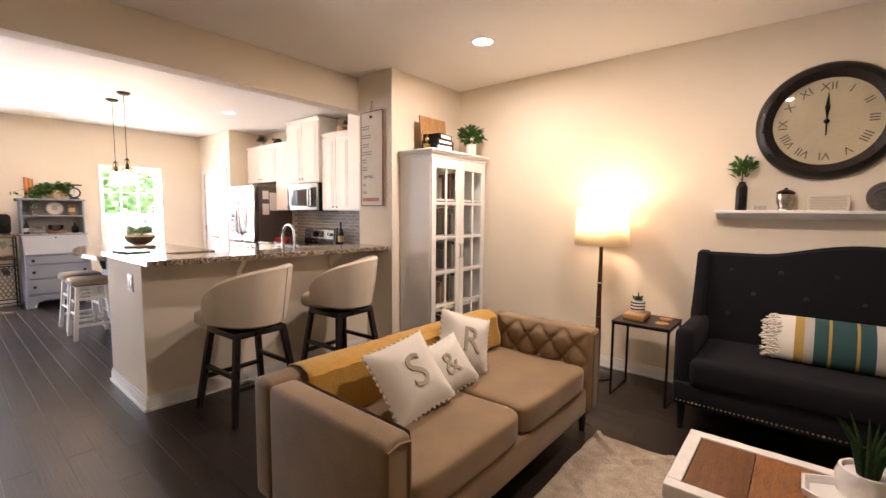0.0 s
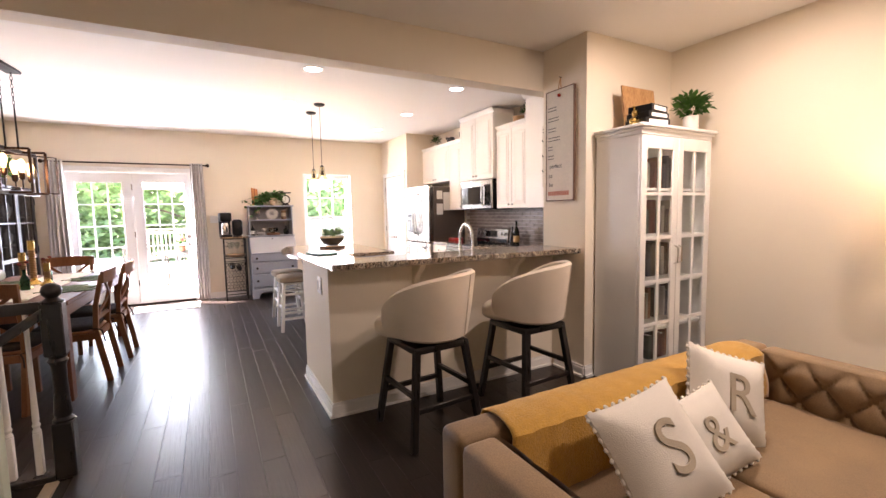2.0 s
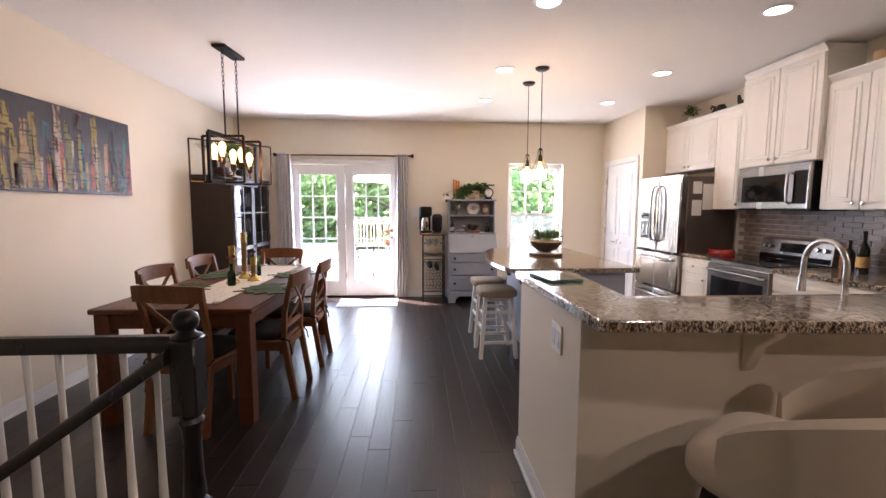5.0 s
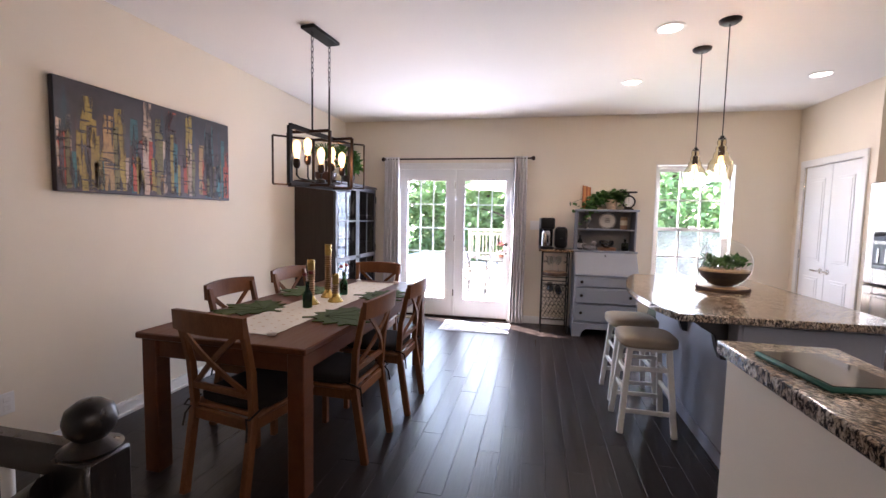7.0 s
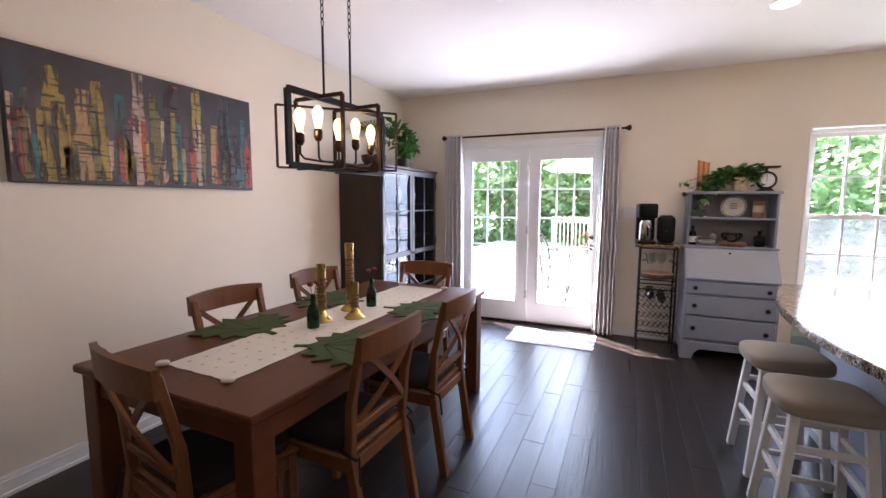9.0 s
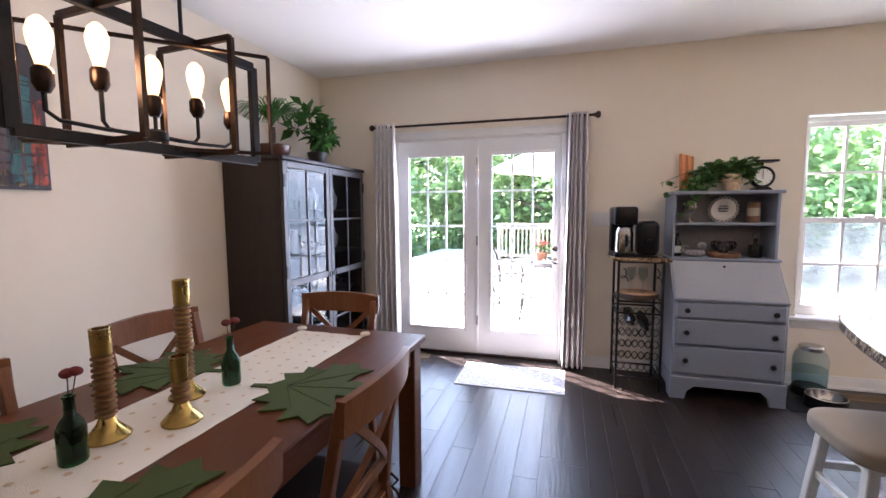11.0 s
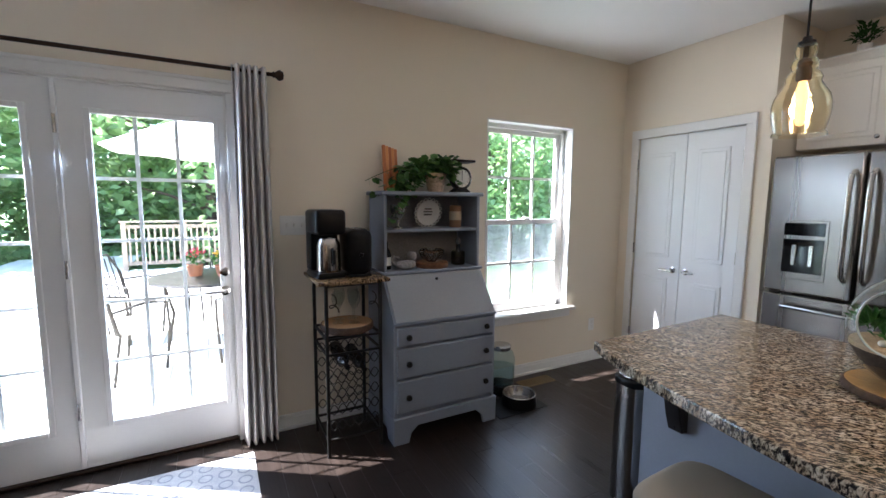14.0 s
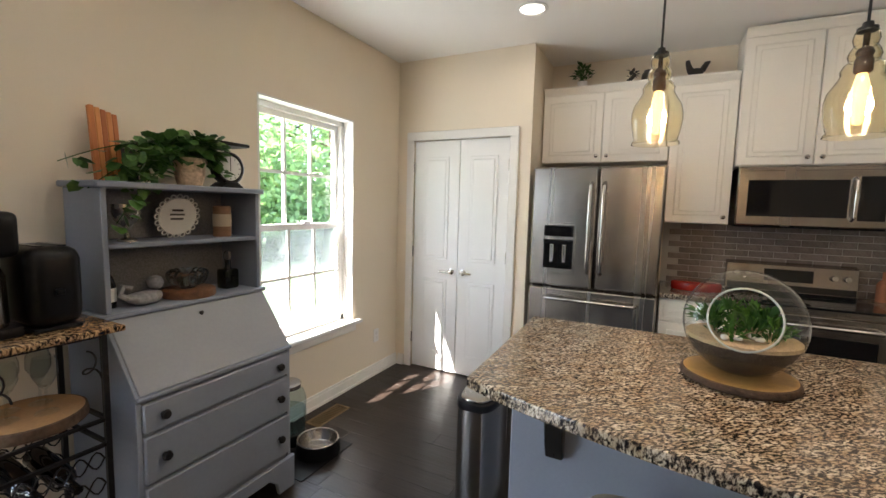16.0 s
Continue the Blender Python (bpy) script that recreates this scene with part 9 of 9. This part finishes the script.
    for x, yy in ((3.065, 3.0), (3.385, 2.98)):
        o = thing("brass_ornament", pose(x, yy, z), "small golden animal bookend", "ornament", "golden bookends")
        b = cushion(bmesh.new(), 0.07, 0.06, 0.06, 6, 2.4, m=pose(0, 0, 0.032), lump=0.01)
        cushion(b, 0.045, 0.045, 0.05, 5, 2.3, m=pose(0.008, 0, 0.088), lump=0.008)
        tube(b, [(0.02, 0.012, 0.10), (0.03, 0.016, 0.13), (0.018, 0.018, 0.145)], 0.007, 6)
        part("figure", b, M_BRASS, o)
    p = thing("potted_plant", pose(3.73, 2.99, z), "bushy green plant in a white cylinder pot", "plant")
    part("pot", lathe(bmesh.new(), [(0, 0), (0.052, 0), (0.056, 0.005), (0.056, 0.12), (0.050, 0.12), (0.048, 0.10), (0, 0.10)], 24), M_WHITECER, p)
    b = bmesh.new()
    leaves(b, (0, 0, 0.21), (0.13, 0.12, 0.075), 260, 0.06, rnd, 0.1, 0.5)
    part("foliage", b, M_LEAF, p, smooth=False)
    b = bmesh.new()
    for k in range(7):
        a = k * 0.9
        tube(b, [(0, 0, 0.09), (0.05 * math.cos(a), 0.05 * math.sin(a), 0.17), (0.09 * math.cos(a), 0.09 * math.sin(a), 0.23)], 0.003, 5)
    part("stems", b, M_LEAFDARK, p)


def cabinet_top_things():
    rnd = random.Random(44)
    z = 2.43
    for x, y, zz in ((3.80, 7.42, z), (3.80, 5.05, z)):
        p = thing("potted_plant", pose(x, y, zz), "little green plant in a white pot on the cabinets", "plant", "cabinet-top plants")
        part("pot", lathe(bmesh.new(), [(0, 0), (0.032, 0), (0.04, 0.07), (0.034, 0.07), (0, 0.06)], 18), M_WHITECER, p)
        part("foliage", leaves(bmesh.new(), (0, 0, 0.13), (0.065, 0.065, 0.06), 110, 0.05, rnd, 0, 0.4), M_LEAFDARK, p, smooth=False)
    r = thing("rooster_figure", pose(3.82, 6.62, z), "small dark rooster figurine on the cabinets", "figurine")
    b = cushion(bmesh.new(), 0.06, 0.10, 0.07, 6, 2.3, m=pose(0, 0, 0.06), lump=0.008)
    tube(b, [(0, 0.03, 0.07), (0, 0.05, 0.12), (0, 0.055, 0.15)], [0.025, 0.018, 0.014], 8)
    tube(b, [(0, -0.04, 0.07), (0, -0.07, 0.12), (0, -0.09, 0.13)], [0.022, 0.018, 0.006], 8)
    lathe(b, [(0, 0), (0.03, 0), (0.026, 0.01), (0.008, 0.03), (0, 0.03)], 12)
    part("figure", b, M_POTDARK, r)
    for y, lab in ((7.05, "dark scrolled ornament on the cabinets"), (6.93, "small dark crock on the cabinets")):
        c = thing("ornament", pose(3.82, y, z), lab, "ornament", "cabinet-top ornaments")
        if "crock" in lab:
            part("crock", lathe(bmesh.new(), [(0, 0), (0.045, 0), (0.055, 0.04), (0.05, 0.085), (0.035, 0.10), (0.038, 0.11), (0, 0.11)], 20), M_POTDARK, c)
        else:
            b = tube(bmesh.new(), [(0, 0, 0), (0, 0.02, 0.05), (0, -0.02, 0.09), (0, 0.01, 0.12)], [0.025, 0.02, 0.016, 0.008], 8)
            leaves(b, (0, 0, 0.09), (0.03, 0.03, 0.03), 20, 0.04, rnd)
            part("scroll", b, M_POTDARK, c)
    w = thing("woven_basket", pose(3.80, 5.22, z), "small brown woven basket on the cabinets", "basket")
    part("weave", lathe(bmesh.new(), [(0, 0), (0.06, 0), (0.075, 0.03), (0.07, 0.06), (0.078, 0.09), (0.07, 0.09), (0.06, 0.03), (0, 0.015)], 20), M_LOG, w)
    # on the kitchen counters
    d = thing("red_dish", pose(3.62, 6.52, 0.908), "glossy red oval baking dish on the counter", "dish")
    part("dish", prism(bmesh.new(), [(0.16 * math.cos(a) * 0.6, 0.16 * math.sin(a)) for a in [2 * math.pi * k / 24 for k in range(24)]], 0, 0.06, "z", 0.010, 2), M_RED, d)
    for x, y, h, mt, lab in ((3.80, 5.36, 0.24, M_BLACKGLASS, "dark oil bottle beside the range"), (3.74, 5.20, 0.32, M_DARKGLASS, "dark wine bottle on the counter"), (3.86, 5.44, 0.20, M_TERRA, "brown pepper mill by the range")):
        o = thing("bottle", pose(x, y, 0.908), lab, "bottle", "counter bottles")
        part("glass", lathe(bmesh.new(), [(0, 0), (0.036, 0), (0.037, h * 0.55), (0.028, h * 0.66), (0.013, h * 0.74), (0.013, h), (0, h)], 20), mt, o)
        if h > 0.3:
            part("label", lathe(bmesh.new(), [(0.0375, 0.05), (0.038, 0.05), (0.038, 0.13), (0.0375, 0.13)], 20), material("tan_label", (0.45, 0.28, 0.10), 0.6), o, "tan label")


counter_stools(), bar_stools(), railing(), mint_chest(), loveseat(), settee(), floor_lamp(), side_table(), rug_and_table(), wall_things(), hanging_sign(), bookcase(), cabinet_top_things()

# ---- outside ----
def outside():
    structure("ground", box(bmesh.new(), -600, 600, YB + T + 0.02, 900, -0.75, -0.60), M_GRASS, "sunlit lawn behind the house")
    d = thing("deck", pose(0, 0, 0), "sunlit wooden deck outside the french doors", "deck", "", "structure")
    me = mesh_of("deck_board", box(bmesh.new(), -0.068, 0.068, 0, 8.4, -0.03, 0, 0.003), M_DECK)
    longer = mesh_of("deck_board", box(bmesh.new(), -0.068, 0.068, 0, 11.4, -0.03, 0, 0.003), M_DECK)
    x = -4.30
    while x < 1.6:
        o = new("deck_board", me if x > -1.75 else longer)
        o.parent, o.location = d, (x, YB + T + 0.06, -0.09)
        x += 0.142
    boxpart("joist", (-4.36, 1.6, YB + T + 0.05, YB + T + 8.4, -0.6, -0.125), M_FENCE, d, 0)
    r = thing("deck_railing", pose(0, 0, 0), "wooden deck railing with square pickets", "railing")
    ye = YB + T + 8.35
    for x in (-1.72, -0.6, 0.5, 1.55):
        boxpart("post", (x - 0.045, x + 0.045, ye - 0.045, ye + 0.045, -0.12, 0.95), M_FENCE, r, 0.004)
    for z in (0.02, 0.82):
        boxpart("rail", (-1.72, 1.55, ye - 0.02, ye + 0.02, z, z + 0.08), M_FENCE, r, 0.003)
        boxpart("rail", (1.53, 1.57, YB + T + 0.1, ye, z, z + 0.08), M_FENCE, r, 0.003)
    boxpart("cap_rail", (-1.79, 1.62, ye - 0.07, ye + 0.07, 0.95, 0.985), M_FENCE, r, 0.003)
    boxpart("cap_rail", (1.48, 1.64, YB + T + 0.1, ye - 0.08, 0.95, 0.985), M_FENCE, r, 0.003)
    pk = mesh_of("picket", box(bmesh.new(), -0.018, 0.018, -0.018, 0.018, 0.02, 0.86, 0.002), M_FENCE)
    for k in range(28):
        o = new("picket", pk)
        o.parent, o.location = r, (-1.62 + k * 0.115, ye - 0.03, 0)
    for k in range(67):
        o = new("picket", pk)
        o.parent, o.location = r, (1.55, YB + T + 0.25 + k * 0.12, 0)
    # patio set
    cx, cy, z0 = -0.05, 11.4, -0.09
    t = thing("patio_table", pose(cx, cy, z0), "round metal patio table with flower pots", "table")
    part("tabletop", lathe(bmesh.new(), [(0, 0.70), (0.60, 0.70), (0.61, 0.71), (0.60, 0.725), (0, 0.725)], 36), M_PATIO, t)
    for a in (0.6, 2.17, 3.74, 5.3):
        part("leg", tube(bmesh.new(), [(0.5 * math.cos(a), 0.5 * math.sin(a), 0), (0.42 * math.cos(a), 0.42 * math.sin(a), 0.4), (0.5 * math.cos(a), 0.5 * math.sin(a), 0.70)], 0.014, 8), M_PATIO, t)
    u = thing("patio_umbrella", pose(cx + 0.35, cy + 0.5, z0), "open white patio umbrella over the table", "umbrella")
    part("pole", rod(bmesh.new(), (0, 0, 0), (0, 0, 2.55), 0.02), M_PATIO, u)
    part("base", lathe(bmesh.new(), [(0, 0), (0.25, 0), (0.24, 0.05), (0.03, 0.08), (0, 0.08)], 24), M_PATIO, u)
    b = bmesh.new()
    R, rows = 1.35, []
    for k in range(7):
        f = k / 6
        rows.append([(R * f * math.cos(2 * math.pi * i / 32) * (1 - 0.03 * f * abs(math.cos(4 * 2 * math.pi * i / 32))), R * f * math.sin(2 * math.pi * i / 32), 2.6 - 0.50 * f ** 1.25 - 0.02 * f * abs(math.sin(4 * 2 * math.pi * i / 32))) for i in range(32)])
    vs = [[b.verts.new(p) for p in r2] for r2 in rows[1:]]
    top = b.verts.new((0, 0, 2.6))
    for i in range(32):
        b.faces.new((top, vs[0][i], vs[0][(i + 1) % 32]))
    for r1, r2 in zip(vs, vs[1:]):
        for i in range(32):
            b.faces.new((r1[i], r2[i], r2[(i + 1) % 32], r1[(i + 1) % 32]))
    part("canopy", b, M_UMBRELLA, u, "white canvas canopy")
    first = None
    for k, a in enumerate((0.3, 1.4, 2.6, 3.9, 5.1)):
        m = pose(cx + 0.95 * math.cos(a), cy + 0.95 * math.sin(a), z0, 0, 0, math.degrees(a) + 90)
        if first is None:
            c = first = thing("patio_chair", m, "dark metal patio chair with curved arms", "chair", "patio chairs")
            part("seat", cushion(bmesh.new(), 0.48, 0.46, 0.06, 6, 5, m=pose(0, 0, 0.42)), material("patio_cushion", (0.42, 0.38, 0.32), 0.9), c)
            b = bmesh.new()
            for i in range(7):
                xx = -0.21 + i * 0.07
                tube(b, [(xx, -0.22, 0.42), (xx, -0.27, 0.65), (xx * 0.9, -0.32, 0.88)], 0.008, 6)
            tube(b, [(-0.24, -0.22, 0.42), (-0.23, -0.28, 0.70), (-0.12, -0.33, 0.92), (0.12, -0.33, 0.92), (0.23, -0.28, 0.70), (0.24, -0.22, 0.42)], 0.013, 8)
            part("backrest", b, M_PATIO, c)
            for sx in (-1, 1):
                part("arm", tube(bmesh.new(), [(sx * 0.25, -0.26, 0.62), (sx * 0.28, 0.0, 0.66), (sx * 0.27, 0.2, 0.62), (sx * 0.26, 0.22, 0.4), (sx * 0.25, 0.18, 0)], 0.012, 8), M_PATIO, c)
                part("leg", tube(bmesh.new(), [(sx * 0.23, -0.2, 0.42), (sx * 0.24, -0.28, 0)], 0.012, 8), M_PATIO, c)
        else:
            copy_thing(first, m)
    rnd = random.Random(55)
    for k, (dx, dy, col) in enumerate(((-0.15, 0.05, (0.55, 0.06, 0.10)), (0.12, -0.08, (0.65, 0.40, 0.05)), (0.2, 0.2, (0.45, 0.10, 0.35)))):
        p = thing("flower_pot", pose(cx + dx, cy + dy, z0 + 0.725), "terracotta pot of bright flowers on the patio table", "plant", "patio flower pots")
        part("pot", lathe(bmesh.new(), [(0, 0), (0.06, 0), (0.085, 0.12), (0.075, 0.12), (0, 0.10)], 18), M_TERRA, p)
        part("foliage", leaves(bmesh.new(), (0, 0, 0.19), (0.11, 0.11, 0.07), 90, 0.06, rnd), M_LEAF, p, smooth=False)
        part("blooms", leaves(bmesh.new(), (0, 0, 0.24), (0.10, 0.10, 0.05), 40, 0.04, rnd, -0.5, 0.9), material("petal", col, 0.7), p, smooth=False)
    # woods: each tree a tapered trunk with limbs and a crown of leaf clumps
    kinds = []
    for q in range(3):
        rr = random.Random(70 + q)
        h = 8.5 + q * 1.5
        tr = thing("tree", pose(-9 + q * 6, 24 + q, -0.6), "tall leafy green tree at the wood's edge", "tree", "trees behind the deck")
        b = tube(bmesh.new(), [(0, 0, -0.05), (0.1, 0.05, h * 0.3), (-0.05, 0.1, h * 0.6), (0.05, 0, h * 0.92)], [0.24, 0.18, 0.12, 0.03], 10)
        ends = []
        for k in range(13):
            a, z = k * 2.4, h * (0.16 + 0.06 * k)
            L = (2.6 - 0.12 * k) * rr.uniform(0.8, 1.2)
            e = Vector((L * math.cos(a), L * math.sin(a), z + L * 0.35))
            tube(b, [Vector((0, 0, z)), e * 0.5 + Vector((0, 0, z * 0.5 + 0.1)), e], [0.06, 0.04, 0.012], 6)
            ends.append(e)
        part("trunk", b, M_BARK, tr)
        V, F = [], []
        for e in ends + [Vector((0, 0, h * 0.9)), Vector((0.4, 0.3, h))]:
            for c in range(9):
                ctr = e + Vector((rr.gauss(0, 0.75), rr.gauss(0, 0.75), rr.gauss(0, 0.45)))
                for _ in range(30):
                    p = ctr + Vector((rr.gauss(0, 0.33), rr.gauss(0, 0.33), rr.gauss(0, 0.22)))
                    u = Vector((rr.gauss(0, 1), rr.gauss(0, 1), rr.gauss(0, 0.5))).normalized() * 0.17
                    w = u.cross(Vector((rr.gauss(0, 1), rr.gauss(0, 1), 1))).normalized() * 0.10
                    i0 = len(V)
                    V += [p - u, p + w, p + u, p - w]
                    F.append((i0, i0 + 1, i0 + 2, i0 + 3))
        me2 = bpy.data.meshes.new("crown")
        me2.from_pydata(V, [], F)
        me2.materials.append(M_TREELEAF)
        o = new("crown", me2)
        o.parent = tr
        kinds.append(tr)
    rr = random.Random(98)
    V, F = [], []
    for _ in range(900):
        cx2, cy2 = rr.uniform(-20, 28), rr.uniform(18.6, 22)
        if -5.2 < cx2 < 0.2:
            cy2 += 3.2
        hh = rr.uniform(0.6, 4.6)
        for _ in range(60):
            p = Vector((cx2 + rr.gauss(0, 0.5), cy2 + rr.gauss(0, 0.4), -0.6 + hh * rr.random() + rr.gauss(0, 0.2)))
            u = Vector((rr.gauss(0, 1), rr.gauss(0, 1), rr.gauss(0, 0.6))).normalized() * 0.15
            w = u.cross(Vector((rr.gauss(0, 1), rr.gauss(0, 1), 1))).normalized() * 0.09
            i0 = len(V)
            V += [p - u, p + w, p + u, p - w]
            F.append((i0, i0 + 1, i0 + 2, i0 + 3))
    me3 = bpy.data.meshes.new("undergrowth")
    me3.from_pydata(V, [], F)
    me3.materials.append(M_TREELEAF)
    tagged(new("undergrowth", me3), "leafy green shrubs along the wood's edge", "shrubs", "", "stuff")
    rr = random.Random(99)
    for k in range(26):
        x = -24 + k * 1.95 + rr.uniform(-0.8, 0.8)
        y = 23.5 + rr.uniform(-2.5, 1.5) + (k % 3) * 3.5
        copy_thing(kinds[k % 3], pose(x, y, -0.6 - rr.uniform(0, 0.4), 0, 0, rr.uniform(0, 360)))


outside()

backsplash()
floor_planks()
